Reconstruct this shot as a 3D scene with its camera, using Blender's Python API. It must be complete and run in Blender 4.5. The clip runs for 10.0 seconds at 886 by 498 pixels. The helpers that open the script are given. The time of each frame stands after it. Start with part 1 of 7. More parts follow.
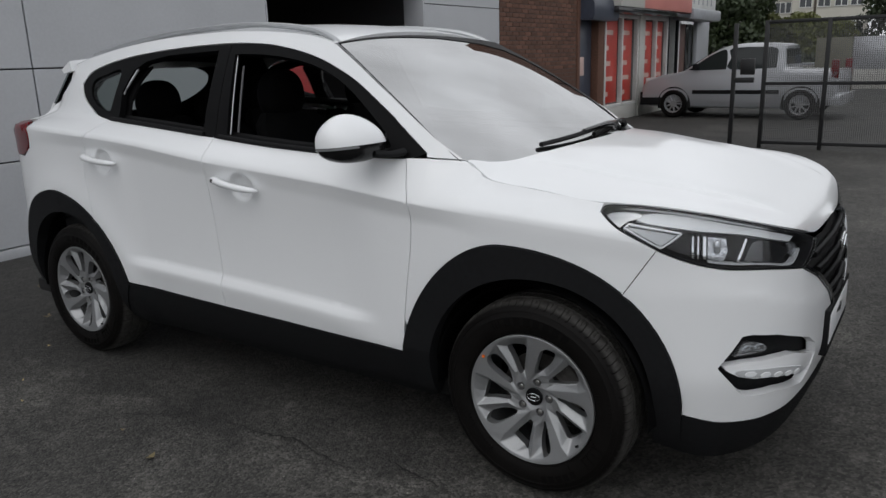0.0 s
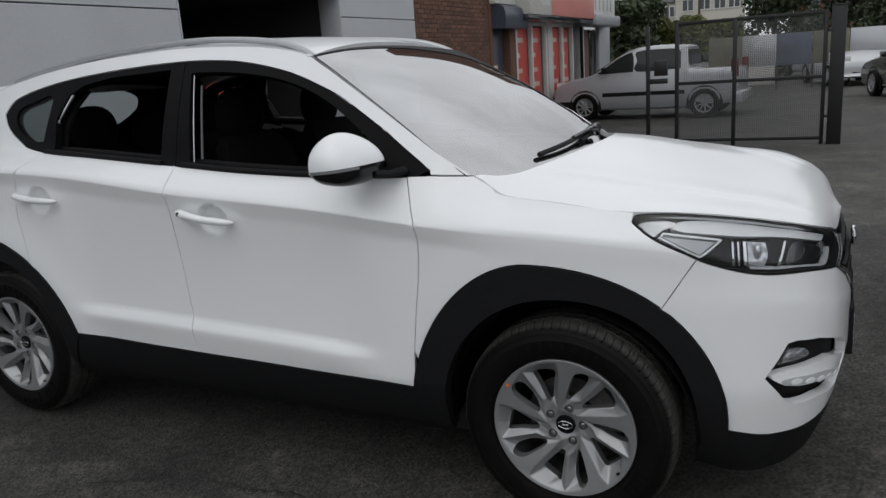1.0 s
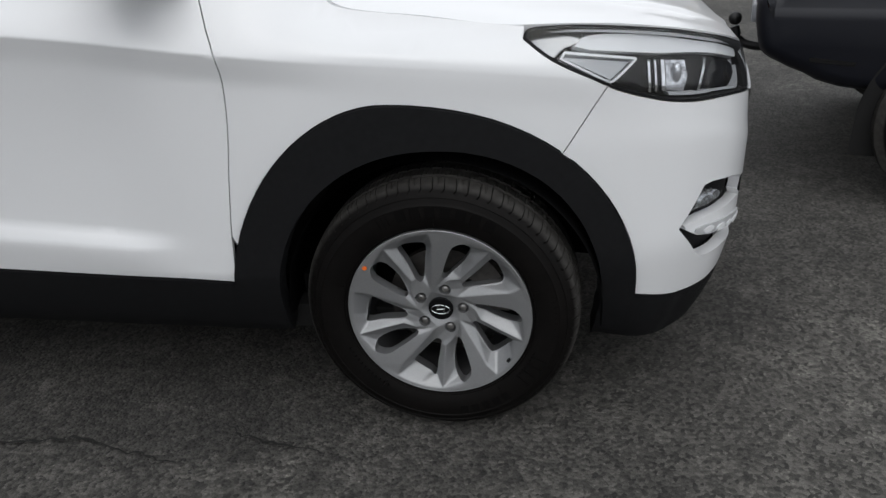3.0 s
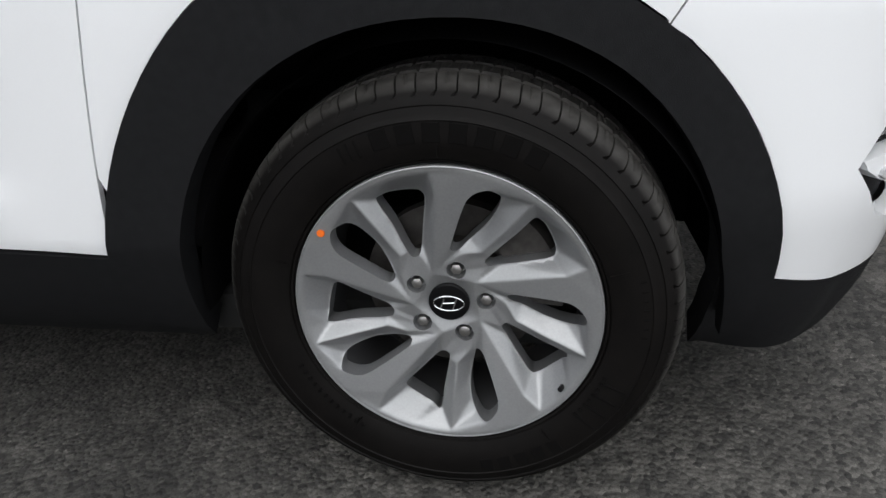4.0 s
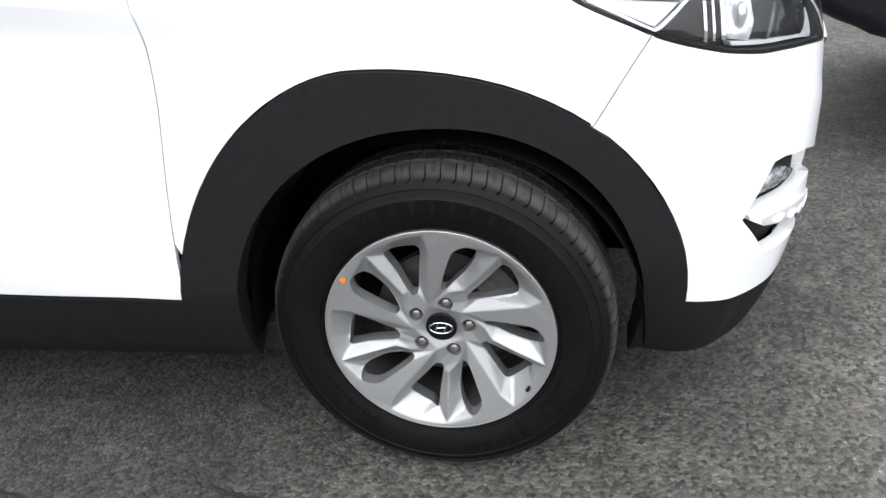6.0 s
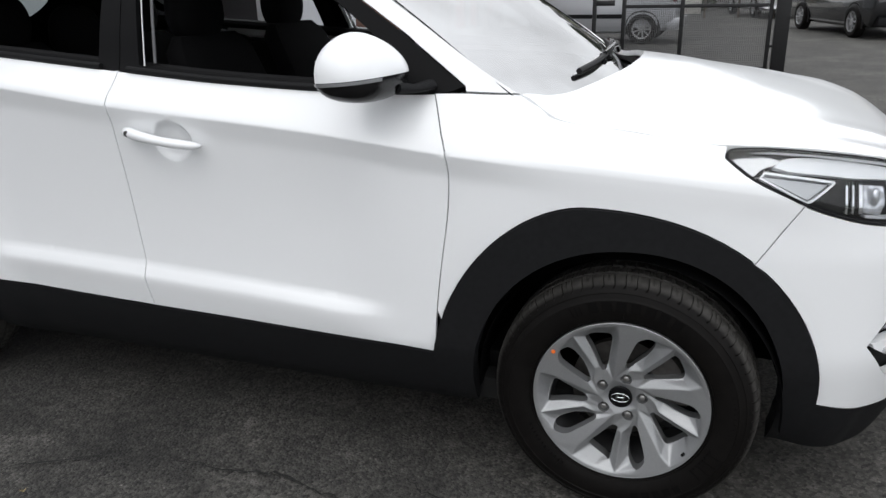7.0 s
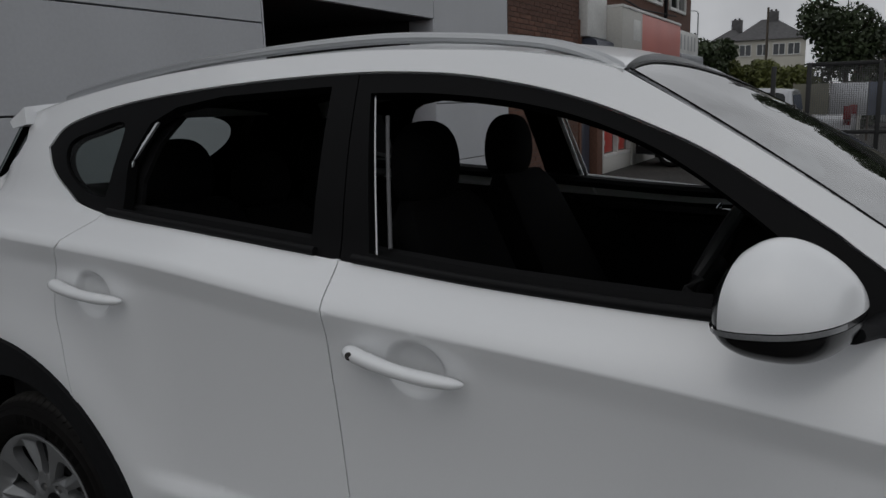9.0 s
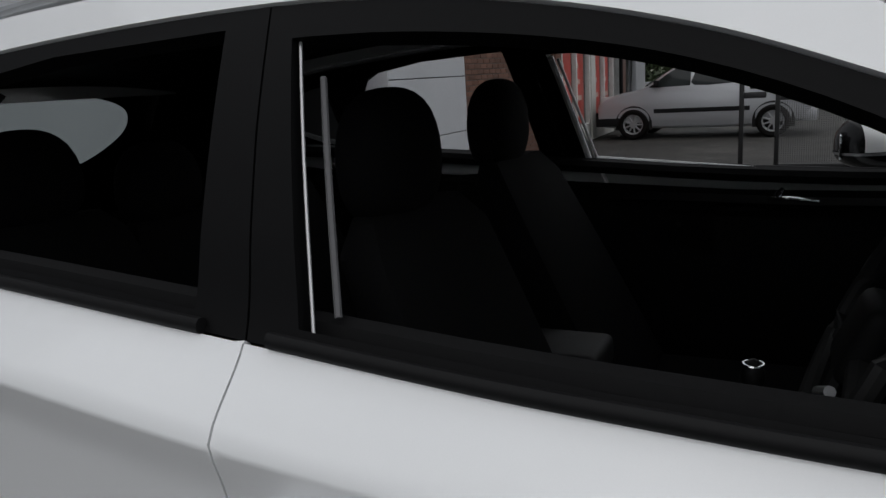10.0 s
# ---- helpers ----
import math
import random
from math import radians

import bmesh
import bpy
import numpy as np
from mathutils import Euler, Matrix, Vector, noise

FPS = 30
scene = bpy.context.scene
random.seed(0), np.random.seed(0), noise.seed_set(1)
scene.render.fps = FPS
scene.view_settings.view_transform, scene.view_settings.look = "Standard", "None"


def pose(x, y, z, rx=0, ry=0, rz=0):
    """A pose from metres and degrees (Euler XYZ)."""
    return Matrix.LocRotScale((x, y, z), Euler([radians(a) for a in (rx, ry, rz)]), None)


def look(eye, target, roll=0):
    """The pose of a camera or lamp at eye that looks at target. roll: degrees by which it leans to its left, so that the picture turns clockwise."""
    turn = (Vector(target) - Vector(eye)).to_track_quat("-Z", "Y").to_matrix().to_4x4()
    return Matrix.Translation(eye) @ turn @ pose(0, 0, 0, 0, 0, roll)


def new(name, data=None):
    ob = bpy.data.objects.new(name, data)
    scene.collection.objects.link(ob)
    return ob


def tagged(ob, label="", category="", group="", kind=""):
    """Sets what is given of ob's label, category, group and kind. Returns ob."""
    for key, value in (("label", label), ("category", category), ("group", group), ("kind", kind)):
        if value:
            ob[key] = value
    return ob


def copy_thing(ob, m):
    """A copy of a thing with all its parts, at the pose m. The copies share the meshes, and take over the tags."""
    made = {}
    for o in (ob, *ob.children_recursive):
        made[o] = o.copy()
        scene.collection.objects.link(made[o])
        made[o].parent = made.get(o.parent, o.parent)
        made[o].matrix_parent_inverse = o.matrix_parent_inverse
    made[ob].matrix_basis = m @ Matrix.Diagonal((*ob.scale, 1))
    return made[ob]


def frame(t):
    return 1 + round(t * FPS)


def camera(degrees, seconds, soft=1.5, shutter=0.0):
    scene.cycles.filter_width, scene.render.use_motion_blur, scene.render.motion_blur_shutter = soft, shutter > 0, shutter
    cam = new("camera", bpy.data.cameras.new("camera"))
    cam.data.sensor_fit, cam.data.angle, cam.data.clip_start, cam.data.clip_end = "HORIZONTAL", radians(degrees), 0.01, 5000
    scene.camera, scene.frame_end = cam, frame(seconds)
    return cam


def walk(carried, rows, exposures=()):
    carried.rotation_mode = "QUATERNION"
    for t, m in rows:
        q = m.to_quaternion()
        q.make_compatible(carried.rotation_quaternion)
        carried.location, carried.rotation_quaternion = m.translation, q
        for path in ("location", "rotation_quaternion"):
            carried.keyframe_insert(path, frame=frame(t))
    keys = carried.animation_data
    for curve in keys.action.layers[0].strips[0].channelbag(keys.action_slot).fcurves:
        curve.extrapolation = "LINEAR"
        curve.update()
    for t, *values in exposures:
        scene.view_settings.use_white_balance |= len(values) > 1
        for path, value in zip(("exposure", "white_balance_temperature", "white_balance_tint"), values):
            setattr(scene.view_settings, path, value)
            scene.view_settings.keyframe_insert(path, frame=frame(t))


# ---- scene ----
cam = camera(61.0, 10.0)
PATH = [
    (0, (2.419, -3.002, 1.488), (1.335, -1.394, 0.996), -1.8),
    (0.5, (2.237, -2.978, 1.487), (1.173, -1.342, 1.049), -2.9),
    (1, (2.02, -2.986, 1.491), (1.139, -1.254, 1.019), -4.1),
    (1.5, (1.829, -2.96, 1.502), (1.005, -1.206, 1.01), -3.3),
    (2, (1.714, -2.882, 1.457), (1.012, -1.093, 0.905), -3.1),
    (2.5, (1.646, -2.718, 1.437), (1.301, -0.915, 0.644), -3.5),
    (2.7, (1.667, -2.64, 1.403), (1.336, -0.87, 0.533), -3.1),
    (3.8, (1.501, -1.975, 0.992), (1.226, -0.187, 0.14), -2.6),
    (4, (1.509, -1.847, 0.927), (1.185, -0.078, 0.052), -2.7),
    (4.5, (1.492, -1.582, 0.813), (1.158, 0.173, -0.087), -3.3),
    (5, (1.435, -1.561, 0.753), (1.25, 0.217, -0.144), -2.1),
    (5.2, (1.435, -1.56, 0.754), (1.25, 0.218, -0.142), -2.1),
    (6.3, (1.625, -2.337, 1.329), (1.199, -0.611, 0.414), -4.5),
    (6.5, (1.625, -2.409, 1.363), (1.133, -0.668, 0.511), -3.0),
    (6.8, (1.601, -2.55, 1.418), (1.029, -0.785, 0.671), -2.2),
    (7, (1.516, -2.689, 1.425), (0.857, -0.925, 0.749), -1.5),
    (7.2, (1.49, -2.777, 1.464), (0.625, -1.087, 0.837), -1.7),
    (7.5, (1.44, -2.827, 1.502), (0.426, -1.191, 0.955), -1.7),
    (8, (1.267, -2.629, 1.503), (0.153, -1.022, 1.081), -1.7),
    (8.5, (1.029, -2.354, 1.49), (-0.033, -0.707, 1.092), 0.1),
    (9, (0.751, -2.093, 1.505), (-0.215, -0.383, 1.125), -1.8),
    (9.5, (0.551, -1.757, 1.488), (-0.422, -0.05, 1.11), -2.2),
    (10, (0.366, -1.479, 1.467), (-0.495, 0.273, 1.03), -3.7),
]
walk(cam, [(t, look(eye, target, roll)) for t, eye, target, roll in PATH],
     exposures=[(0, -1.04), (0.5, -1.14), (1.0, -1.08), (2.0, -1.06), (2.5, -1.02), (2.7, -0.93), (3.8, -0.35), (4.0, -0.15), (4.5, 0.75), (5.0, 1.22), (5.2, 1.22), (6.3, 0.4), (6.6, 0.04), (7.0, -0.36), (7.5, -0.7), (8.0, -0.9), (9.0, -1.84), (9.6, -1.80), (10.0, -1.33)])
# ---- place ----
# ---- light ----
world = bpy.data.worlds.new("overcast_sky")
scene.world = world
world.use_nodes = True
wn, wl = world.node_tree.nodes, world.node_tree.links
wn.clear()
sky = wn.new("ShaderNodeTexSky")
sky.sky_type, sky.sun_disc = 'NISHITA', False
sky.sun_elevation, sky.sun_rotation = radians(52), radians(200)
sky.dust_density, sky.air_density, sky.ozone_density = 6.0, 1.0, 1.0
hs = wn.new("ShaderNodeHueSaturation")
hs.inputs["Saturation"].default_value = 0.16
bg = wn.new("ShaderNodeBackground")
bg.inputs["Strength"].default_value = 0.13
wo = wn.new("ShaderNodeOutputWorld")
wl.new(sky.outputs[0], hs.inputs["Color"])
mixer = wn.new("ShaderNodeMix")
mixer.data_type = 'RGBA'
mixer.inputs["Factor"].default_value = 0.88
mixer.inputs["B"].default_value = (9.6, 9.85, 10.3, 1)      # even cloud cover
wl.new(hs.outputs[0], mixer.inputs["A"])
dome, split, rise, lift = wn.new("ShaderNodeTexCoord"), wn.new("ShaderNodeSeparateXYZ"), wn.new("ShaderNodeMapRange"), wn.new("ShaderNodeVectorMath")
rise.inputs["To Min"].default_value, rise.inputs["To Max"].default_value = 1.38, 1.62      # an overcast sky is brightest overhead
lift.operation = 'SCALE'
wl.new(dome.outputs["Generated"], split.inputs[0]), wl.new(split.outputs["Z"], rise.inputs["Value"])
cloud, thick, both = wn.new("ShaderNodeTexNoise"), wn.new("ShaderNodeMapRange"), wn.new("ShaderNodeMath")      # soft uneven cloud
cloud.inputs["Scale"].default_value, cloud.inputs["Detail"].default_value, cloud.inputs["Roughness"].default_value = 2.6, 5.0, 0.55
thick.inputs["From Min"].default_value, thick.inputs["From Max"].default_value = 0.32, 0.68
thick.inputs["To Min"].default_value, thick.inputs["To Max"].default_value = 0.74, 1.26
both.operation = 'MULTIPLY'
wl.new(dome.outputs["Generated"], cloud.inputs["Vector"]), wl.new(cloud.outputs["Fac"], thick.inputs["Value"])
wl.new(rise.outputs[0], both.inputs[0]), wl.new(thick.outputs[0], both.inputs[1])
wl.new(mixer.outputs["Result"], lift.inputs[0]), wl.new(both.outputs[0], lift.inputs["Scale"])
wl.new(lift.outputs[0], bg.inputs["Color"])
wl.new(bg.outputs[0], wo.inputs["Surface"])
sun_data = bpy.data.lights.new("sun", 'SUN')
sun_data.energy, sun_data.angle, sun_data.color = 0.5, radians(40), (1.0, 0.97, 0.93)
sun = new("sun", sun_data)
sun.matrix_world = look((3, -8, 12), (0, 0, 0))


# ---- materials ----
def material(name, color, rough=0.5, metal=0.0, grain=0.0, scale=30.0, bump=0.0, bump_scale=200.0, tint=None,
             large=0.0, large_scale=1.2, coat=0.0, per_piece=0.0, ior=1.5, transmission=0.0, emission=0.0, spec=0.5):
    """A principled material with variation at two scales and fine relief."""
    m = bpy.data.materials.new(name)
    m.use_nodes = True
    n, l = m.node_tree.nodes, m.node_tree.links
    b = n["Principled BSDF"]
    b.inputs["Base Color"].default_value = (*color, 1)
    b.inputs["Roughness"].default_value, b.inputs["Metallic"].default_value = rough, metal
    b.inputs["IOR"].default_value = ior
    b.inputs["Specular IOR Level"].default_value = spec
    b.inputs["Coat Weight"].default_value, b.inputs["Coat Roughness"].default_value = coat, 0.03
    b.inputs["Transmission Weight"].default_value = transmission
    if emission:
        b.inputs["Emission Color"].default_value = (*color, 1)
        b.inputs["Emission Strength"].default_value = emission
    tc = n.new("ShaderNodeTexCoord")
    out = None
    for amount, sc, detail in ((grain, scale, 6), (large, large_scale, 4)):
        if amount:
            t = n.new("ShaderNodeTexNoise")
            t.inputs["Scale"].default_value, t.inputs["Detail"].default_value = sc, detail
            l.new(tc.outputs["Object"], t.inputs["Vector"])
            r = n.new("ShaderNodeMapRange")
            r.inputs["From Min"].default_value, r.inputs["From Max"].default_value = 0.3, 0.7
            r.inputs["To Min"].default_value, r.inputs["To Max"].default_value = 1 - amount, 1 + amount
            l.new(t.outputs["Fac"], r.inputs["Value"])
            if out is None:
                out = r.outputs["Result"]
            else:
                mul = n.new("ShaderNodeMath")
                mul.operation = 'MULTIPLY'
                l.new(out, mul.inputs[0]), l.new(r.outputs["Result"], mul.inputs[1])
                out = mul.outputs[0]
    if per_piece:
        oi = n.new("ShaderNodeObjectInfo")
        r = n.new("ShaderNodeMapRange")
        r.inputs["To Min"].default_value, r.inputs["To Max"].default_value = 1 - per_piece, 1 + per_piece
        l.new(oi.outputs["Random"], r.inputs["Value"])
        if out is None:
            out = r.outputs["Result"]
        else:
            mul = n.new("ShaderNodeMath")
            mul.operation = 'MULTIPLY'
            l.new(out, mul.inputs[0]), l.new(r.outputs["Result"], mul.inputs[1])
            out = mul.outputs[0]
    if out is not None:
        sc = n.new("ShaderNodeVectorMath")
        sc.operation = 'SCALE'
        sc.inputs[0].default_value = color
        l.new(out, sc.inputs["Scale"])
        l.new(sc.outputs[0], b.inputs["Base Color"])
    if bump:
        t = n.new("ShaderNodeTexNoise")
        t.inputs["Scale"].default_value, t.inputs["Detail"].default_value = bump_scale, 4
        l.new(tc.outputs["Object"], t.inputs["Vector"])
        bp = n.new("ShaderNodeBump")
        bp.inputs["Strength"].default_value, bp.inputs["Distance"].default_value = bump, 0.004
        l.new(t.outputs["Fac"], bp.inputs["Height"])
        l.new(bp.outputs[0], b.inputs["Normal"])
    return m


WHITE = material("white_car_paint", (0.80, 0.81, 0.82), 0.32, coat=0.7, grain=0.012, scale=900)
WHITE.node_tree.nodes["Principled BSDF"].inputs["Coat Roughness"].default_value = 0.09
TRIM = material("textured_black_plastic", (0.0078, 0.008, 0.0088), 0.66, spec=0.16, grain=0.2, scale=60, bump=0.25, bump_scale=900)
GLOSS_BLACK = material("gloss_black", (0.006, 0.006, 0.0065), 0.2, spec=0.3, coat=0.12)
CAPBLACK = material("black_cap_enamel", (0.004, 0.004, 0.0045), 0.4, spec=0.12)
PILLAR = material("satin_black_film", (0.004, 0.004, 0.0044), 0.5, spec=0.08)
RUBBER = material("tyre_rubber", (0.0042, 0.0036, 0.0033), 0.55, spec=0.11, grain=0.25, scale=40, large=0.15, large_scale=8, bump=0.15, bump_scale=500)


def dusty_tread(m, inner, outer, dust):
    """Pale road dust on what touches the road, fading into the sidewall."""
    n, l = m.node_tree.nodes, m.node_tree.links
    b = n["Principled BSDF"]
    tc, cut, far, rise, speck, mixc = (n.new(q) for q in ("ShaderNodeTexCoord", "ShaderNodeVectorMath", "ShaderNodeVectorMath", "ShaderNodeMapRange", "ShaderNodeTexNoise", "ShaderNodeMix"))
    cut.operation, far.operation, mixc.data_type = 'MULTIPLY', 'LENGTH', 'RGBA'
    cut.inputs[1].default_value = (1, 0, 1)
    speck.inputs["Scale"].default_value, speck.inputs["Detail"].default_value = 45.0, 6
    rise.inputs["From Min"].default_value, rise.inputs["From Max"].default_value = inner, outer
    l.new(tc.outputs["Object"], cut.inputs[0]), l.new(cut.outputs[0], far.inputs[0]), l.new(far.outputs["Value"], rise.inputs["Value"])
    l.new(tc.outputs["Object"], speck.inputs["Vector"])
    much = n.new("ShaderNodeMath")
    much.operation = 'MULTIPLY'
    l.new(rise.outputs[0], much.inputs[0]), l.new(speck.outputs["Fac"], much.inputs[1])
    old = b.inputs["Base Color"].links[0].from_socket
    mixc.inputs["B"].default_value = (*dust, 1)
    l.new(much.outputs[0], mixc.inputs["Factor"]), l.new(old, mixc.inputs["A"])
    l.new(mixc.outputs["Result"], b.inputs["Base Color"])


dusty_tread(RUBBER, 0.333, 0.342, (0.080, 0.077, 0.072))
RUBBERMARK = material("dull_sidewall_mark", (0.0036, 0.0033, 0.0032), 0.85, spec=0.07)
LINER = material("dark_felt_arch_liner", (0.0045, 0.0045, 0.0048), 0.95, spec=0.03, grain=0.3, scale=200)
SEAL = material("seal_rubber", (0.006, 0.006, 0.0065), 0.55, spec=0.16)
# near-black colour carries the shade in gaps, arches and behind bars
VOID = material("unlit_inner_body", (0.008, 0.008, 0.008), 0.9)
ALLOY = material("silver_alloy_paint", (0.34, 0.345, 0.35), 0.47, 0.74, grain=0.05, scale=300)
# inner rim coloured dark for the shade behind the spokes
BARREL = material("shaded_wheel_barrel", (0.05, 0.05, 0.052), 0.6, 0.4)
STEEL = material("brushed_steel", (0.45, 0.44, 0.43), 0.35, 1.0, grain=0.1, scale=120)
CHROME = material("chrome", (0.72, 0.73, 0.74), 0.08, 1.0)
SATIN = material("satin_silver_trim", (0.42, 0.43, 0.44), 0.3, 0.7)
# pale colour stands for daylight falling on the far window edges
LITEDGE = material("lit_window_edge", (0.78, 0.78, 0.79), 0.45)
DARKCHROME = material("dark_chrome", (0.36, 0.365, 0.37), 0.18, 1.0)
FACET = material("faceted_lamp_reflector", (0.50, 0.51, 0.53), 0.22, 0.75, grain=0.55, scale=55)
BEAM = material("grey_beam_lens", (0.045, 0.046, 0.048), 0.14, 0.9, grain=0.5, scale=30, coat=1.0)
CAST = material("cast_iron", (0.05, 0.046, 0.043), 0.65, 0.4, grain=0.3, scale=60)


def thin_glass(name, tint, base, film):
    """A thin pane: clear, mirror-like by its angle, with a faint uneven film of dust."""
    m = bpy.data.materials.new(name)
    m.use_nodes = True
    n, l = m.node_tree.nodes, m.node_tree.links
    n.clear()
    out, clear, gloss, dust = (n.new(q) for q in ("ShaderNodeOutputMaterial", "ShaderNodeBsdfTransparent", "ShaderNodeBsdfGlossy", "ShaderNodeBsdfDiffuse"))
    clear.inputs["Color"].default_value = (*tint, 1)
    gloss.inputs["Roughness"].default_value = 0.015
    dust.inputs["Color"].default_value = (0.55, 0.55, 0.54, 1)
    lw, a, b = n.new("ShaderNodeLayerWeight"), n.new("ShaderNodeMixShader"), n.new("ShaderNodeMixShader")
    lw.inputs["Blend"].default_value = 0.5
    power, fr = n.new("ShaderNodeMath"), n.new("ShaderNodeMapRange")
    power.operation, power.inputs[1].default_value = 'POWER', 6.0
    fr.inputs["To Min"].default_value = base
    l.new(lw.outputs["Facing"], power.inputs[0]), l.new(power.outputs[0], fr.inputs["Value"])
    tc, t, r = n.new("ShaderNodeTexCoord"), n.new("ShaderNodeTexNoise"), n.new("ShaderNodeMapRange")
    t.inputs["Scale"].default_value, t.inputs["Detail"].default_value = 9.0, 8
    r.inputs["From Min"].default_value, r.inputs["From Max"].default_value = 0.35, 0.75
    r.inputs["To Min"].default_value, r.inputs["To Max"].default_value = film * 0.4, film * 1.6
    l.new(tc.outputs["Object"], t.inputs["Vector"]), l.new(t.outputs["Fac"], r.inputs["Value"])
    l.new(r.outputs[0], a.inputs["Fac"]), l.new(clear.outputs[0], a.inputs[1]), l.new(dust.outputs[0], a.inputs[2])
    l.new(fr.outputs[0], b.inputs["Fac"]), l.new(a.outputs[0], b.inputs[1]), l.new(gloss.outputs[0], b.inputs[2])
    l.new(b.outputs[0], out.inputs["Surface"])
    return m


# mirror share raised far above plain glass to put in a bright sky sheen
SCREEN = thin_glass("extra_mirrored_windscreen_glass", (0.20, 0.23, 0.225), 0.64, 0.02)
REARGLASS = thin_glass("tinted_rear_glass", (0.50, 0.54, 0.53), 0.008, 0.004)
LENS = thin_glass("lamp_lens", (0.96, 0.97, 0.98), 0.04, 0.004)
REDLENS = material("red_lamp_lens", (0.12, 0.004, 0.007), 0.22, spec=0.3, coat=0.12)
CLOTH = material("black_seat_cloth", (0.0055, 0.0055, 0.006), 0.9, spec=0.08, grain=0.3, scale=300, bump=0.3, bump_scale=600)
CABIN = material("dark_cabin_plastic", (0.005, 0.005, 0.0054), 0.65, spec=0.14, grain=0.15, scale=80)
GREYCLOTH = material("grey_belt_webbing", (0.11, 0.11, 0.115), 0.85)
ARMREST = material("grey_arm_rest_leather", (0.030, 0.030, 0.031), 0.6, spec=0.3, grain=0.15, scale=120)
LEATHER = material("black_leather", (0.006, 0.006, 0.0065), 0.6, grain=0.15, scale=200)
ORANGE = material("orange_paint_mark", (0.85, 0.16, 0.01), 0.5)
INDICATOR = material("smoky_indicator_lens", (0.20, 0.205, 0.21), 0.18, coat=0.5, grain=0.2, scale=400)
SHELL_WHITE = material("lamp_white", (0.75, 0.76, 0.77), 0.3)
AMBER = material("lamp_grey_reflector", (0.45, 0.46, 0.47), 0.3, grain=0.06, scale=700)


# ---- shape helpers ----
def mesh_object(name, verts, faces, mat, parent=None, label="", smooth=True, normals=None):
    me = bpy.data.meshes.new(name)
    me.from_pydata([tuple(v) for v in verts], [], faces)
    for mm in (mat if isinstance(mat, (list, tuple)) else [mat]):
        me.materials.append(mm)
    me.polygons.foreach_set("use_smooth", [bool(smooth)] * len(me.polygons))
    me.update()
    if normals is not None:
        me.normals_split_custom_set_from_vertices([tuple(k) for k in normals])
    ob = new(name, me)
    ob.parent = parent
    return tagged(ob, label=label)


def part(name, bm, mat, parent, label="", smooth=True, angle=35):
    """Links a bmesh as one mesh object under a thing or a part."""
    me = bpy.data.meshes.new(name)
    bmesh.ops.recalc_face_normals(bm, faces=bm.faces[:])
    if smooth:
        for f in bm.faces:
            f.smooth = True
        for e in bm.edges:
            if len(e.link_faces) == 2 and e.calc_face_angle() > radians(angle):
                e.smooth = False
    bm.to_mesh(me)
    bm.free()
    me.materials.append(mat)
    ob = new(name, me)
    ob.parent = parent
    return tagged(ob, label=label)


def thing(name, m, label, category, group=""):
    ob = new(name)
    ob.empty_display_size = 0.2
    ob.matrix_world = m
    return tagged(ob, label, category, group)


def put_box(bm, lo, hi, bevel=0.0, seg=2, m=None):
    r = bmesh.ops.create_cube(bm, size=1.0)
    c = [(a + b) / 2 for a, b in zip(lo, hi)]
    d = [abs(b - a) for a, b in zip(lo, hi)]
    for v in r["verts"]:
        v.co = Vector((c[0] + v.co.x * d[0], c[1] + v.co.y * d[1], c[2] + v.co.z * d[2]))
    vs = r["verts"]
    if bevel:
        es = list({e for v in vs for e in v.link_edges})
        res = bmesh.ops.bevel(bm, geom=es, offset=min(bevel, 0.45 * min(d)), segments=seg, affect='EDGES', profile=0.5)
        vs = list({v for f in res["faces"] for v in f.verts} | {v for v in vs if v.is_valid})
    if m is not None:
        for v in vs:
            v.co = m @ v.co
    return vs


def box_part(name, lo, hi, mat, parent, bevel=0.004, label="", m=None, seg=2):
    bm = bmesh.new()
    put_box(bm, lo, hi, bevel, seg, m)
    return part(name, bm, mat, parent, label)


def put_tube(bm, pts, radius, n=8, closed=False, flat=1.0):
    """A tube along points; radius a number or a list."""
    pts = [Vector(p) for p in pts]
    rings = []
    up = Vector((0, 0, 1))
    for i, p in enumerate(pts):
        a = pts[(i - 1) % len(pts)] if (closed or i) else p
        b = pts[(i + 1) % len(pts)] if (closed or i < len(pts) - 1) else p
        d = (b - a).normalized()
        u = up if abs(d.z) < 0.9 else Vector((0, 1, 0))
        x = d.cross(u).normalized()
        y = x.cross(d).normalized()
        r = radius[i] if isinstance(radius, (list, tuple)) else radius
        rings.append([bm.verts.new(p + x * r * math.cos(2 * math.pi * k / n) + y * r * flat * math.sin(2 * math.pi * k / n)) for k in range(n)])
    m = len(rings)
    for i in range(m if closed else m - 1):
        for k in range(n):
            bm.faces.new((rings[i][k], rings[i][(k + 1) % n], rings[(i + 1) % m][(k + 1) % n], rings[(i + 1) % m][k]))
    if not closed:
        bm.faces.new(rings[0][::-1])
        bm.faces.new(rings[-1])


def tube_part(name, pts, radius, mat, parent, n=8, closed=False, label="", flat=1.0):
    bm = bmesh.new()
    put_tube(bm, pts, radius, n, closed, flat)
    return part(name, bm, mat, parent, label)


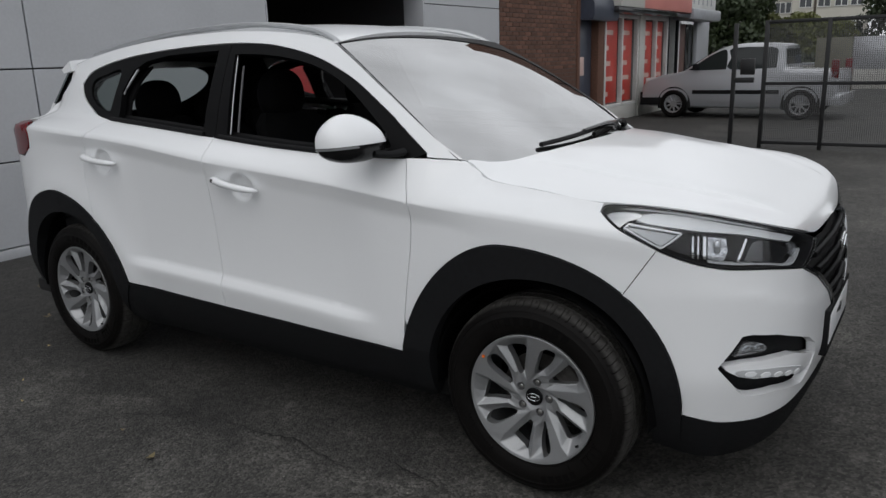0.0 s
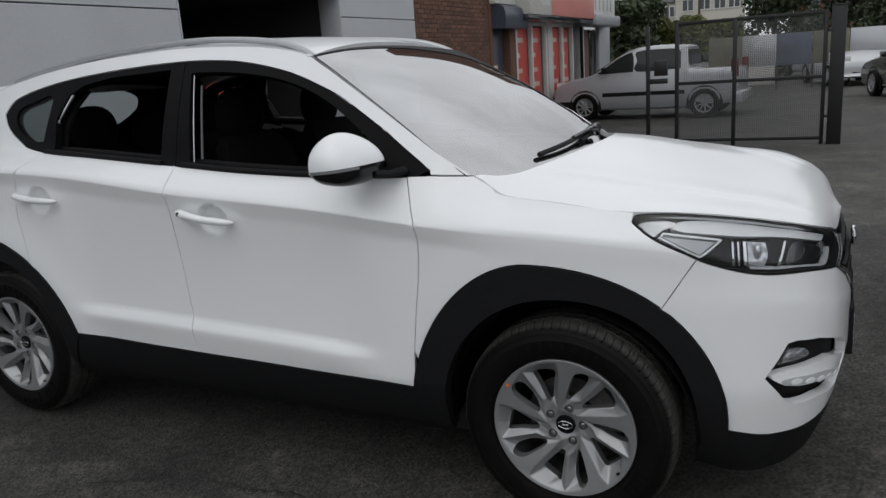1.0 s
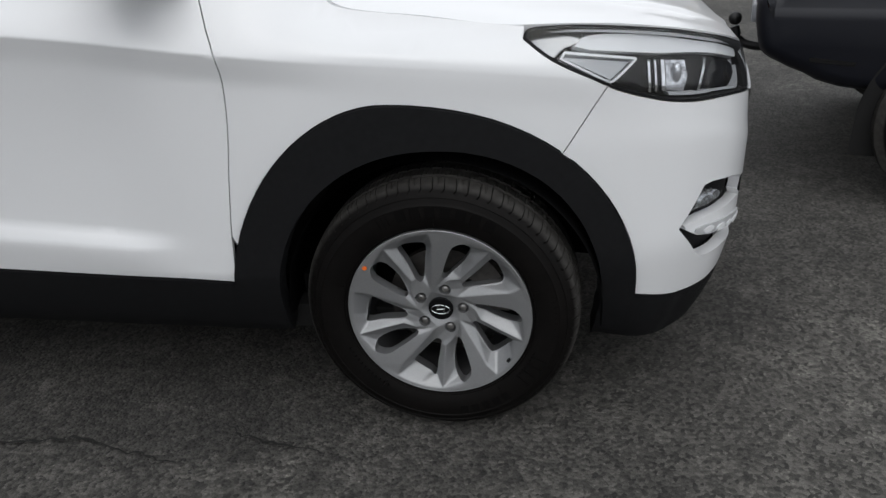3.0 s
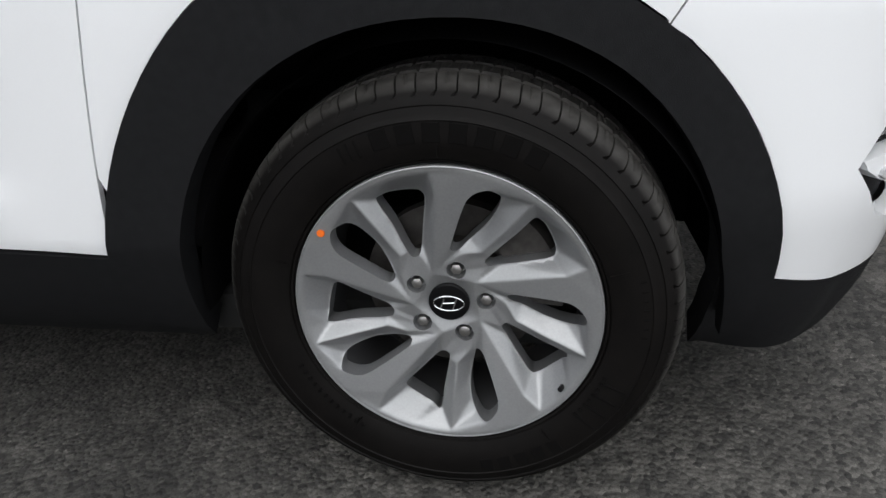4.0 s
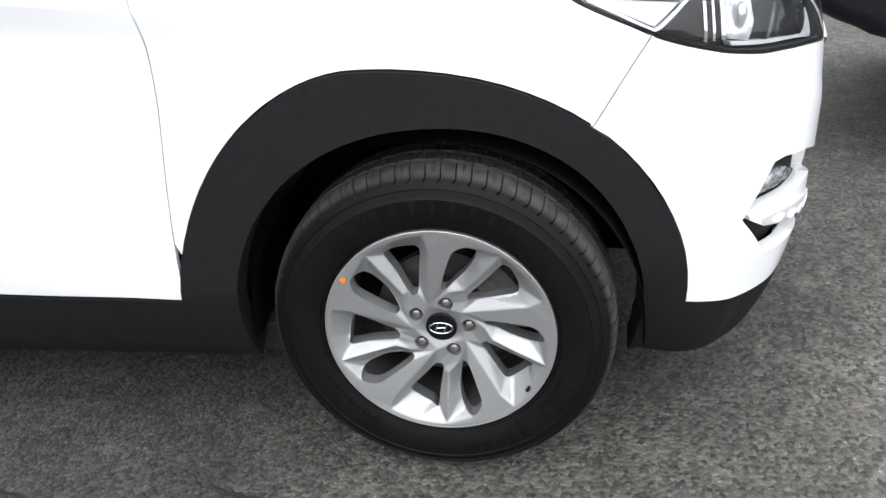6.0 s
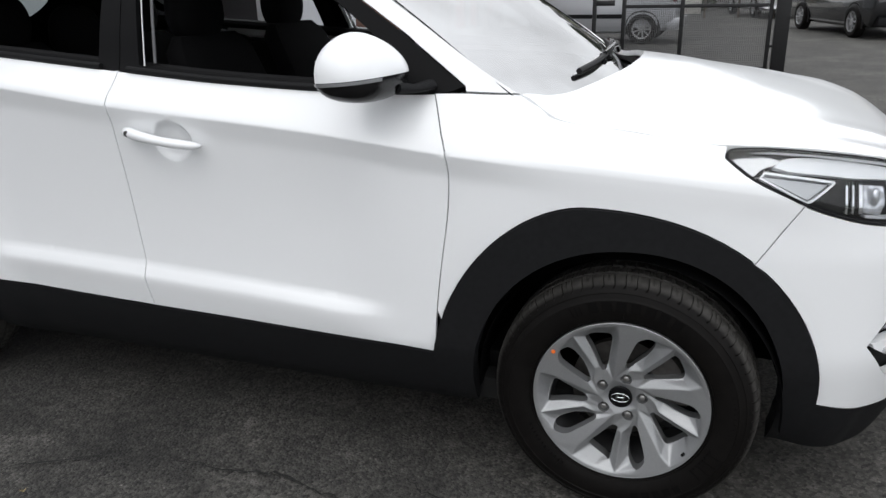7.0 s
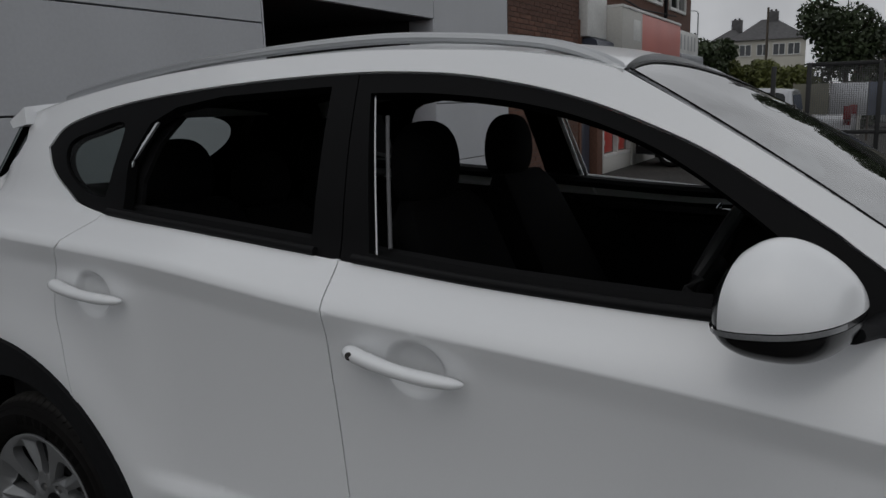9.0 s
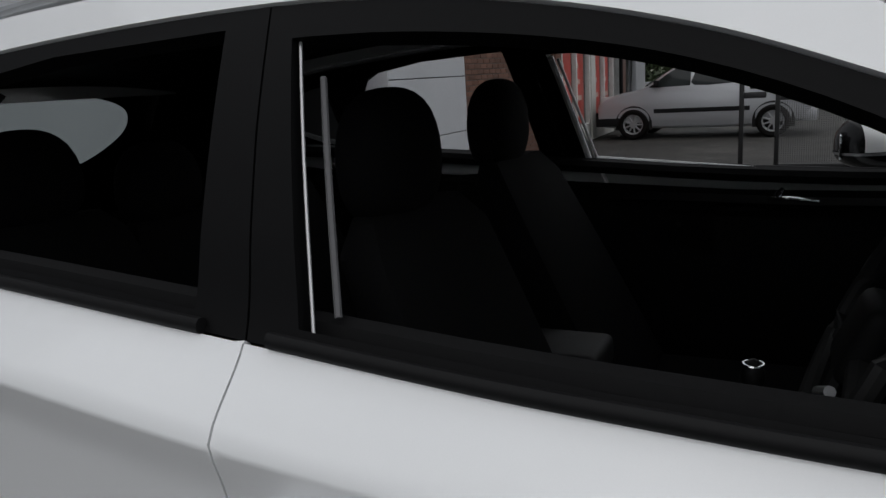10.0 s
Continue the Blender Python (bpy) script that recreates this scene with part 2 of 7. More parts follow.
def put_lathe(bm, profile, n=64, axis='y', close=False):
    """Turns a profile of (radius, along the axis) round y."""
    rings = []
    for r, h in profile:
        rings.append([bm.verts.new((r * math.cos(2 * math.pi * k / n), h, r * math.sin(2 * math.pi * k / n))) for k in range(n)])
    for a, b in zip(rings, rings[1:] + ([rings[0]] if close else [])):
        for k in range(n):
            bm.faces.new((a[k], a[(k + 1) % n], b[(k + 1) % n], b[k]))
    return rings


def put_ellipsoid(bm, c, r, seg=24, rings=14, m=None):
    res = bmesh.ops.create_uvsphere(bm, u_segments=seg, v_segments=rings, radius=1.0)
    for v in res["verts"]:
        v.co = Vector((c[0] + v.co.x * r[0], c[1] + v.co.y * r[1], c[2] + v.co.z * r[2]))
        if m is not None:
            v.co = m @ v.co
    return res["verts"]


def spl(pts, n=8):
    """A smooth open curve through the points."""
    p = np.array(pts, float)
    p = np.vstack([2 * p[0] - p[1], p, 2 * p[-1] - p[-2]])
    out = []
    for i in range(1, len(p) - 2):
        for k in range(n):
            t = k / n
            a, b, c, d = p[i - 1], p[i], p[i + 1], p[i + 2]
            out.append(0.5 * (2 * b + (c - a) * t + (2 * a - 5 * b + 4 * c - d) * t * t + (3 * b - a - 3 * c + d) * t ** 3))
    out.append(p[-2])
    return [tuple(q) for q in out]


def pchip(nodes):
    """A smooth, overshoot-free function through (u, v) nodes, for arrays."""
    x = np.array([a for a, b in nodes], float)
    y = np.array([b for a, b in nodes], float)
    h = np.diff(x)
    d = np.diff(y) / h
    m = np.zeros(len(x))
    for i in range(1, len(x) - 1):
        if d[i - 1] * d[i] > 0:
            w1, w2 = 2 * h[i] + h[i - 1], h[i] + 2 * h[i - 1]
            m[i] = (w1 + w2) / (w1 / d[i - 1] + w2 / d[i])
    m[0], m[-1] = d[0], d[-1]

    def f(u):
        u = np.asarray(u, float)
        i = np.clip(np.searchsorted(x, u) - 1, 0, len(x) - 2)
        t = np.clip((u - x[i]) / h[i], 0, 1)
        return ((1 + 2 * t) * (1 - t) ** 2 * y[i] + t * (1 - t) ** 2 * h[i] * m[i]
                + t * t * (3 - 2 * t) * y[i + 1] + t * t * (t - 1) * h[i] * m[i + 1])
    return f


def step01(a, b, u):
    t = np.clip((np.asarray(u, float) - a) / (b - a), 0, 1)
    return t * t * (3 - 2 * t)


def inside(poly, q):
    """Which of the points q lie inside the polygon."""
    p = np.asarray(poly, float)
    a, b = p, np.roll(p, -1, 0)
    x, y = q[:, 0][:, None], q[:, 1][:, None]
    cross = ((a[:, 1] > y) != (b[:, 1] > y)) & (x < (b[:, 0] - a[:, 0]) * (y - a[:, 1]) / (b[:, 1] - a[:, 1] + 1e-12) + a[:, 0])
    return cross.sum(1) % 2 == 1


def even(poly, step):
    out = []
    for a, b in zip(poly, list(poly[1:]) + [poly[0]]):
        a, b = np.array(a, float), np.array(b, float)
        n = max(1, int(np.ceil(np.linalg.norm(b - a) / step)))
        if np.linalg.norm(b - a) < 1e-5:
            continue
        out += [a + (b - a) * k / n for k in range(n)]
    return np.array(out)


def shrink(poly, d):
    p = np.array(poly, float)
    area = 0.5 * np.sum(p[:, 0] * np.roll(p[:, 1], -1) - np.roll(p[:, 0], -1) * p[:, 1])
    e = np.roll(p, -1, 0) - np.roll(p, 1, 0)
    n = np.stack([-e[:, 1], e[:, 0]], 1)
    n /= np.linalg.norm(n, axis=1)[:, None] + 1e-9
    return p + n * d * (1 if area > 0 else -1)


from mathutils.geometry import delaunay_2d_cdt, tessellate_polygon


def sheet(name, poly, surf, mat, parent, holes=(), step=0.035, off=0.0, thick=0.012, inset=0.0016, flip=False, label="", normal_sign=1.0, guides=None, apart=0.016, down=None):
    """A shaped panel: the outline poly in the surface's own two coordinates, laid on surf, with rolled-in edges."""
    loops = [shrink(even(poly, step), inset)] + [shrink(even(h, step), -inset) for h in holes]
    pts, edges = [], []
    for lp in loops:
        k = len(pts)
        pts += [tuple(q) for q in lp]
        edges += [(k + i, k + (i + 1) % len(lp)) for i in range(len(lp))]
    allp = np.array(pts)
    lo, hi = allp.min(0), allp.max(0)
    gx, gy = np.meshgrid(np.arange(lo[0] + step / 2, hi[0], step), np.arange(lo[1] + step / 2, hi[1], step * 0.8))
    g = np.stack([gx.ravel(), gy.ravel()], 1)
    keep = inside(loops[0], g)
    for h in loops[1:]:
        keep &= ~inside(h, g)
    g = g[keep]
    if guides is not None:
        k = inside(loops[0], guides)
        for h in loops[1:]:
            k &= ~inside(h, guides)
        gd = np.unique(np.round(guides[k], 4), axis=0)
        if len(gd):
            gd = gd[np.min(np.linalg.norm(gd[:, None, :] - allp[None, :, :], axis=2), axis=1) > min(0.006, apart * 0.5)]
            pts += [tuple(q) for q in gd]
            g = g[np.min(np.linalg.norm(g[:, None, :] - gd[None, :, :], axis=2), axis=1) > apart]
    if len(g):
        dist = np.min(np.linalg.norm(g[:, None, :] - allp[None, :, :], axis=2), axis=1)
        g = g[dist > step * 0.45]
        pts += [tuple(q) for q in g]
    v2, e2, f2, *_ = delaunay_2d_cdt([Vector(q) for q in pts], edges, [], 0, 1e-6)
    q = np.array([tuple(v) for v in v2])
    cen = np.array([q[list(f)].mean(0) for f in f2])
    ok = inside(loops[0], cen)
    for h in loops[1:]:
        ok &= ~inside(h, cen)
    faces = [tuple(f) for f, k in zip(f2, ok) if k]
    e = 1e-3
    P = surf(q[:, 0], q[:, 1])
    N = np.cross(surf(q[:, 0] + e, q[:, 1]) - surf(q[:, 0] - e, q[:, 1]), surf(q[:, 0], q[:, 1] + e) - surf(q[:, 0], q[:, 1] - e))
    N *= normal_sign / (np.linalg.norm(N, axis=1)[:, None] + 1e-12)
    P = P + N * off
    # orient the faces along the normal
    fixed = []
    for f in faces:
        a, b, c = P[f[0]], P[f[1]], P[f[2]]
        fixed.append(f if np.dot(np.cross(b - a, c - a), N[f[0]]) > 0 else f[::-1])
    verts, normals = [tuple(p) for p in P], [tuple(k) for k in N]
    count = {}
    for f in fixed:
        for a, b in zip(f, f[1:] + f[:1]):
            count[(a, b)] = 1
    rim = [(a, b) for (a, b) in count if (b, a) not in count]
    if thick:
        for a, b in rim:
            t = Vector(P[b] - P[a])
            side = t.cross(Vector(N[a])).normalized()
            k = len(verts)
            deep = (-N[a] * thick, -N[b] * thick) if down is None else (np.array(down) * thick,) * 2
            verts += [tuple(P[a]), tuple(P[b]), tuple(P[b] + deep[1]), tuple(P[a] + deep[0])]
            normals += [tuple(side)] * 4
            fixed.append((k + 3, k + 2, k + 1, k))
    if flip:
        verts = [(x, -y, z) for x, y, z in verts]
        normals = [(x, -y, z) for x, y, z in normals]
        fixed = [f[::-1] for f in fixed]
    return mesh_object(name, verts, fixed, mat, parent, label, True, normals)

# ---- the white car: its skin as one smooth surface of (s, z); s is x along the flank and runs on round the corners ----
plan_x = pchip([(-2.838, -2.21), (-2.416, -2.17), (-2.16, -2.08), (-1.969, -1.95), (-1.803, -1.8), (-1.6, -1.6), (-1.2, -1.2), (-0.5, -0.5), (0.3, 0.3), (0.9, 0.9), (1.3, 1.3), (1.5, 1.5), (1.6, 1.6), (1.723, 1.72), (1.837, 1.83), (1.925, 1.91), (2.015, 1.98), (2.115, 2.045), (2.27, 2.105), (2.488, 2.138), (2.795, 2.155)])
plan_w = pchip([(-2.838, 0), (-2.416, 0.42), (-2.16, 0.66), (-1.969, 0.8), (-1.803, 0.865), (-1.6, 0.9), (-1.2, 0.918), (-0.5, 0.926), (0.3, 0.927), (0.9, 0.918), (1.3, 0.898), (1.5, 0.87), (1.6, 0.853), (1.723, 0.828), (1.837, 0.8), (1.925, 0.764), (2.015, 0.708), (2.115, 0.632), (2.27, 0.49), (2.488, 0.275), (2.795, 0)])
z_belt = pchip([(-2.84, 1.20), (-2.0, 1.26), (-1.4, 1.262), (-0.94, 1.238), (-0.23, 1.187), (0.19, 1.158), (0.6, 1.145), (0.9, 1.147), (1.04, 1.137), (1.09, 1.105), (1.14, 1.078), (1.33, 1.056), (1.552, 1.031), (1.632, 1.031), (1.715, 1.029), (1.902, 1.011), (2.083, 0.975), (2.301, 0.922), (2.453, 0.877), (2.795, 0.860)])
z_crease = pchip([(-2.84, 1.1), (-1.7, 1.19), (-1.3, 1.18), (-0.8, 1.155), (-0.19, 1.093), (0.46, 1.045), (0.87, 1.0), (1.08, 0.98), (1.33, 0.96), (1.6, 0.93), (2.0, 0.87), (2.3, 0.80), (2.84, 0.76)])
z_low = pchip([(-2.84, 0.56), (-0.76, 0.56), (-0.22, 0.548), (0.29, 0.53), (0.70, 0.51), (2.84, 0.51)])
taper = pchip([(-2.84, 0.25), (-2.0, 0.22), (-1.7, 0.12), (-1.4, 0.055), (-0.8, 0.0), (0.5, 0.0), (0.9, 0.03), (1.1, 0.07), (2.84, 0.1)])
d_bonnet = pchip([(0.0, 0.15), (1.04, 0.142), (1.14, 0.125), (1.33, 0.11), (1.55, 0.085), (1.8, 0.06), (2.1, 0.045), (2.84, 0.045)])
FA = (1.226, 0.35, 0.418, 0.603, 0.532, 1.85, 2.11)      # front arch: centre, half widths behind and ahead, height, exponents
RA = (-1.42, 0.35, 0.45, 0.60, 0.535, 2.1, 1.85)        # rear arch
FL = (1.335, 0.345, 0.405, 0.405, 0.43, 2.1, 2.1)      # front arch lip
RL = (-1.345, 0.345, 0.405, 0.405, 0.43, 2.1, 2.1)


def glass_y(x, z):
    return 0.845 - 0.5 * (z - 1.17) - 0.18 * np.clip(z - 1.3, 0, 1) ** 2 - taper(x)


def arch_gap(a, x, z):
    al = np.where(x < a[0], a[2], a[3])
    n = np.where(x < a[0], a[5], a[6])
    return (np.abs(x - a[0]) / al) ** n + (np.clip(z - a[1], 0, 9) / a[4]) ** n


def dent(s, z):
    """How far the skin lies inside the plan outline."""
    s, z = np.broadcast_arrays(np.asarray(s, float), np.asarray(z, float))
    w, zl, zc, zt = plan_w(s), z_low(s), z_crease(s), z_belt(s)
    kd = step01(-0.86, -0.68, s) * (1 - step01(0.52, 0.74, s))
    kc = step01(-1.65, -1.1, s) * (1 - step01(0.85, 1.25, s))
    kf, kb = step01(1.62, 1.9, s), step01(0.9, 1.08, s)
    top = (w - glass_y(s, zt)) * (1 - kb) + d_bonnet(s) * kb
    zs = [np.full_like(z, 0.12), np.full_like(z, 0.30), np.full_like(z, 0.42), zl - 0.05, zl, zl + 0.06, np.minimum(0.76, zc - 0.11), zc - 0.07, zc - 0.012, zc, zc + 0.012, zt, zt + 0.12, zt + 0.24, np.full_like(z, 1.8)]
    up = [(w - glass_y(s, q)) * (1 - kb) + (top + 0.6 * (q - zt)) * kb for q in zs[12:]]
    mix = lambda a, b: a * (1 - kf) + b * kf
    ds = [mix(0.24, 0.12), mix(0.06, 0.040), mix(0.020, 0.014), mix(0.007 * kd + 0.013 * (1 - kd), 0.006), mix(0.013 * (1 - kd), 0.0),
          mix(0.027 * kd + 0.013 * (1 - kd), 0.0), mix(0.030 * kd + 0.014 * (1 - kd), 0.0), mix(0.0165, 0.006), mix(0.0032 * kc + 0.0135 * (1 - kc), 0.011), mix(0.0 * kc + 0.0135 * (1 - kc), 0.012), mix(0.0055 * kc + 0.0155 * (1 - kc), 0.014), top] + up
    zs, ds = np.array(zs), np.array([np.broadcast_to(d, z.shape) for d in ds])
    h = np.diff(zs, axis=0)
    g = np.diff(ds, axis=0) / h
    m = np.zeros_like(ds)
    w1, w2 = 2 * h[1:] + h[:-1], h[1:] + 2 * h[:-1]
    same = g[:-1] * g[1:] > 0
    with np.errstate(divide='ignore', invalid='ignore'):
        m[1:-1] = np.where(same, (w1 + w2) / (w1 / g[:-1] + w2 / g[1:]), 0)
    m[0], m[-1] = g[0], g[-1]
    i = np.clip((zs <= z[None]).sum(0) - 1, 0, len(zs) - 2)
    take = lambda a, k: np.take_along_axis(a, k[None], 0)[0]
    t = np.clip((z - take(zs, i)) / take(h, i), 0, 1)
    hh = take(h, i)
    d = (1 + 2 * t) * (1 - t) ** 2 * take(ds, i) + t * (1 - t) ** 2 * hh * take(m, i) + t * t * (3 - 2 * t) * take(ds, i + 1) + t * t * (t - 1) * hh * take(m, i + 1)
    # the flanks swell towards the wheel arches
    for a, swell in ((FA, 0.004), (RA, 0.016)):
        d = d - swell * np.exp(-((np.clip(arch_gap(a, plan_x(s), z) - 1.0, -0.2, 9) / 0.38) ** 2)) * (np.abs(s - a[0]) < 0.75)
    # hollows behind the door handles
    for hx, hz in ((0.012, 1.012), (-0.955, 1.068)):
        d = d + 0.021 * np.exp(-(((s - hx) / 0.062) ** 2 + ((z - hz + 0.014) / 0.055) ** 2) ** 4)
    return d


def skin(s, z):
    s, z = np.broadcast_arrays(np.asarray(s, float), np.asarray(z, float))
    e = 2e-3
    tx, ty = (plan_x(s + e) - plan_x(s - e)), -(plan_w(s + e) - plan_w(s - e))
    ln = np.hypot(tx, ty) + 1e-12
    nx, ny = ty / ln, -tx / ln
    d = dent(s, z)
    return np.stack([plan_x(s) - nx * d, -plan_w(s) - ny * d, z], -1)


def skin_at(s, z):
    return Vector(skin(np.array([s]), np.array([z]))[0])


def arch_line(a, z0, z1, n=28, grow=1.0):
    """Over the arch from its rear foot at height z0 to its front foot at z1."""
    out = []
    t0 = math.asin(min(1, max(0, (z0 - a[1]) / (a[4] * grow))) ** (a[5] / 2))
    t1 = math.pi - math.asin(min(1, max(0, (z1 - a[1]) / (a[4] * grow))) ** (a[6] / 2))
    for k in range(n + 1):
        t = t0 + (t1 - t0) * k / n
        c, sn = math.cos(t), math.sin(t)
        ax, ex = (a[2], a[5]) if c > 0 else (a[3], a[6])
        out.append((a[0] - math.copysign(abs(c) ** (2 / ex), c) * ax * grow, a[1] + abs(sn) ** (2 / ex) * a[4] * grow))
    return out


car = thing("parked_suv", pose(0, 0, 0), "white SUV with lowered windows and black lower cladding on asphalt", "car")

# shut lines in (s, z)
seam_front = spl([(0.815, 1.144), (0.845, 1.06), (0.868, 0.985), (0.866, 0.85), (0.846, 0.70), (0.83, 0.56), (0.822, 0.43)], 6)
seam_mid = spl([(-0.215, 1.186), (-0.203, 1.10), (-0.197, 0.95), (-0.178, 0.70), (-0.157, 0.52), (-0.15, 0.452)], 6)
seam_rear = spl([(-1.02, 1.244), (-1.085, 1.13), (-1.12, 1.0), (-1.10, 0.90), (-1.06, 0.74)], 6)
seam_bonnet = spl([(1.035, 1.138), (1.05, 1.128), (1.09, 1.105), (1.14, 1.078), (1.33, 1.056), (1.554, 1.029)], 6)
lamp_low = spl([(1.548, 1.005), (1.606, 0.963), (1.695, 0.920), (1.758, 0.891), (1.854, 0.864), (1.935, 0.851), (2.007, 0.846), (2.110, 0.838), (2.255, 0.817)], 6)
lamp_top = spl([(1.548, 1.005), (1.560, 1.024), (1.613, 1.029), (1.715, 1.027), (1.902, 1.009), (2.084, 0.973), (2.301, 0.920), (2.443, 0.878)], 6)
dlo_top = spl([(0.893, 1.163), (0.76, 1.257), (0.7, 1.299), (0.53, 1.401), (0.4, 1.458), (0.26, 1.507), (0.1, 1.545), (-0.08, 1.571), (-0.33, 1.581), (-0.7, 1.568), (-1.08, 1.533), (-1.36, 1.478), (-1.435, 1.412)], 5)
dlo_low = spl([(-1.435, 1.412), (-1.35, 1.34), (-1.22, 1.285), (-1.14, 1.262), (-0.94, 1.238), (-0.54, 1.212), (-0.23, 1.187), (0.19, 1.158), (0.53, 1.145), (0.81, 1.144), (0.893, 1.163)], 5)
roof_edge = [(0.34, 1.558), (0.2, 1.592), (0.0, 1.617), (-0.33, 1.633), (-0.74, 1.622), (-1.1, 1.592), (-1.45, 1.545), (-1.68, 1.508)]
cut = lambda line, lo, hi: [p for p in line if lo - 1e-6 <= p[0] <= hi + 1e-6]
arch_f = arch_line(FA, 0.385, 0.368, 40)
arch_r = arch_line(RA, 0.58, 0.47, 36)
bumper_foot = spl([(1.827, 0.368), (1.960, 0.342), (2.098, 0.338), (2.284, 0.349), (2.465, 0.370), (2.665, 0.400)], 6)

gs = np.arange(-2.0, 2.0, 0.026)
guides = np.concatenate([np.stack([gs, f(gs)], 1) for f in (
    lambda q: z_crease(q) - 0.045, lambda q: z_crease(q) - 0.024, lambda q: z_crease(q) - 0.012, lambda q: z_crease(q) - 0.004, lambda q: z_crease(q) + 0.004, lambda q: z_crease(q) + 0.012, lambda q: z_crease(q) + 0.026,
    lambda q: z_low(q) - 0.03, lambda q: z_low(q) - 0.012, z_low, lambda q: z_low(q) + 0.015, lambda q: z_low(q) + 0.035, lambda q: z_low(q) + 0.06)]
    + [np.array([(hx + 0.062 * g * math.cos(q), hz - 0.014 + 0.055 * g * math.sin(q)) for q in np.linspace(0, 2 * math.pi, 40, endpoint=False)]) for hx, hz in ((0.012, 1.012), (-0.955, 1.068)) for g in (0.75, 0.88, 0.95, 1.02, 1.10, 1.2)])

for flip in (False, True):
    side = dict(flip=flip, guides=guides)
    # front wing
    a_part = [p for p in arch_f if p[0] <= 1.631 and (p[1] > 0.53)]
    wing = [(0.817, 1.146), (0.90, 1.147)] + seam_bonnet + cut(lamp_low, 1.5, 1.7299) + [(1.730, 0.903), (1.631, 0.753)] + a_part[::-1] + [p for p in seam_front[::-1] if p[1] > 0.55]
    sheet("front_wing", wing, skin, WHITE, car, **side)
    # front door skin
    door = seam_front + [(0.6, 0.437), (0.2, 0.447), (-0.15, 0.452)] + seam_mid[::-1] + [(-0.23, 1.187)] + [p for p in dlo_low if -0.2 < p[0] < 0.80]
    front_door = sheet("front_door", door, skin, WHITE, car, step=0.022, label="white door with its window wound down", **side)
    rear_poly = seam_mid + [(-0.45, 0.459), (-0.83, 0.470)] + [p for p in arch_r[::-1] if p[0] > -1.06] + seam_rear[::-1] + [p for p in dlo_low if -1.0 < p[0] < -0.235]
    rear_door = sheet("rear_door", rear_poly, skin, WHITE, car, step=0.022, label="white door with its window wound down", **side)
    # pressed body side: pillars, roof rail, quarter
    quarter = ([(0.896, 1.150), (1.03, 1.140)] + spl([(1.02, 1.145), (0.85, 1.256), (0.68, 1.365), (0.5, 1.472), (0.34, 1.558)], 5) + spl(roof_edge, 5)[1:]
               + [(-1.705, 1.47), (-1.668, 1.432), (-1.702, 1.385), (-1.80, 1.345), (-2.0, 1.30), (-2.0, 1.218), (-1.76, 1.236), (-1.662, 1.218), (-1.635, 1.17), (-1.65, 1.095), (-1.74, 1.045), (-2.0, 1.045), (-2.0, 0.60), (-1.83, 0.58)]
               + [p for p in arch_r if p[0] <= -1.06] + seam_rear[::-1] + [p for p in dlo_low[::-1] if p[0] < -1.02] + [p for p in dlo_top[::-1]])
    sheet("body_side", quarter, skin, WHITE, car, **side)
    # black window surround with three openings
    win_f = [(-0.145, 1.205), (0.2, 1.180), (0.55, 1.166), (0.725, 1.168), (0.735, 1.185)] + spl([(0.70, 1.230), (0.56, 1.333), (0.42, 1.415), (0.26, 1.474), (0.10, 1.508), (-0.08, 1.528), (-0.24, 1.534)], 4)
    win_r = [(-0.955, 1.262), (-0.54, 1.236), (-0.305, 1.215), (-0.36, 1.553), (-0.70, 1.541), (-0.86, 1.518), (-0.945, 1.478), (-0.985, 1.38)]
    win_q = spl([(-1.055, 1.285), (-1.15, 1.297), (-1.26, 1.34), (-1.32, 1.40), (-1.30, 1.437), (-1.2, 1.46), (-1.07, 1.48), (-1.05, 1.38), (-1.055, 1.285)], 4)[:-1]
    if flip:      # the far pillar stands further back
        win_f = [(-0.222, 1.207)] + win_f[1:-1] + [(-0.305, 1.536)]
        win_r = [(x - 0.075 if x > -0.4 else x, z) for x, z in win_r]
    gap = [(-0.215, 1.186), (-0.228, 1.25), (-0.262, 1.42), (-0.290, 1.581)]
    if flip:
        gap = [(x - 0.075, z) for x, z in gap]
    front_frame = gap + [p for p in dlo_top[::-1] if p[0] > gap[3][0] + 0.01] + [p for p in dlo_low[::-1] if p[0] > gap[0][0] + 0.005]
    side = dict(flip=flip)
    sheet("front_window_frame", front_frame, skin, PILLAR, car, holes=[win_f], off=-0.004, thick=0.03, step=0.03, **side)
    rear_frame = gap[::-1] + [p for p in dlo_low[::-1] if p[0] < gap[0][0] - 0.005] + [p for p in dlo_top[::-1] if p[0] < gap[3][0] - 0.005]
    sheet("rear_window_frame", rear_frame, skin, PILLAR, car, holes=[win_r, win_q], off=-0.004, thick=0.03, step=0.03, **side)
    sheet("quarter_light", win_q, skin, REARGLASS, car, off=-0.010, thick=0.004, label="small fixed rear side window", **side)
    # sill, arch cladding, lower bumper, all in textured black plastic
    sill = [(0.83, 0.428), (0.6, 0.434), (0.2, 0.444), (-0.15, 0.449), (-0.45, 0.456), (-0.84, 0.467), (-0.95, 0.40), (-0.93, 0.24), (0.90, 0.24), (0.92, 0.40)]
    sheet("sill_cladding", sill, skin, TRIM, car, off=0.004, thick=0.03, **side)
    lip_f = arch_line(FL, 0.25 + 0.1, 0.25 + 0.1, 36)
    clad = [(0.80, 0.30)] + arch_line(FA, 0.35, 0.368, 40) + [(1.827, 0.270), (1.737, 0.225), (1.736, 0.321)] + lip_f[::-1] + [(0.93, 0.26)]
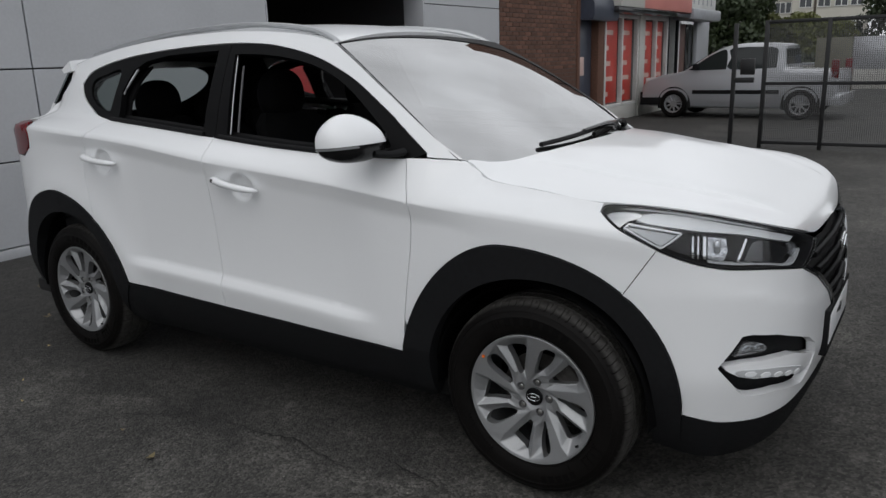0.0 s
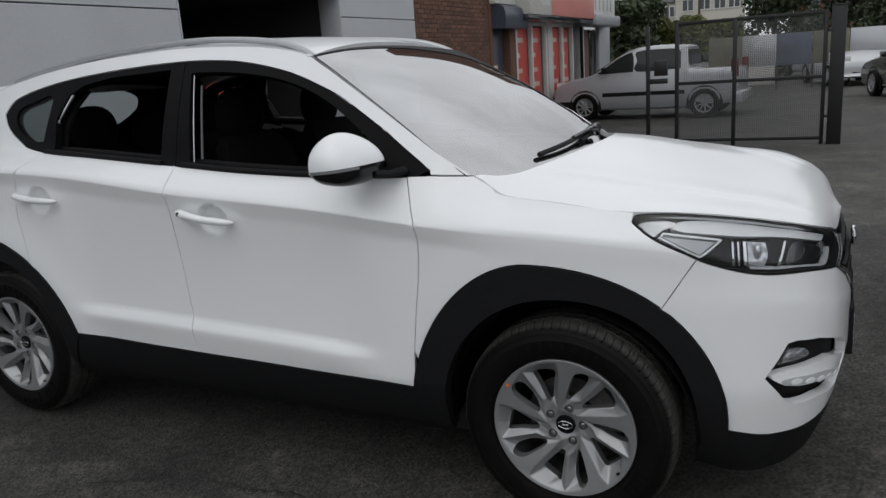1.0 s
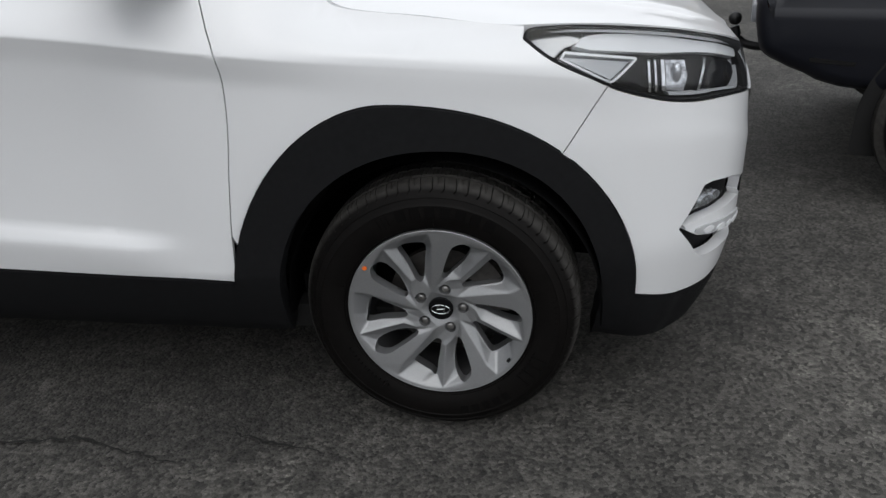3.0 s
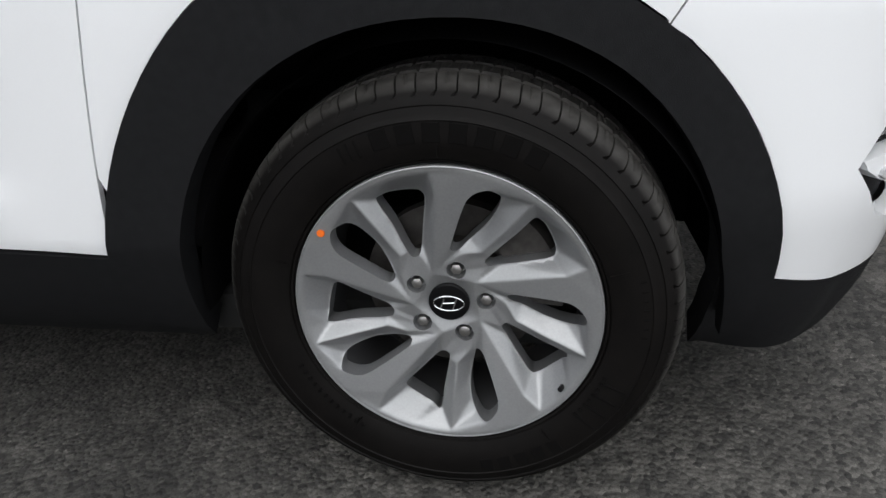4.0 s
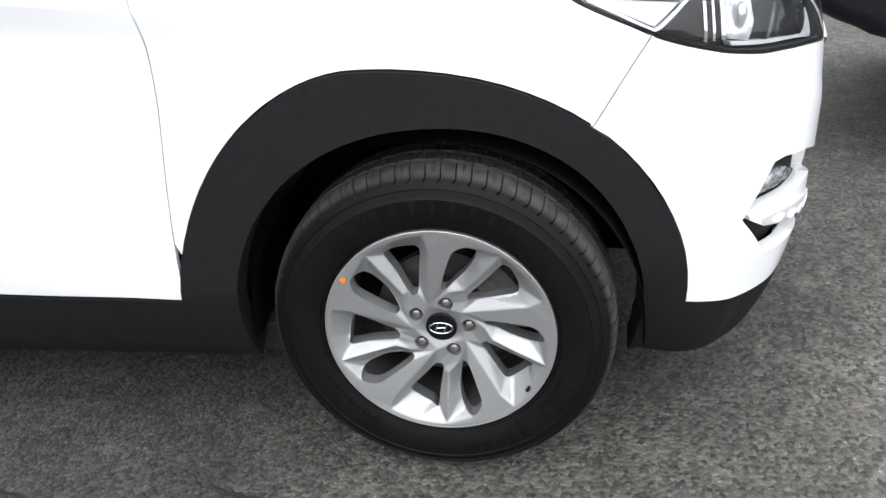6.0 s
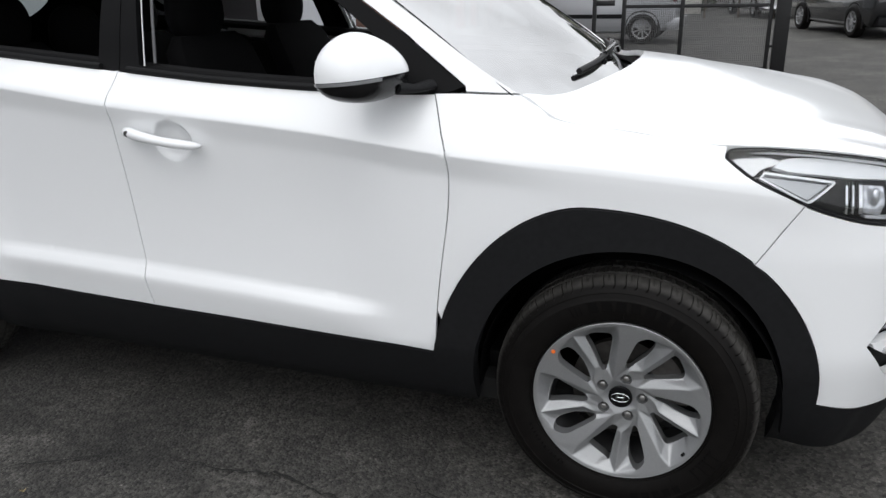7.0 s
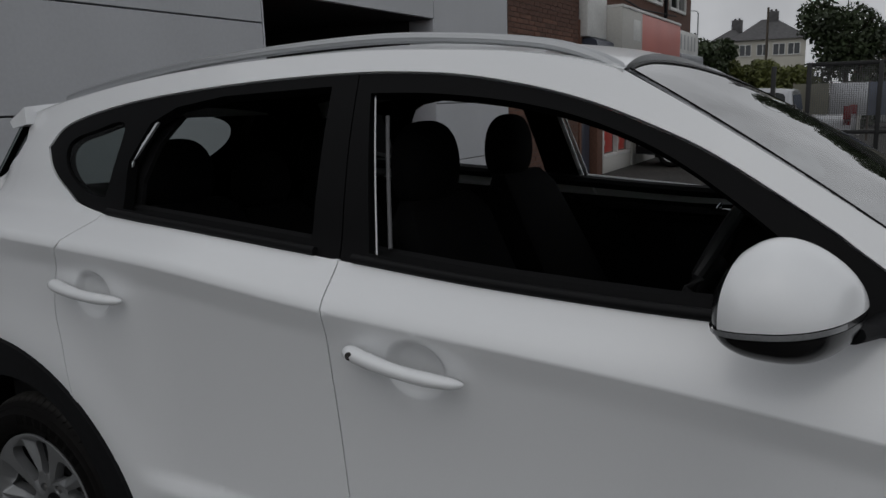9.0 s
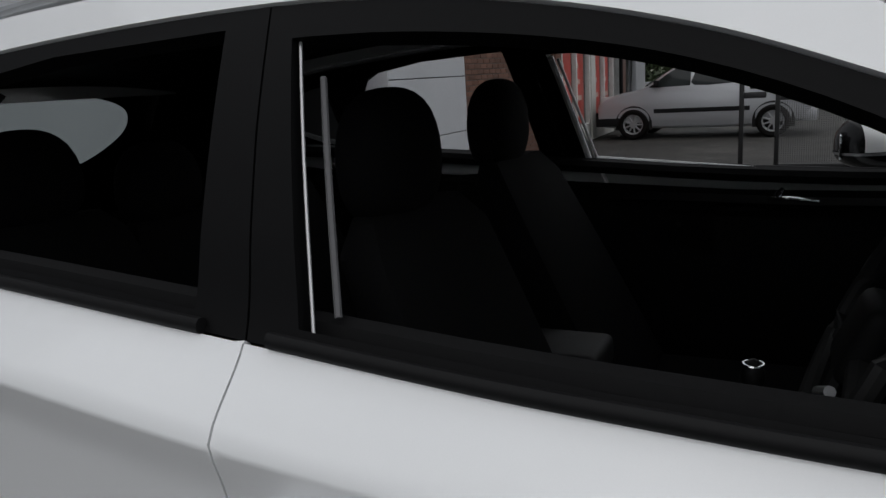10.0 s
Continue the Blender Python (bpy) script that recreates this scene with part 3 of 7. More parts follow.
    sheet("wheel_arch_cladding", clad, skin, TRIM, car, off=0.010, thick=0.055, **side)
    lip_r = arch_line(RL, 0.35, 0.35, 36)
    clad = [(-1.82, 0.36)] + [(-1.86, 0.50), (-1.835, 0.58)] + arch_r + [(-0.83, 0.462), (-0.93, 0.30), (-0.94, 0.345)] + lip_r[::-1] + [(-1.75, 0.30)]
    sheet("wheel_arch_cladding", clad, skin, TRIM, car, off=0.010, thick=0.055, **side)
    low = [(1.829, 0.364)] + bumper_foot[1:] + [(2.795, 0.405), (2.795, 0.220), (2.258, 0.212), (1.979, 0.187), (1.747, 0.214), (1.748, 0.271), (1.824, 0.291)]
    sheet("lower_bumper", low, skin, TRIM, car, thick=0.05, **side)
    low = [(-1.83, 0.578), (-2.0, 0.60), (-2.83, 0.60), (-2.83, 0.30), (-1.80, 0.30), (-1.82, 0.36), (-1.86, 0.5)]
    sheet("rear_lower_bumper", low, skin, TRIM, car, thick=0.05, **side)
    # front bumper with the recess of the fog lamp
    recess = [(1.928, 0.539), (1.972, 0.596), (2.000, 0.637), (2.031, 0.640), (2.126, 0.628), (2.218, 0.602), (2.327, 0.570), (2.397, 0.529), (2.412, 0.490), (2.386, 0.429), (2.345, 0.403), (2.167, 0.430), (2.050, 0.434), (2.021, 0.441), (2.001, 0.458)]
    grille_edge = [(2.255, 0.817), (2.382, 0.763), (2.500, 0.691), (2.606, 0.610), (2.666, 0.555), (2.795, 0.540)]
    bump = [(1.631, 0.753), (1.730, 0.903)] + cut(lamp_low, 1.7301, 2.35) + grille_edge[1:] + [(2.795, 0.410)] + bumper_foot[::-1] + [p for p in arch_f[::-1] if p[0] > 1.636]
    sheet("front_bumper", bump, skin, WHITE, car, holes=[recess], thick=0.03, **side)
    sheet("fog_recess", shrink(recess, -0.012), skin, TRIM, car, off=-0.040, thick=0.02, **side)
    # tail lamp and dark pillar piece
    tail = spl([(-1.668, 1.212), (-1.64, 1.17), (-1.655, 1.10), (-1.745, 1.05), (-1.9, 1.05), (-2.1, 1.07), (-2.25, 1.09), (-2.25, 1.17), (-2.0, 1.21), (-1.76, 1.228), (-1.668, 1.212)], 4)[:-1]
    sheet("tail_lamp", tail, skin, REDLENS, car, off=0.005, thick=0.04, label="red tail lamp", **side)
    sheet("rear_pillar_trim", [(-1.670, 1.43), (-1.70, 1.456), (-1.99, 1.318), (-1.80, 1.348), (-1.704, 1.388)], skin, GLOSS_BLACK, car, off=-0.004, **side)
    # inner body behind the gaps, coloured near-black for the shade in the seams
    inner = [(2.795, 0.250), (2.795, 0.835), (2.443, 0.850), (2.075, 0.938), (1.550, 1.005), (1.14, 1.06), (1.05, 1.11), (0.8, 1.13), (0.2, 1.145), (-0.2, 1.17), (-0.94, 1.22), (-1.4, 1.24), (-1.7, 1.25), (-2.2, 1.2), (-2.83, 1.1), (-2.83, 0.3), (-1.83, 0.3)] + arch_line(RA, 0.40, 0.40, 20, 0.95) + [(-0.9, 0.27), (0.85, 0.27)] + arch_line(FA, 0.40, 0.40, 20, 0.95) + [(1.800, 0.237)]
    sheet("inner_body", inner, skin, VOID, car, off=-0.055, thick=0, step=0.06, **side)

# tailgate between the corners
sheet("tailgate", [(-2.003, 0.61), (-2.003, 1.04), (-2.83, 1.06), (-2.83, 0.61)], skin, WHITE, car)
sheet("tailgate", [(-2.003, 0.61), (-2.003, 1.04), (-2.83, 1.06), (-2.83, 0.61)], skin, WHITE, car, flip=True)

# ---- bonnet ----
edge_s = np.linspace(1.04, 2.795, 80)
edge_p = skin(edge_s, z_belt(edge_s))
ey, ez = edge_p[:, 1].copy(), edge_p[:, 2].copy()
order = np.argsort(edge_p[:, 0])
ex_sorted = np.maximum.accumulate(edge_p[order, 0] + np.arange(80) * 1e-6)
bon_mid = pchip([(0.9, 1.19), (1.1, 1.172), (1.33, 1.144), (1.6, 1.094), (1.8, 1.042), (1.97, 0.980), (2.055, 0.933), (2.11, 0.900), (2.145, 0.878)])


BON_X, BON_Y = [1.1, 1.2, 1.55, 1.78, 1.98, 2.1], [0.57, 0.56, 0.55, 0.525, 0.43, 0.34]      # line of the raised centre


def bonnet_skin(x, y):
    x, y = np.broadcast_arrays(np.asarray(x, float), np.asarray(y, float))
    ye = np.maximum(0.05, -np.interp(x, ex_sorted, ey[order]))
    ze = np.interp(x, ex_sorted, ez[order])
    v = np.clip(np.abs(y) / ye, 0, 1.2)
    gap_z = bon_mid(x) - ze
    mid = ze + 0.5 * (gap_z + np.sqrt(gap_z ** 2 + 0.0004))      # never below the edge, without a kink
    z = mid - (mid - ze) * v ** 2.6
    rid = np.interp(x, BON_X, BON_Y)
    k = step01(1.12, 1.30, x) * (1 - step01(1.90, 2.03, x))
    q = np.abs(y) - rid
    z = z + k * (0.0050 * np.exp(-(np.minimum(q, 0) / 0.09) ** 2) - 0.0105 * step01(0, 0.034, q)) * (1 - step01(0.045, 0.17, q))
    return np.stack([x, y, z], -1)


cowl = [(1.24 - 0.215 * (abs(y) / 0.77) ** 2.6, y) for y in np.linspace(0.765, -0.765, 25)]
bon = [(p[0] - 0.003, p[1] + 0.001) for p in edge_p] + [(p[0] - 0.003, -p[1] - 0.001) for p in edge_p[::-1][1:]] + [tuple(c) for c in cowl]
rows_in = [(p[0] - dx, p[1] * sg) for dx in (0.006, 0.014, 0.024, 0.036, 0.05) for sg in (1, -1) for p in edge_p[::1] if p[0] > 1.7]
rows_in += [(x, sg * (float(np.interp(x, BON_X, BON_Y)) + d)) for d in (-0.008, 0.0, 0.010, 0.021, 0.032, 0.042) for sg in (1, -1) for x in np.arange(1.14, 2.03, 0.010)]
sheet("bonnet", bon, bonnet_skin, WHITE, car, step=0.015, thick=0.02, inset=0.001, guides=np.array(rows_in), apart=0.0085)

# ---- roof, windscreen, rear window ----
re_x = np.array([p[0] for p in spl(roof_edge, 8)])
re_z = np.array([p[1] for p in spl(roof_edge, 8)])
re_y = -skin(re_x, re_z)[:, 1]


def roof_skin(x, y):
    x, y = np.broadcast_arrays(np.asarray(x, float), np.asarray(y, float))
    ye, ze = np.interp(-x, -re_x, re_y), np.interp(-x, -re_x, re_z)
    return np.stack([x, y, ze + 0.038 * (1 - np.clip(np.abs(y) / ye, 0, 1) ** 2.2)], -1)


head = [(0.34 - 0.06 * (1 - (y / 0.65) ** 2), y) for y in np.linspace(0.64, -0.64, 17)]
roof = [(x, -y) for x, y in zip(re_x[2:], re_y[2:])] + [(x, y) for x, y in zip(re_x[2:][::-1], re_y[2:][::-1])] + head
sheet("roof", roof, roof_skin, WHITE, car, step=0.06, thick=0.02, inset=0.001)


edge_v = np.linspace(0, 1, 11)
edge_bow = 0.062 * edge_v * (1 - edge_v)
edge_x, edge_z = 1.010 - 0.665 * edge_v + 0.5 * edge_bow, 1.133 + 0.427 * edge_v + 0.85 * edge_bow
edge_side = -skin(edge_x, edge_z)[:, 1] - 0.003 - (0.735 - 0.10 * edge_v)      # the glass reaches the pillars


def screen_skin(u, v):
    u, v = np.broadcast_arrays(np.asarray(u, float), np.asarray(v, float))
    bx, by, bz = 1.190 - 0.180 * np.abs(u) ** 2.2, 0.735 * u, 1.074 + 0.059 * np.abs(u) ** 2.2
    tx, ty, tz = 0.345 - 0.055 * (1 - u * u), 0.635 * u, 1.560 + 0.034 * (1 - u * u)
    bulge = 0.120 * v * (1 - v) * (1 - 0.483 * u ** 4)
    return np.stack([bx + (tx - bx) * v + 0.5 * bulge, by + (ty - by) * v + u * np.abs(u) ** 4 * np.interp(v, edge_v, edge_side), bz + (tz - bz) * v + 0.85 * bulge], -1)


ring = [(-1, 0), (1, 0), (1, 1), (-1, 1)]
hole = [(-0.955, 0.10), (0.955, 0.10), (0.945, 0.93), (-0.945, 0.93)]
sheet("windscreen", ring, screen_skin, SCREEN, car, step=0.06, thick=0.005, inset=0.002, label="curved laminated windscreen", normal_sign=1.0)
sheet("windscreen_border", ring, screen_skin, GLOSS_BLACK, car, holes=[hole], step=0.06, off=-0.008, thick=0.0, inset=0.004)
# black edge moulding, broadened at the far top to paint a dark reflection
edge_hole = [(-0.996, 0.004), (0.965, 0.004), (0.955, 0.5), (0.93, 0.75), (0.86, 0.86), (0.65, 0.925), (0.2, 0.965), (-0.5, 0.985), (-0.994, 0.988)]
sheet("windscreen_moulding", ring, screen_skin, SEAL, car, holes=[edge_hole], step=0.06, off=0.003, thick=0.004, inset=0.002)


def rear_skin(u, v):
    u, v = np.broadcast_arrays(np.asarray(u, float), np.asarray(v, float))
    bx, by, bz = -2.15 + 0.14 * u * u, 0.66 * u, 1.06 + 0 * u
    tx, ty, tz = -1.72 + 0.05 * u * u, 0.56 * u, 1.52 + 0.02 * (1 - u * u)
    return np.stack([bx + (tx - bx) * v, by + (ty - by) * v, bz + (tz - bz) * v], -1)


sheet("rear_window", ring, rear_skin, REARGLASS, car, step=0.1, thick=0.006, normal_sign=-1.0)
sheet("rear_window_border", ring, rear_skin, PILLAR, car, holes=[spl([(0.1, 0.36), (0.42, 0.38), (0.60, 0.46), (0.74, 0.60), (0.78, 0.72), (0.72, 0.83), (0.5, 0.90), (0.1, 0.92), (-0.3, 0.89), (-0.47, 0.80), (-0.53, 0.65), (-0.52, 0.50), (-0.40, 0.40), (-0.2, 0.37), (0.1, 0.36)], 4)[:-1]], step=0.08, off=-0.008, thick=0.0, inset=0.004, normal_sign=-1.0)
sheet("tailgate_upper", [(-1, 0), (1, 0), (1, 0.54), (0.87, 0.52), (0.60, 0.33), (-0.60, 0.33), (-0.87, 0.52), (-1, 0.54)], rear_skin, WHITE, car, step=0.08, off=0.006, thick=0.01, normal_sign=-1.0)
bm = bmesh.new()
for k in range(13):
    y = -0.60 + 1.2 * k / 12
    for x, z in ((-1.62, 1.535 + 0.03 * (1 - (y / 0.6) ** 2)), (-1.775 + 0.065 * (y / 0.6) ** 4, 1.490 + 0.03 * (1 - (y / 0.6) ** 2)), (-1.760 + 0.065 * (y / 0.6) ** 4, 1.468 + 0.03 * (1 - (y / 0.6) ** 2)), (-1.62, 1.48)):
        bm.verts.new((x, y, z))
bm.verts.ensure_lookup_table()
for k in range(12):
    for j in range(4):
        bm.faces.new([bm.verts[4 * k + j], bm.verts[4 * k + (j + 1) % 4], bm.verts[4 * k + 4 + (j + 1) % 4], bm.verts[4 * k + 4 + j]])
bm.faces.new([bm.verts[j] for j in range(4)])
bm.faces.new([bm.verts[48 + j] for j in range(4)])
part("roof_spoiler", bm, WHITE, car)
box_part("underbody", (-2.0, -0.78, 0.22), (1.62, 0.78, 0.30), VOID, car, 0.02)

# ---- wheels ----
def tread_ring(bm, blocks=76):
    """Tyre with a ribbed sidewall edge and sipes cut into its shoulders; the outside of the wheel looks along -y."""
    n = blocks * 8
    prof = [(0.231, -0.085), (0.2345, -0.0945), (0.2372, -0.1000), (0.2400, -0.1012), (0.2412, -0.1000), (0.2430, -0.1040), (0.255, -0.1090), (0.268, -0.1122), (0.284, -0.1132), (0.2985, -0.1122), (0.3000, -0.1136), (0.3016, -0.1120), (0.3080, -0.1098), (0.3170, -0.1062), (0.3185, -0.1074), (0.3200, -0.1050), (0.3290, -0.0995)]
    shoulder = [(0.3355, -0.0930), (0.3420, -0.0850), (0.3462, -0.0750), (0.3488, -0.0630), (0.3500, -0.0500)]
    middle = [(0.3430, -0.0488), (0.3430, -0.0402), (0.3512, -0.0390), (0.3520, -0.0060), (0.3440, -0.0045), (0.3440, 0.0045), (0.3520, 0.0060), (0.3512, 0.0390), (0.3430, 0.0402), (0.3430, 0.0488)]
    line = prof + shoulder + middle + [(r, -y) for r, y in shoulder[::-1]] + [(r, -y) for r, y in prof[::-1]]
    i0, i1 = len(prof), len(prof) + len(shoulder)
    j0, j1 = i1 + len(middle), i1 + len(middle) + len(shoulder)
    rings = []
    for i, (r, y) in enumerate(line):
        ring = []
        on_shoulder = i0 <= i < i1 or j0 <= i < j1
        skew = 0.35 * (i - i0) if i0 <= i < i1 else 1.4      # the sipes lean with the tread
        for k in range(n):
            cut_in, side_in, part_k = 0.0, 0.0, k % 8
            if on_shoulder and part_k == 0:
                cut_in, side_in = (0.0075, 0.006) if i > i0 else (0.003, 0.004)
            elif on_shoulder and part_k == 4 and k % 16 == 4 and i > i0 + 1:
                cut_in = 0.0026
            elif i1 < i < j0 - 1 and r > 0.35 and (k + 3 * i) % 8 == 0:
                cut_in = 0.004
            wide = (0.62 if part_k == 1 else -0.62 if part_k == 7 else 0.0) if on_shoulder else 0.0      # narrow slits between broad blocks
            a = 2 * math.pi * (k - wide + skew) / n
            ring.append(bm.verts.new(((r - cut_in) * math.cos(a), y + math.copysign(side_in, -y), (r - cut_in) * math.sin(a))))
        rings.append(ring)
    for a, b in zip(rings, rings[1:]):
        for k in range(n):
            bm.faces.new((a[k], a[(k + 1) % n], b[(k + 1) % n], b[k]))


NUT_RING, NUT_ANGLE = 0.0572, 77.0


def wheel_form():
    """One casting of five alike sectors: a flat blade with a bevelled flank, and beside it a spoke that slopes down from its ridge;
    the rim is scooped over the broad windows. Points are (x, z, how far below the dished face). Returns the face as a function and its windows."""
    on_rim = lambda r, deg, d=0.0: (r * math.cos(radians(deg)), r * math.sin(radians(deg)), d)
    spin = lambda p, k: (p[0] * math.cos(radians(72 * k)) + p[1] * math.sin(radians(72 * k)), -p[0] * math.sin(radians(72 * k)) + p[1] * math.cos(radians(72 * k)), p[2])
    tip, crest, corner = (-0.022, 0.050, 0.0), (-0.009, 0.188, 0.0), on_rim(0.2215, 81)      # the blade's bevelled edge, hub to rim
    tip_b, crest_b, corner_b = spin(tip, 1), spin(crest, 1), spin(corner, 1)
    blade_edge = [(0.007, 0.096, 0.0), (0.014, 0.122, 0.0), (0.023, 0.148, 0.0), (0.034, 0.176, 0.0), (0.045, 0.189, 0.0), (0.060, 0.1955, 0.0), (0.073, 0.1950, 0.001)]
    slope_edge = [(0.082, 0.181, 0.020), (0.077, 0.160, 0.024), (0.058, 0.130, 0.025), (0.034, 0.106, 0.021), (0.016, 0.090, 0.010)]
    ridge = [on_rim(0.2215, 54, 0.001), (0.094, 0.136, 0.001), (0.054, 0.091, 0.002)]
    flank = [(0.130, 0.147, 0.026), (0.102, 0.118, 0.022), (0.062, 0.081, 0.010)]
    scoop = [(0.141, 0.138, 0.036), (0.151, 0.119, 0.038), (0.158, 0.101, 0.038), (0.160, 0.090, 0.036)]
    bevel = [(0.153, 0.081, 0.032), (0.120, 0.0740, 0.026), (0.080, 0.0660, 0.020), (0.064, 0.0640, 0.010)]
    inner, pad = (0.057, 0.0705, 0.008), (0.020, 0.083, 0.004)
    rim_a = [on_rim(0.2320, q) for q in (54, 60, 66, 72, 78, 81)]
    rim_b = [on_rim(0.2320, q) for q in (9, 15, 22, 30, 38, 46, 54)]
    lip_b = [corner_b] + [on_rim(0.2215, q, 0.0015) for q in (15, 22, 30, 38, 46)] + [ridge[0]]
    bore = [on_rim(0.0330, q, 0.004) for q in (113.7, 101.7, 89.7, 77.7, 65.7, 53.7, 41.7)]
    hub = [on_rim(0.0001, 77, 0.004)]
    facets = [
        [tip] + blade_edge + [ridge[0]] + rim_a + [corner, crest],
        [blade_edge[-1], slope_edge[0], ridge[0]],
        slope_edge + [pad, ridge[2], ridge[1], ridge[0]],
        [ridge[2], flank[2], flank[1], flank[0], ridge[0], ridge[1]],
        lip_b + [flank[0]] + scoop + [crest_b],
        rim_b + lip_b[::-1],
        [scoop[-1]] + bevel + [tip_b, crest_b],
        [tip, blade_edge[0], slope_edge[-1], pad, ridge[2], flank[2], inner, bevel[-1], tip_b] + bore[::-1],
        bore + hub,
    ]
    cell, half = 0.001, 240
    ax = np.arange(-half, half + 1) * cell
    gx, gz = np.meshgrid(ax, ax)
    deep, known = np.zeros_like(gx), np.zeros_like(gx)
    for k in range(5):
        for f in facets:
            for tri in tessellate_polygon([[Vector((p[0], p[1], 0)) for p in f]]):
                (xa, za, da), (xb, zb, db), (xc, zc, dc) = (spin(f[j], k) for j in tri)
                area = (xb - xa) * (zc - za) - (xc - xa) * (zb - za)
                if abs(area) < 1e-9:
                    continue
                i0, i1 = (int(round(q / cell)) + half for q in (min(xa, xb, xc) - cell, max(xa, xb, xc) + cell))
                j0, j1 = (int(round(q / cell)) + half for q in (min(za, zb, zc) - cell, max(za, zb, zc) + cell))
                x, z = gx[j0:j1 + 1, i0:i1 + 1], gz[j0:j1 + 1, i0:i1 + 1]
                u = ((x - xa) * (zc - za) - (xc - xa) * (z - za)) / area
                v = ((xb - xa) * (z - za) - (x - xa) * (zb - za)) / area
                hit = (u > -0.002) & (v > -0.002) & (u + v < 1.002)
                deep[j0:j1 + 1, i0:i1 + 1] = np.where(hit, da + u * (db - da) + v * (dc - da), deep[j0:j1 + 1, i0:i1 + 1])
                known[j0:j1 + 1, i0:i1 + 1] = np.where(hit, 1.0, known[j0:j1 + 1, i0:i1 + 1])

    def soften(a, width):
        ker = np.exp(-0.5 * (np.arange(-9, 10) / width) ** 2)
        ker /= ker.sum()
        a = np.apply_along_axis(lambda q: np.convolve(q, ker, "same"), 0, a)
        return np.apply_along_axis(lambda q: np.convolve(q, ker, "same"), 1, a)

    wide = soften(deep * known, 4.0) / (soften(known, 4.0) + 1e-6)
    deep = soften(np.where(known > 0, deep, wide), 2.0)      # every edge of the casting is a little rounded

    def face(x, z):
        x, z = np.broadcast_arrays(np.asarray(x, float), np.asarray(z, float))
        r = np.hypot(x, z)
        fx, fz = np.clip(x / cell + half, 0, 2 * half - 1.001), np.clip(z / cell + half, 0, 2 * half - 1.001)
        i, j = fx.astype(int), fz.astype(int)
        u, v = fx - i, fz - j
        d = deep[j, i] * (1 - u) * (1 - v) + deep[j, i + 1] * u * (1 - v) + deep[j + 1, i] * (1 - u) * v + deep[j + 1, i + 1] * u * v
        return np.stack([x, -(0.0675 + 0.0345 * np.clip((r - 0.03) / 0.195, 0, 1)) + d, z], -1)

    windows = []
    for loop in (blade_edge + slope_edge, [inner] + flank[::-1] + scoop + bevel):
        for k in range(5):
            pts = [spin(p, k)[:2] for p in loop]
            windows.append(np.array(spl([pts[-1]] + pts + pts[:2], 4)[4:-5]))
    for k in range(5):
        a = radians(NUT_ANGLE + 72 * k)
        windows.append([(NUT_RING * math.cos(a) + 0.0150 * math.cos(t), NUT_RING * math.sin(a) + 0.0150 * math.sin(t)) for t in np.linspace(0, 2 * math.pi, 20, endpoint=False)])
    lines = []
    for k in range(5):
        for path in ([tip, crest, corner], ridge, [blade_edge[-1], ridge[0]], [scoop[-1], crest_b], lip_b, [tip, bore[0]], [pad, ridge[2]]):
            for p, q in zip(path, path[1:]):
                n = max(2, int(math.hypot(q[0] - p[0], q[1] - p[1]) / 0.004))
                nx, nz = -(q[1] - p[1]), q[0] - p[0]
                ln = math.hypot(nx, nz) + 1e-9
                for o in (-0.0026, -0.0009, 0.0009, 0.0026):
                    lines += [spin((p[0] + (q[0] - p[0]) * t + nx / ln * o, p[1] + (q[1] - p[1]) * t + nz / ln * o, 0), k)[:2] for t in np.linspace(0, 1, n + 1)]
    return face, windows, np.array(lines)


WHEEL_FACE, WHEEL_WINDOWS, WHEEL_LINES = wheel_form()


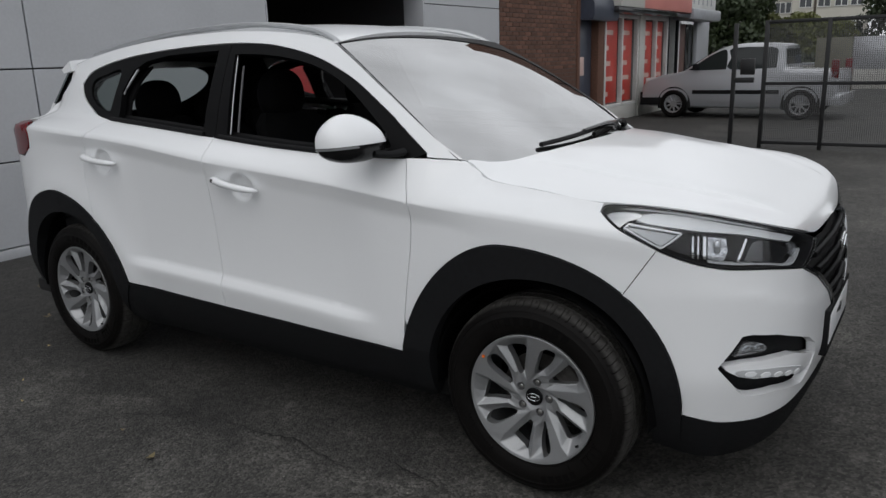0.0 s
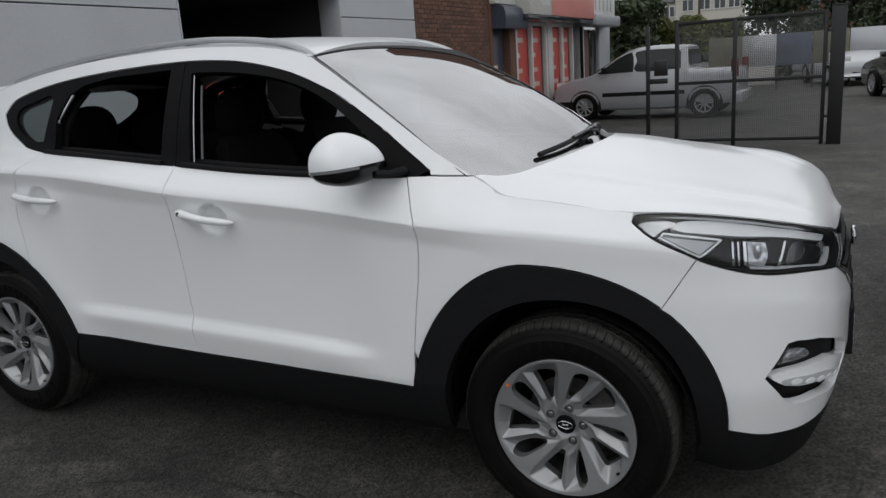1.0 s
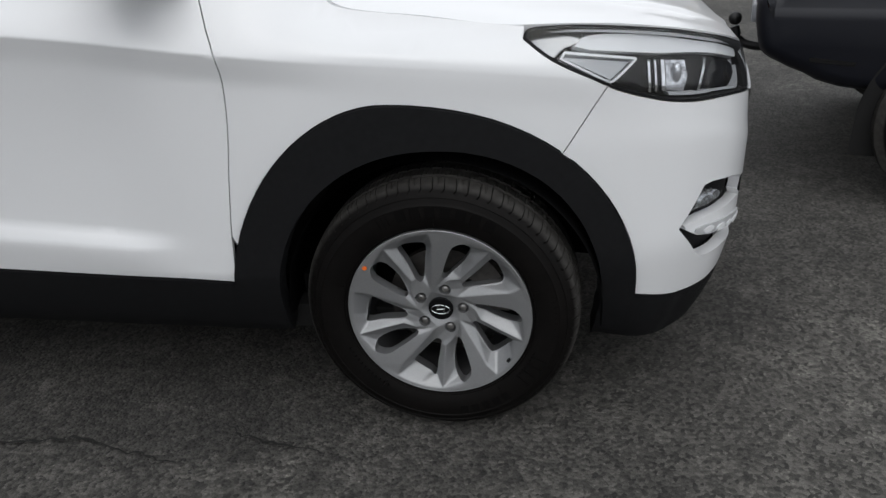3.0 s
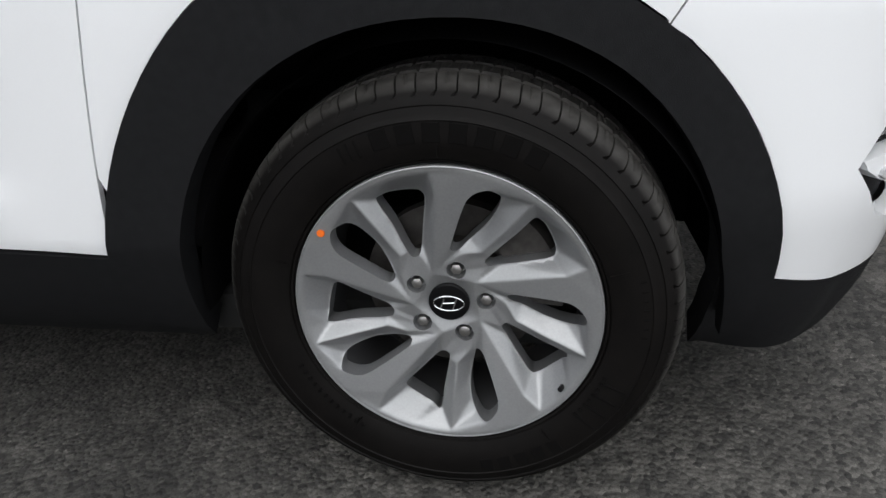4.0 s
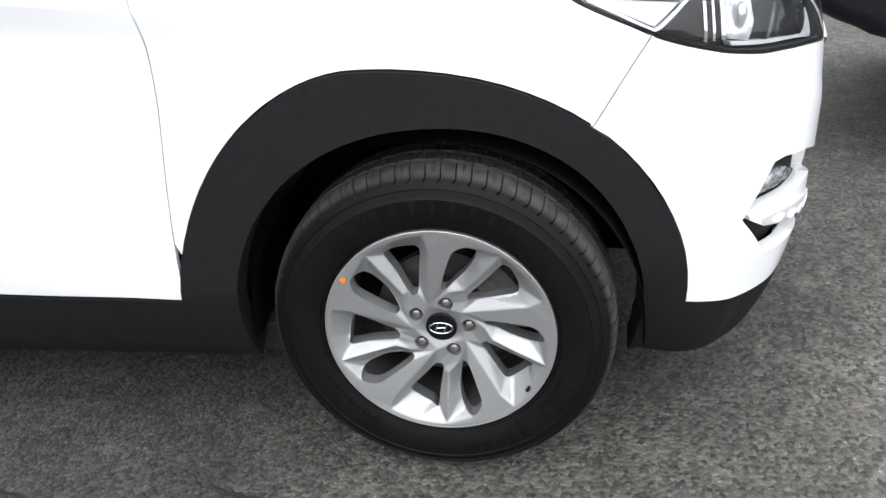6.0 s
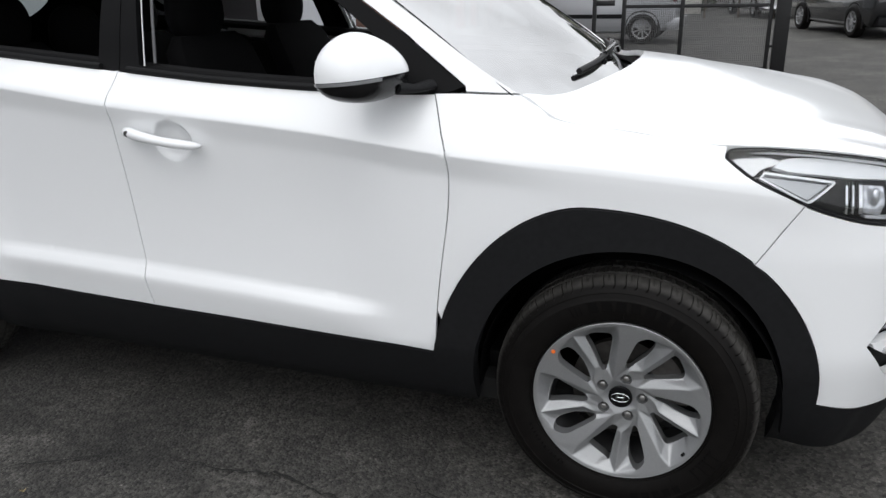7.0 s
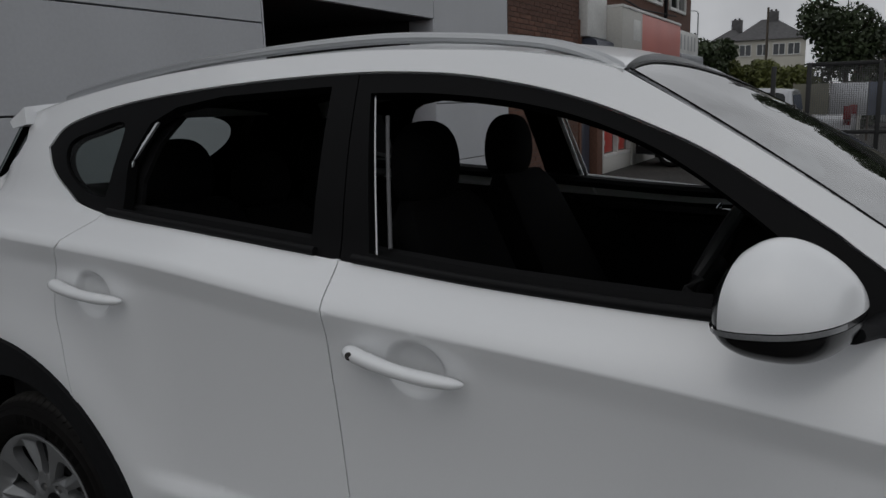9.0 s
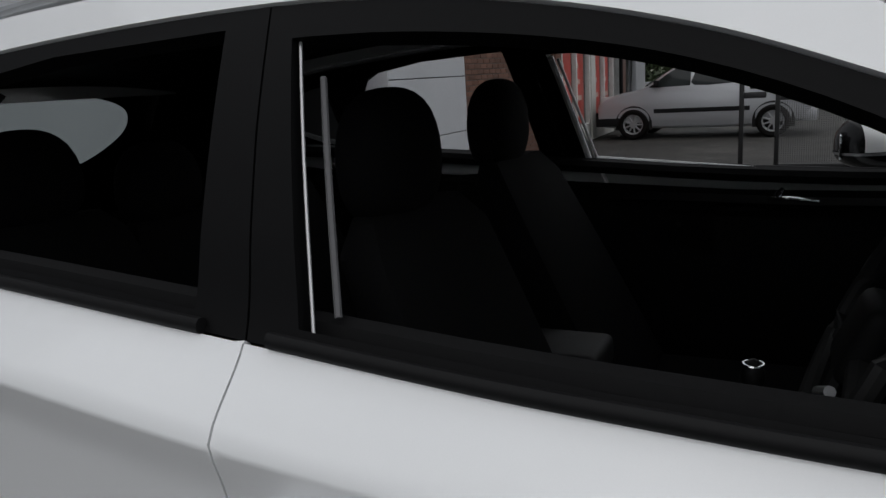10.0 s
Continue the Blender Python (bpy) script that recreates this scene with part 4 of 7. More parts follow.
def make_wheel(m, label):
    w = new("wheel")
    w.parent, w.matrix_local = car, m
    tagged(w, label=label)
    bm = bmesh.new()
    tread_ring(bm)
    tyre = part("tyre", bm, RUBBER, w, "black road tyre with raised sidewall marks", angle=28)
    bm = bmesh.new()
    put_lathe(bm, [(0.2292, -0.0990), (0.2297, -0.1021), (0.2312, -0.1027), (0.2328, -0.1018), (0.2336, -0.0980), (0.2330, -0.0850)], 120)
    part("rim_ring", bm, ALLOY, w)
    bm = bmesh.new()
    put_lathe(bm, [(0.2260, -0.0760), (0.2160, -0.0600), (0.2085, -0.032), (0.204, 0.0), (0.200, 0.06), (0.215, 0.085), (0.232, 0.098)], 72)
    part("barrel", bm, BARREL, w)
    disc = [(0.2300 * math.cos(t), 0.2300 * math.sin(t)) for t in np.linspace(0, 2 * math.pi, 150, endpoint=False)]
    sheet("alloy_face", disc, WHEEL_FACE, ALLOY, w, holes=WHEEL_WINDOWS, step=0.005, thick=0.030, inset=0.0, label="cast silver face with ten swept spokes", guides=WHEEL_LINES, apart=0.002, down=(0, 1, 0))
    bm = bmesh.new()
    put_lathe(bm, [(0.0318, -0.058), (0.0318, -0.0685), (0.030, -0.0705), (0.020, -0.0715), (0.0005, -0.0720)], 48)
    cap = part("centre_cap", bm, CAPBLACK, w, "glossy black centre cap")
    ring = [(0.0235 * math.cos(a), -0.0725, 0.0125 * math.sin(a)) for a in np.linspace(0, 2 * math.pi, 40, endpoint=False)]
    bm = bmesh.new()
    put_tube(bm, ring, 0.0013, 6, True)
    put_tube(bm, [(-0.0125, -0.0725, -0.0085), (-0.0065, -0.0725, 0.009)], 0.0019, 6)
    put_tube(bm, [(0.0065, -0.0725, -0.009), (0.0125, -0.0725, 0.0085)], 0.0019, 6)
    put_tube(bm, [(-0.0095, -0.0725, -0.0005), (0.0095, -0.0725, 0.0015)], 0.0016, 6)
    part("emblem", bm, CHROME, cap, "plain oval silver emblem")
    for k in range(5):
        a = radians(NUT_ANGLE + 72 * k)
        bm = bmesh.new()
        put_lathe(bm, [(0.0152, -0.0640), (0.0142, -0.0560), (0.0132, -0.0500), (0.0005, -0.0500)], 24)
        bmesh.ops.translate(bm, verts=bm.verts[:], vec=(0.0572 * math.cos(a), 0, 0.0572 * math.sin(a)))
        part("nut_seat", bm, ALLOY, w)
        bm = bmesh.new()
        put_lathe(bm, [(0.0100, -0.048), (0.0100, -0.0640), (0.0088, -0.0668), (0.0060, -0.0680), (0.0005, -0.0684)], 6 if k != 3 else 24)
        bmesh.ops.translate(bm, verts=bm.verts[:], vec=(0.0572 * math.cos(a), 0, 0.0572 * math.sin(a)))
        part("wheel_nut", bm, STEEL, w)
    bm = bmesh.new()
    put_lathe(bm, [(0.06, -0.02), (0.062, -0.036), (0.085, -0.038), (0.088, -0.012), (0.142, -0.012), (0.142, 0.012), (0.06, 0.012)], 72)
    part("brake_disc", bm, CAST, w)
    bm = bmesh.new()
    put_lathe(bm, [(0.105, -0.04), (0.172, -0.04), (0.178, -0.02), (0.178, 0.03), (0.105, 0.03)], 72, close=True)
    bmesh.ops.delete(bm, geom=[v for v in bm.verts if not (-8 < math.degrees(math.atan2(v.co.z, v.co.x)) < 58)], context='VERTS')
    bmesh.ops.holes_fill(bm, edges=bm.edges[:])
    part("brake_caliper", bm, CAST, w)
    bm = bmesh.new()
    put_tube(bm, [(0.180, -0.070, -0.131), (0.176, -0.090, -0.128), (0.172, -0.104, -0.125)], 0.0042, 8)
    part("valve", bm, SEAL, w)
    # raised sidewall marks as plain bars
    def bars(a0, a1, n, r, h, wd):
        for k in range(n):
            a = radians(a0 + (a1 - a0) * k / max(1, n - 1))
            bm = bmesh.new()
            mm = Matrix.Rotation(-a, 4, 'Y') @ Matrix.Translation((r, 0, 0))
            put_box(bm, (-h / 2, -0.1138, -wd / 2), (h / 2, -0.1085, wd / 2), 0.0012, 1, mm)
            part("sidewall_bar", bm, RUBBERMARK, tyre)
    bars(118, 113, 3, 0.281, 0.026, 0.0045)
    bars(106, 62, 7, 0.283, 0.029, 0.025)
    bars(-54, -78, 5, 0.283, 0.024, 0.021)
    bars(-24, -40, 4, 0.276, 0.036, 0.005)
    bars(14, -4, 7, 0.290, 0.009, 0.004)
    bars(204, 236, 12, 0.258, 0.008, 0.005)
    bars(-22, -40, 8, 0.256, 0.007, 0.005)
    for k in range(5):
        a = radians(18 + 72 * k)
        bm = bmesh.new()
        put_box(bm, (-0.014, -0.1128, -0.0007), (0.014, -0.1075, 0.0007), 0, 1, Matrix.Rotation(-a, 4, 'Y') @ Matrix.Translation((0.262, 0, 0)))
        part("mould_line", bm, RUBBER, tyre)
    return w


wheel_f = make_wheel(pose(1.334, -0.793, 0.349, 0, 0, 0), "silver ten-spoke alloy wheel with a worn tyre")
bm = bmesh.new()
put_lathe(bm, [(0.0062, -0.1000), (0.0058, -0.1026), (0.0005, -0.1028)], 10)
bmesh.ops.translate(bm, verts=bm.verts[:], vec=(0.2195 * math.cos(radians(145)), -0.0005, 0.2195 * math.sin(radians(145))))
part("paint_mark", bm, ORANGE, wheel_f, "orange paint mark on the rim")


wheel_r = make_wheel(pose(-1.335, -0.783, 0.349, 0, 17, 0), "silver ten-spoke alloy wheel")
copy_thing(wheel_r, pose(1.335, 0.772, 0.349, 0, 40, 180))
copy_thing(wheel_r, pose(-1.335, 0.772, 0.349, 0, 10, 180))

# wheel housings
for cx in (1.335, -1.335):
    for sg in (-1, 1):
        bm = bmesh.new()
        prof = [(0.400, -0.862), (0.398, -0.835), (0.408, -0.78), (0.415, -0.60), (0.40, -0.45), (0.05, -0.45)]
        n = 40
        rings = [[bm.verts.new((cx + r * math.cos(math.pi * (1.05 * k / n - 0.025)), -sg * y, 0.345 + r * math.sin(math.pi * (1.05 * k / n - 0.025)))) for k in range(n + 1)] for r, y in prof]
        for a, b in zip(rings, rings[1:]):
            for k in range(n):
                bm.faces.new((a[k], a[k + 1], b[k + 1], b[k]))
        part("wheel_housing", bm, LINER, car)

# ---- lamps, grille, number plate ----
for flip in (False, True):
    side = dict(flip=flip)
    lamp_out = lamp_top + lamp_low[::-1]
    head_lamp = sheet("headlamp", lamp_out, skin, VOID, car, off=-0.055, thick=0.0, step=0.03, inset=-0.004, label="clear headlamp with white reflector blade", **side)
    wall = sheet("lamp_rim", lamp_out, skin, SEAL, head_lamp, holes=[shrink(even(lamp_out, 0.03), 0.007)], off=-0.001, thick=0.055, step=0.03, inset=0.0005, **side)
    sheet("lens", lamp_out, skin, LENS, head_lamp, off=0.001, thick=0.004, step=0.03, inset=0.004, **side)
    blade = spl([(1.658, 0.994), (1.700, 1.015), (1.849, 1.006), (2.073, 0.965), (2.280, 0.916)], 5) + spl([(2.230, 0.905), (2.091, 0.934), (1.982, 0.954), (1.858, 0.965), (1.796, 0.972), (1.698, 0.983)], 5)
    sheet("reflector_blade", blade, skin, SHELL_WHITE, head_lamp, off=-0.020, thick=0.02, step=0.02, **side)
    tri = [(1.623, 0.968), (1.637, 0.985), (1.798, 0.963), (1.804, 0.956), (1.747, 0.907), (1.737, 0.904)]
    sheet("marker_frame", tri, skin, SHELL_WHITE, head_lamp, holes=[shrink(even(tri, 0.02), 0.0085)], off=-0.012, thick=0.02, step=0.015, **side)
    sheet("marker_reflector", shrink(even(tri, 0.02), 0.0095), skin, AMBER, head_lamp, off=-0.020, thick=0.006, step=0.02, **side)
    sheet("rear_shade", spl([(1.562, 1.004), (1.577, 1.019), (1.641, 1.018), (1.684, 1.005), (1.638, 0.991), (1.606, 0.974), (1.562, 1.004)], 4)[:-1], skin, DARKCHROME, head_lamp, off=-0.022, thick=0.01, step=0.02, **side)
    for s0, w0 in ((1.835, 0.006), (1.853, 0.005), (1.871, 0.010)):
        sheet("fin", [(s0, 0.879), (s0 + w0, 0.877), (s0 + w0, 0.952), (s0, 0.953)], skin, CHROME, head_lamp, off=-0.028, thick=0.02, step=0.02, inset=0, **side)
    low = spl([(1.889, 0.868), (1.990, 0.858), (2.111, 0.850), (2.233, 0.833), (2.322, 0.865)], 5)
    sheet("light_guide", low + [(p[0] - 0.004, p[1] + 0.007) for p in low[::-1]], skin, AMBER, head_lamp, off=-0.024, thick=0.02, step=0.02, inset=0, **side)
    sgn = 1 if flip else -1
    # bright reflector, slanting blade and the broad dark lens of the main beam
    sheet("main_reflector", [(1.887, 0.878), (1.941, 0.870), (1.960, 0.907), (1.954, 0.944), (1.888, 0.952)], skin, FACET, head_lamp, off=-0.034, thick=0.01, step=0.02, inset=0, **side)
    bulb_at = skin_at(1.919, 0.910)
    bm = bmesh.new()
    put_ellipsoid(bm, (bulb_at.x - 0.018, -sgn * -1 * (abs(bulb_at.y) - 0.030), bulb_at.z), (0.012, 0.014, 0.024), 20, 12)
    part("bulb_shield", bm, FACET, head_lamp)
    sheet("chrome_blade", [(1.976, 0.859), (1.986, 0.858), (2.029, 0.937), (2.021, 0.940)], skin, CHROME, head_lamp, off=-0.026, thick=0.016, step=0.02, inset=0, **side)
    sheet("beam_lens", spl([(2.013, 0.872), (2.079, 0.851), (2.161, 0.853), (2.231, 0.873), (2.210, 0.897), (2.124, 0.923), (2.051, 0.926), (2.013, 0.872)], 4)[:-1], skin, BEAM, head_lamp, off=-0.030, thick=0.012, step=0.02, **side)
    sheet("beam_trim", spl([(2.247, 0.866), (2.277, 0.857), (2.322, 0.879), (2.260, 0.902), (2.247, 0.866)], 4)[:-1], skin, FACET, head_lamp, off=-0.032, thick=0.01, step=0.02, **side)
    # fog lamp, white fin and daytime lamp in the recess
    fin = [(1.942, 0.546), (2.021, 0.552), (2.139, 0.551), (2.227, 0.545), (2.337, 0.512), (2.407, 0.492), (2.401, 0.445), (2.314, 0.444), (2.218, 0.469), (2.115, 0.485), (2.050, 0.491), (1.995, 0.504), (1.954, 0.528)]
    sheet("bumper_fin", fin, skin, WHITE, car, off=-0.004, thick=0.03, step=0.02, **side)
    drl = spl([(1.983, 0.516), (1.996, 0.528), (2.084, 0.524), (2.167, 0.514), (2.257, 0.493), (2.312, 0.471), (2.297, 0.455), (2.228, 0.470), (2.127, 0.488), (2.011, 0.503), (1.983, 0.516)], 4)[:-1]
    day_lamp = sheet("day_lamp", drl, skin, AMBER, car, off=0.001, thick=0.012, step=0.02, label="clear strip lamp with small bulbs", **side)
    for k in range(5):
        s0, z0 = 2.035 + 0.0545 * k, 0.5125 - 0.0095 * k
        sheet("bulb", [(s0 + 0.020 * math.cos(q), z0 + 0.0085 * math.sin(q)) for q in np.linspace(0, 2 * math.pi, 14, endpoint=False)], skin, SHELL_WHITE, day_lamp, off=0.0035, thick=0.004, step=0.01, inset=0, **side)
    fogp = spl([(1.994, 0.568), (2.017, 0.608), (2.080, 0.603), (2.108, 0.584), (2.095, 0.571), (1.992, 0.566), (1.994, 0.568)], 4)[:-1]
    fog = sheet("fog_lamp", fogp, skin, FACET, car, off=-0.022, thick=0.015, step=0.02, label="small clear fog lamp", **side)
    sheet("fog_lens", fogp, skin, LENS, fog, off=-0.010, thick=0.004, step=0.02, inset=0.003, **side)
    for s0, z0, rs, rz in ((2.035, 0.584, 0.022, 0.013), (2.078, 0.587, 0.020, 0.011)):
        sheet("fog_reflector", [(s0 + rs * math.cos(q), z0 + rz * math.sin(q)) for q in np.linspace(0, 2 * math.pi, 16, endpoint=False)], skin, FACET, fog, off=-0.016, thick=0.006, step=0.02, inset=0, **side)
    # silver grille surround
    frame_in = [(p[0] + 0.030, p[1] + 0.004) for p in grille_edge]
    strip = grille_edge + [(2.795, 0.575)] + frame_in[::-1][1:] + [(2.478, 0.872), (2.445, 0.876)]
    sheet("grille_surround", strip, skin, DARKCHROME, car, off=0.006, thick=0.03, step=0.02, **side)
    sheet("grille_back", [(2.274, 0.820), (2.453, 0.868), (2.795, 0.855), (2.795, 0.560), (2.666, 0.570), (2.526, 0.690), (2.405, 0.765)], skin, VOID, car, off=-0.030, thick=0, **side)
    for k in range(5):
        z = 0.828 - 0.054 * k
        s0 = float(np.interp(-z, [-0.85, -0.764, -0.69, -0.60], [2.395, 2.425, 2.535, 2.645]))
        bm = bmesh.new()
        sl = [skin_at(q, z + 0.004 * (q - s0)) for q in np.linspace(s0, 2.795, 12)]
        put_tube(bm, [(p.x - 0.012, -p.y if flip else p.y, p.z) for p in sl], 0.014, 8, flat=0.8)
        part("grille_bar", bm, PILLAR, car)
bm = bmesh.new()
put_tube(bm, [(2.148, 0.055 * math.cos(a), 0.805 + 0.028 * math.sin(a)) for a in np.linspace(0, 2 * math.pi, 32, endpoint=False)], 0.006, 8, True)
put_tube(bm, [(2.151, -0.02, 0.789), (2.152, 0.0, 0.805), (2.151, 0.02, 0.821)], 0.006, 8)
part("front_emblem", bm, CHROME, car, "plain oval chrome emblem")
box_part("plate_holder", (2.115, -0.27, 0.450), (2.155, 0.27, 0.615), TRIM, car, 0.004)
box_part("number_plate", (2.1525, -0.245, 0.485), (2.1565, 0.245, 0.595), SHELL_WHITE, car, 0.002)

# ---- roof rails, seals, handles ----
rail_line = spl([(0.33, 1.560), (0.27, 1.590), (0.15, 1.625), (-0.07, 1.652), (-0.33, 1.664), (-0.74, 1.648), (-1.10, 1.612), (-1.38, 1.575), (-1.47, 1.556)], 5)
for sgn in (-1, 1):
    bm = bmesh.new()
    put_tube(bm, [(x, sgn * (float(glass_y(x, z)) - 0.030), z - 0.004) for x, z in rail_line], [0.010] + [0.017] * (len(rail_line) - 2) + [0.010], 10, flat=0.75)
    part("roof_rail", bm, SATIN, car, "satin silver roof rail")
    belt = [p for p in np.linspace(0.80, -1.0, 36)]
    bm = bmesh.new()
    put_tube(bm, [(x, sgn * (float(glass_y(x, z_belt(x))) - 0.001), float(z_belt(x)) + 0.008) for x in belt if x > -0.21], 0.0095, 10, flat=1.1)
    part("window_seal", bm, SEAL, car)
    bm = bmesh.new()
    put_tube(bm, [(x, sgn * (float(glass_y(x, z_belt(x))) - 0.001), float(z_belt(x)) + 0.008) for x in belt if x < -0.23], 0.0095, 10, flat=1.1)
    part("window_seal", bm, SEAL, car)
    # bright edges of the window channels
    if sgn < 0:
        for x0, z0, x1, z1, dy, r, mm in ((-0.130, 1.187, -0.236, 1.530, 0.020, 0.0024, SATIN), (-0.118, 1.205, -0.204, 1.480, 0.046, 0.0046, GREYCLOTH)):
            bm = bmesh.new()
            put_tube(bm, [(x0 + (x1 - x0) * k, sgn * (float(glass_y(x0, z0 + (z1 - z0) * k)) - dy), z0 + (z1 - z0) * k) for k in np.linspace(0, 1, 8)], r, 6)
            part("window_channel", bm, mm, car)
    bm = bmesh.new()
    put_tube(bm, [(-0.985, sgn * (float(glass_y(-0.98, 1.27)) - 0.02), 1.27), (-0.985, sgn * (float(glass_y(-0.98, 1.38)) - 0.02), 1.38), (-0.93, sgn * (float(glass_y(-0.93, 1.48)) - 0.02), 1.48)], 0.006, 6)
    part("window_channel", bm, SATIN, car)
    for x0, z0, x1, z1, dr, key in ((-0.138, 1.024, 0.126, 0.991, 0, True), (-1.085, 1.076, -0.818, 1.054, 1, False)):
        pts, rad = [], []
        for k in np.linspace(0, 1, 29):
            x, z = x0 + (x1 - x0) * k, z0 + (z1 - z0) * k - 0.004 * math.sin(math.pi * k)
            y = float(plan_w(x)) + 0.000 + 0.021 * math.sin(math.pi * k) ** 0.55
            pts.append((x, sgn * y, z))
            rad.append(float(np.interp(k, [0, 0.02, 0.06, 0.25, 0.5, 0.75, 0.92, 0.98, 1], [0.009, 0.0155, 0.0185, 0.0180, 0.0160, 0.0165, 0.0135, 0.0085, 0.004])))
        bm = bmesh.new()
        put_tube(bm, pts, rad, 18, flat=0.85)
        h = part("door_handle", bm, WHITE, car, "white pull handle", angle=60)
        if key:
            bm = bmesh.new()
            put_lathe(bm, [(0.0085, 0.004), (0.0085, -0.002), (0.006, -0.003), (0.0005, -0.003)], 16)
            bmesh.ops.translate(bm, verts=bm.verts[:], vec=(x0 + 0.024, -(float(plan_w(x0)) + 0.0265), z0 - 0.003))
            if sgn < 0:
                part("key_hole", bm, CAST, h)
            else:
                bm.free()

# ---- door mirrors ----
def mirror_shell(sgn, lo, hi, grow=0.0):
    """A swept, domed housing that narrows to its outer end, kept between the heights lo and hi."""
    bm = bmesh.new()
    put_ellipsoid(bm, (0, 0, 0), (1, 1, 1), 48, 32)
    for v in bm.verts:
        p = v.co
        p = p * ((abs(p.x) ** 2.4 + abs(p.y) ** 2.4 + abs(p.z) ** 2.4) ** (-1 / 2.4))
        tip = min(1, max(0, 0.5 - 0.42 * p.x + 0.25 * p.y))      # 1 at the rear outer end
        top = 0.106 * (1 - 0.10 * float(step01(0.45, 1.0, tip))) if p.z > 0 else 0.064
        y = 0.985 + p.y * ((0.096 if p.y > 0 else 0.118) + grow) * (1.0 - 0.22 * max(0, p.z) ** 2)
        x = 0.683 + p.x * ((0.072 if p.x > 0 else 0.100) + grow) * (1.0 - 0.34 * max(0, p.z) ** 2) - 0.35 * (y - 0.985) - 0.030 * max(0, p.z) ** 1.5
        v.co = (x, sgn * y, 1.203 + p.z * (top + grow))
    for zz, above in ((lo, False), (hi, True)):
        if zz is not None:
            bmesh.ops.bisect_plane(bm, geom=bm.verts[:] + bm.edges[:] + bm.faces[:], plane_co=(0.683, 0, zz), plane_no=(-0.08, 0, 1), clear_outer=above, clear_inner=not above)
    return bm


for sgn in (-1, 1):
    shell = mirror_shell(sgn, 1.202, None)
    bmesh.ops.bisect_plane(shell, geom=shell.verts[:] + shell.edges[:] + shell.faces[:], plane_co=(0.618, sgn * 0.985, 0), plane_no=(-1, -0.35 * sgn, 0), clear_outer=True)
    mir = part("door_mirror", shell, WHITE, car, "white door mirror on a black foot")
    part("mirror_frame", mirror_shell(sgn, 1.190, None, -0.003), GLOSS_BLACK, mir)
    part("mirror_base", mirror_shell(sgn, None, 1.190, -0.002), GLOSS_BLACK, mir)
    lampm = mirror_shell(sgn, 1.1925, 1.2005, 0.0005)
    bmesh.ops.bisect_plane(lampm, geom=lampm.verts[:] + lampm.edges[:] + lampm.faces[:], plane_co=(0.745, 0, 0), plane_no=(1, 0, 0), clear_outer=True)
    part("mirror_lamp", lampm, INDICATOR, mir, "clear grey indicator strip")
    part("mirror_gap", mirror_shell(sgn, 1.190, 1.202, -0.004), TRIM, mir)
    box_part("mirror_glass", (0.590, 0.930 if sgn > 0 else -1.030, 1.175), (0.598, 1.030 if sgn > 0 else -0.930, 1.245), CHROME, mir, 0.004)
    bm = bmesh.new()
    put_tube(bm, [(0.745, sgn * 0.94, 1.172), (0.775, sgn * 0.88, 1.162), (0.80, sgn * 0.83, 1.166)], [0.026, 0.019, 0.024], 12, flat=0.6)
    part("mirror_arm", bm, TRIM, mir)
    if sgn > 0:
        mir.location.x = -0.14      # this one is set further back

# ---- cowl and wipers ----
def cowl_skin(u, v):
    u, v = np.broadcast_arrays(np.asarray(u, float), np.asarray(v, float))
    x0 = 1.245 - 0.205 * np.abs(u) ** 2.6 + 0.012
    x1 = 1.170 - 0.170 * np.abs(u) ** 2.2 - 0.03
    return np.stack([x0 + (x1 - x0) * v, 0.755 * u, 1.056 + 0.014 * v + 0.020 * u * u], -1)


sheet("cowl_panel", ring, cowl_skin, TRIM, car, step=0.08, thick=0.01, normal_sign=-1.0)
for y0, y1, z0, z1 in ((0.42, -0.33, 1.172, 1.148), (0.70, 0.16, 1.160, 1.142)):
    bm = bmesh.new()
    on = lambda k, dx, dz: Vector((1.118 - 0.20 * (y0 + (y1 - y0) * k) ** 2 + dx, y0 + (y1 - y0) * k, z0 + (z1 - z0) * k + dz))
    put_tube(bm, [on(-0.06, 0.03, -0.03), on(0.0, 0.024, -0.004), on(0.2, 0.016, 0.010), on(0.52, 0.002, 0.010)], [0.016, 0.015, 0.011, 0.008], 8)
    wip = part("wiper", bm, GLOSS_BLACK, car)
    bm = bmesh.new()
    put_tube(bm, [on(k, 0, 0) for k in np.linspace(0.02, 1.0, 10)], 0.010, 6)
    part("wiper_blade", bm, SEAL, wip)

# ---- cabin ----
def cabin_trim(flip):
    side = dict(flip=flip)
    lining = [(0.86, 0.35), (0.86, 1.12), (0.4, 1.135), (-0.2, 1.165), (-0.94, 1.215), (-1.5, 1.23), (-1.5, 0.5), (-0.95, 0.35)]
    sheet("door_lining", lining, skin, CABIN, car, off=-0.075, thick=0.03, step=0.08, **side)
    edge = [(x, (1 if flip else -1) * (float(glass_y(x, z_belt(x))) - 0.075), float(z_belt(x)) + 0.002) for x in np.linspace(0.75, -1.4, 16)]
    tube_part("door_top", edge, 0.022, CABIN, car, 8)


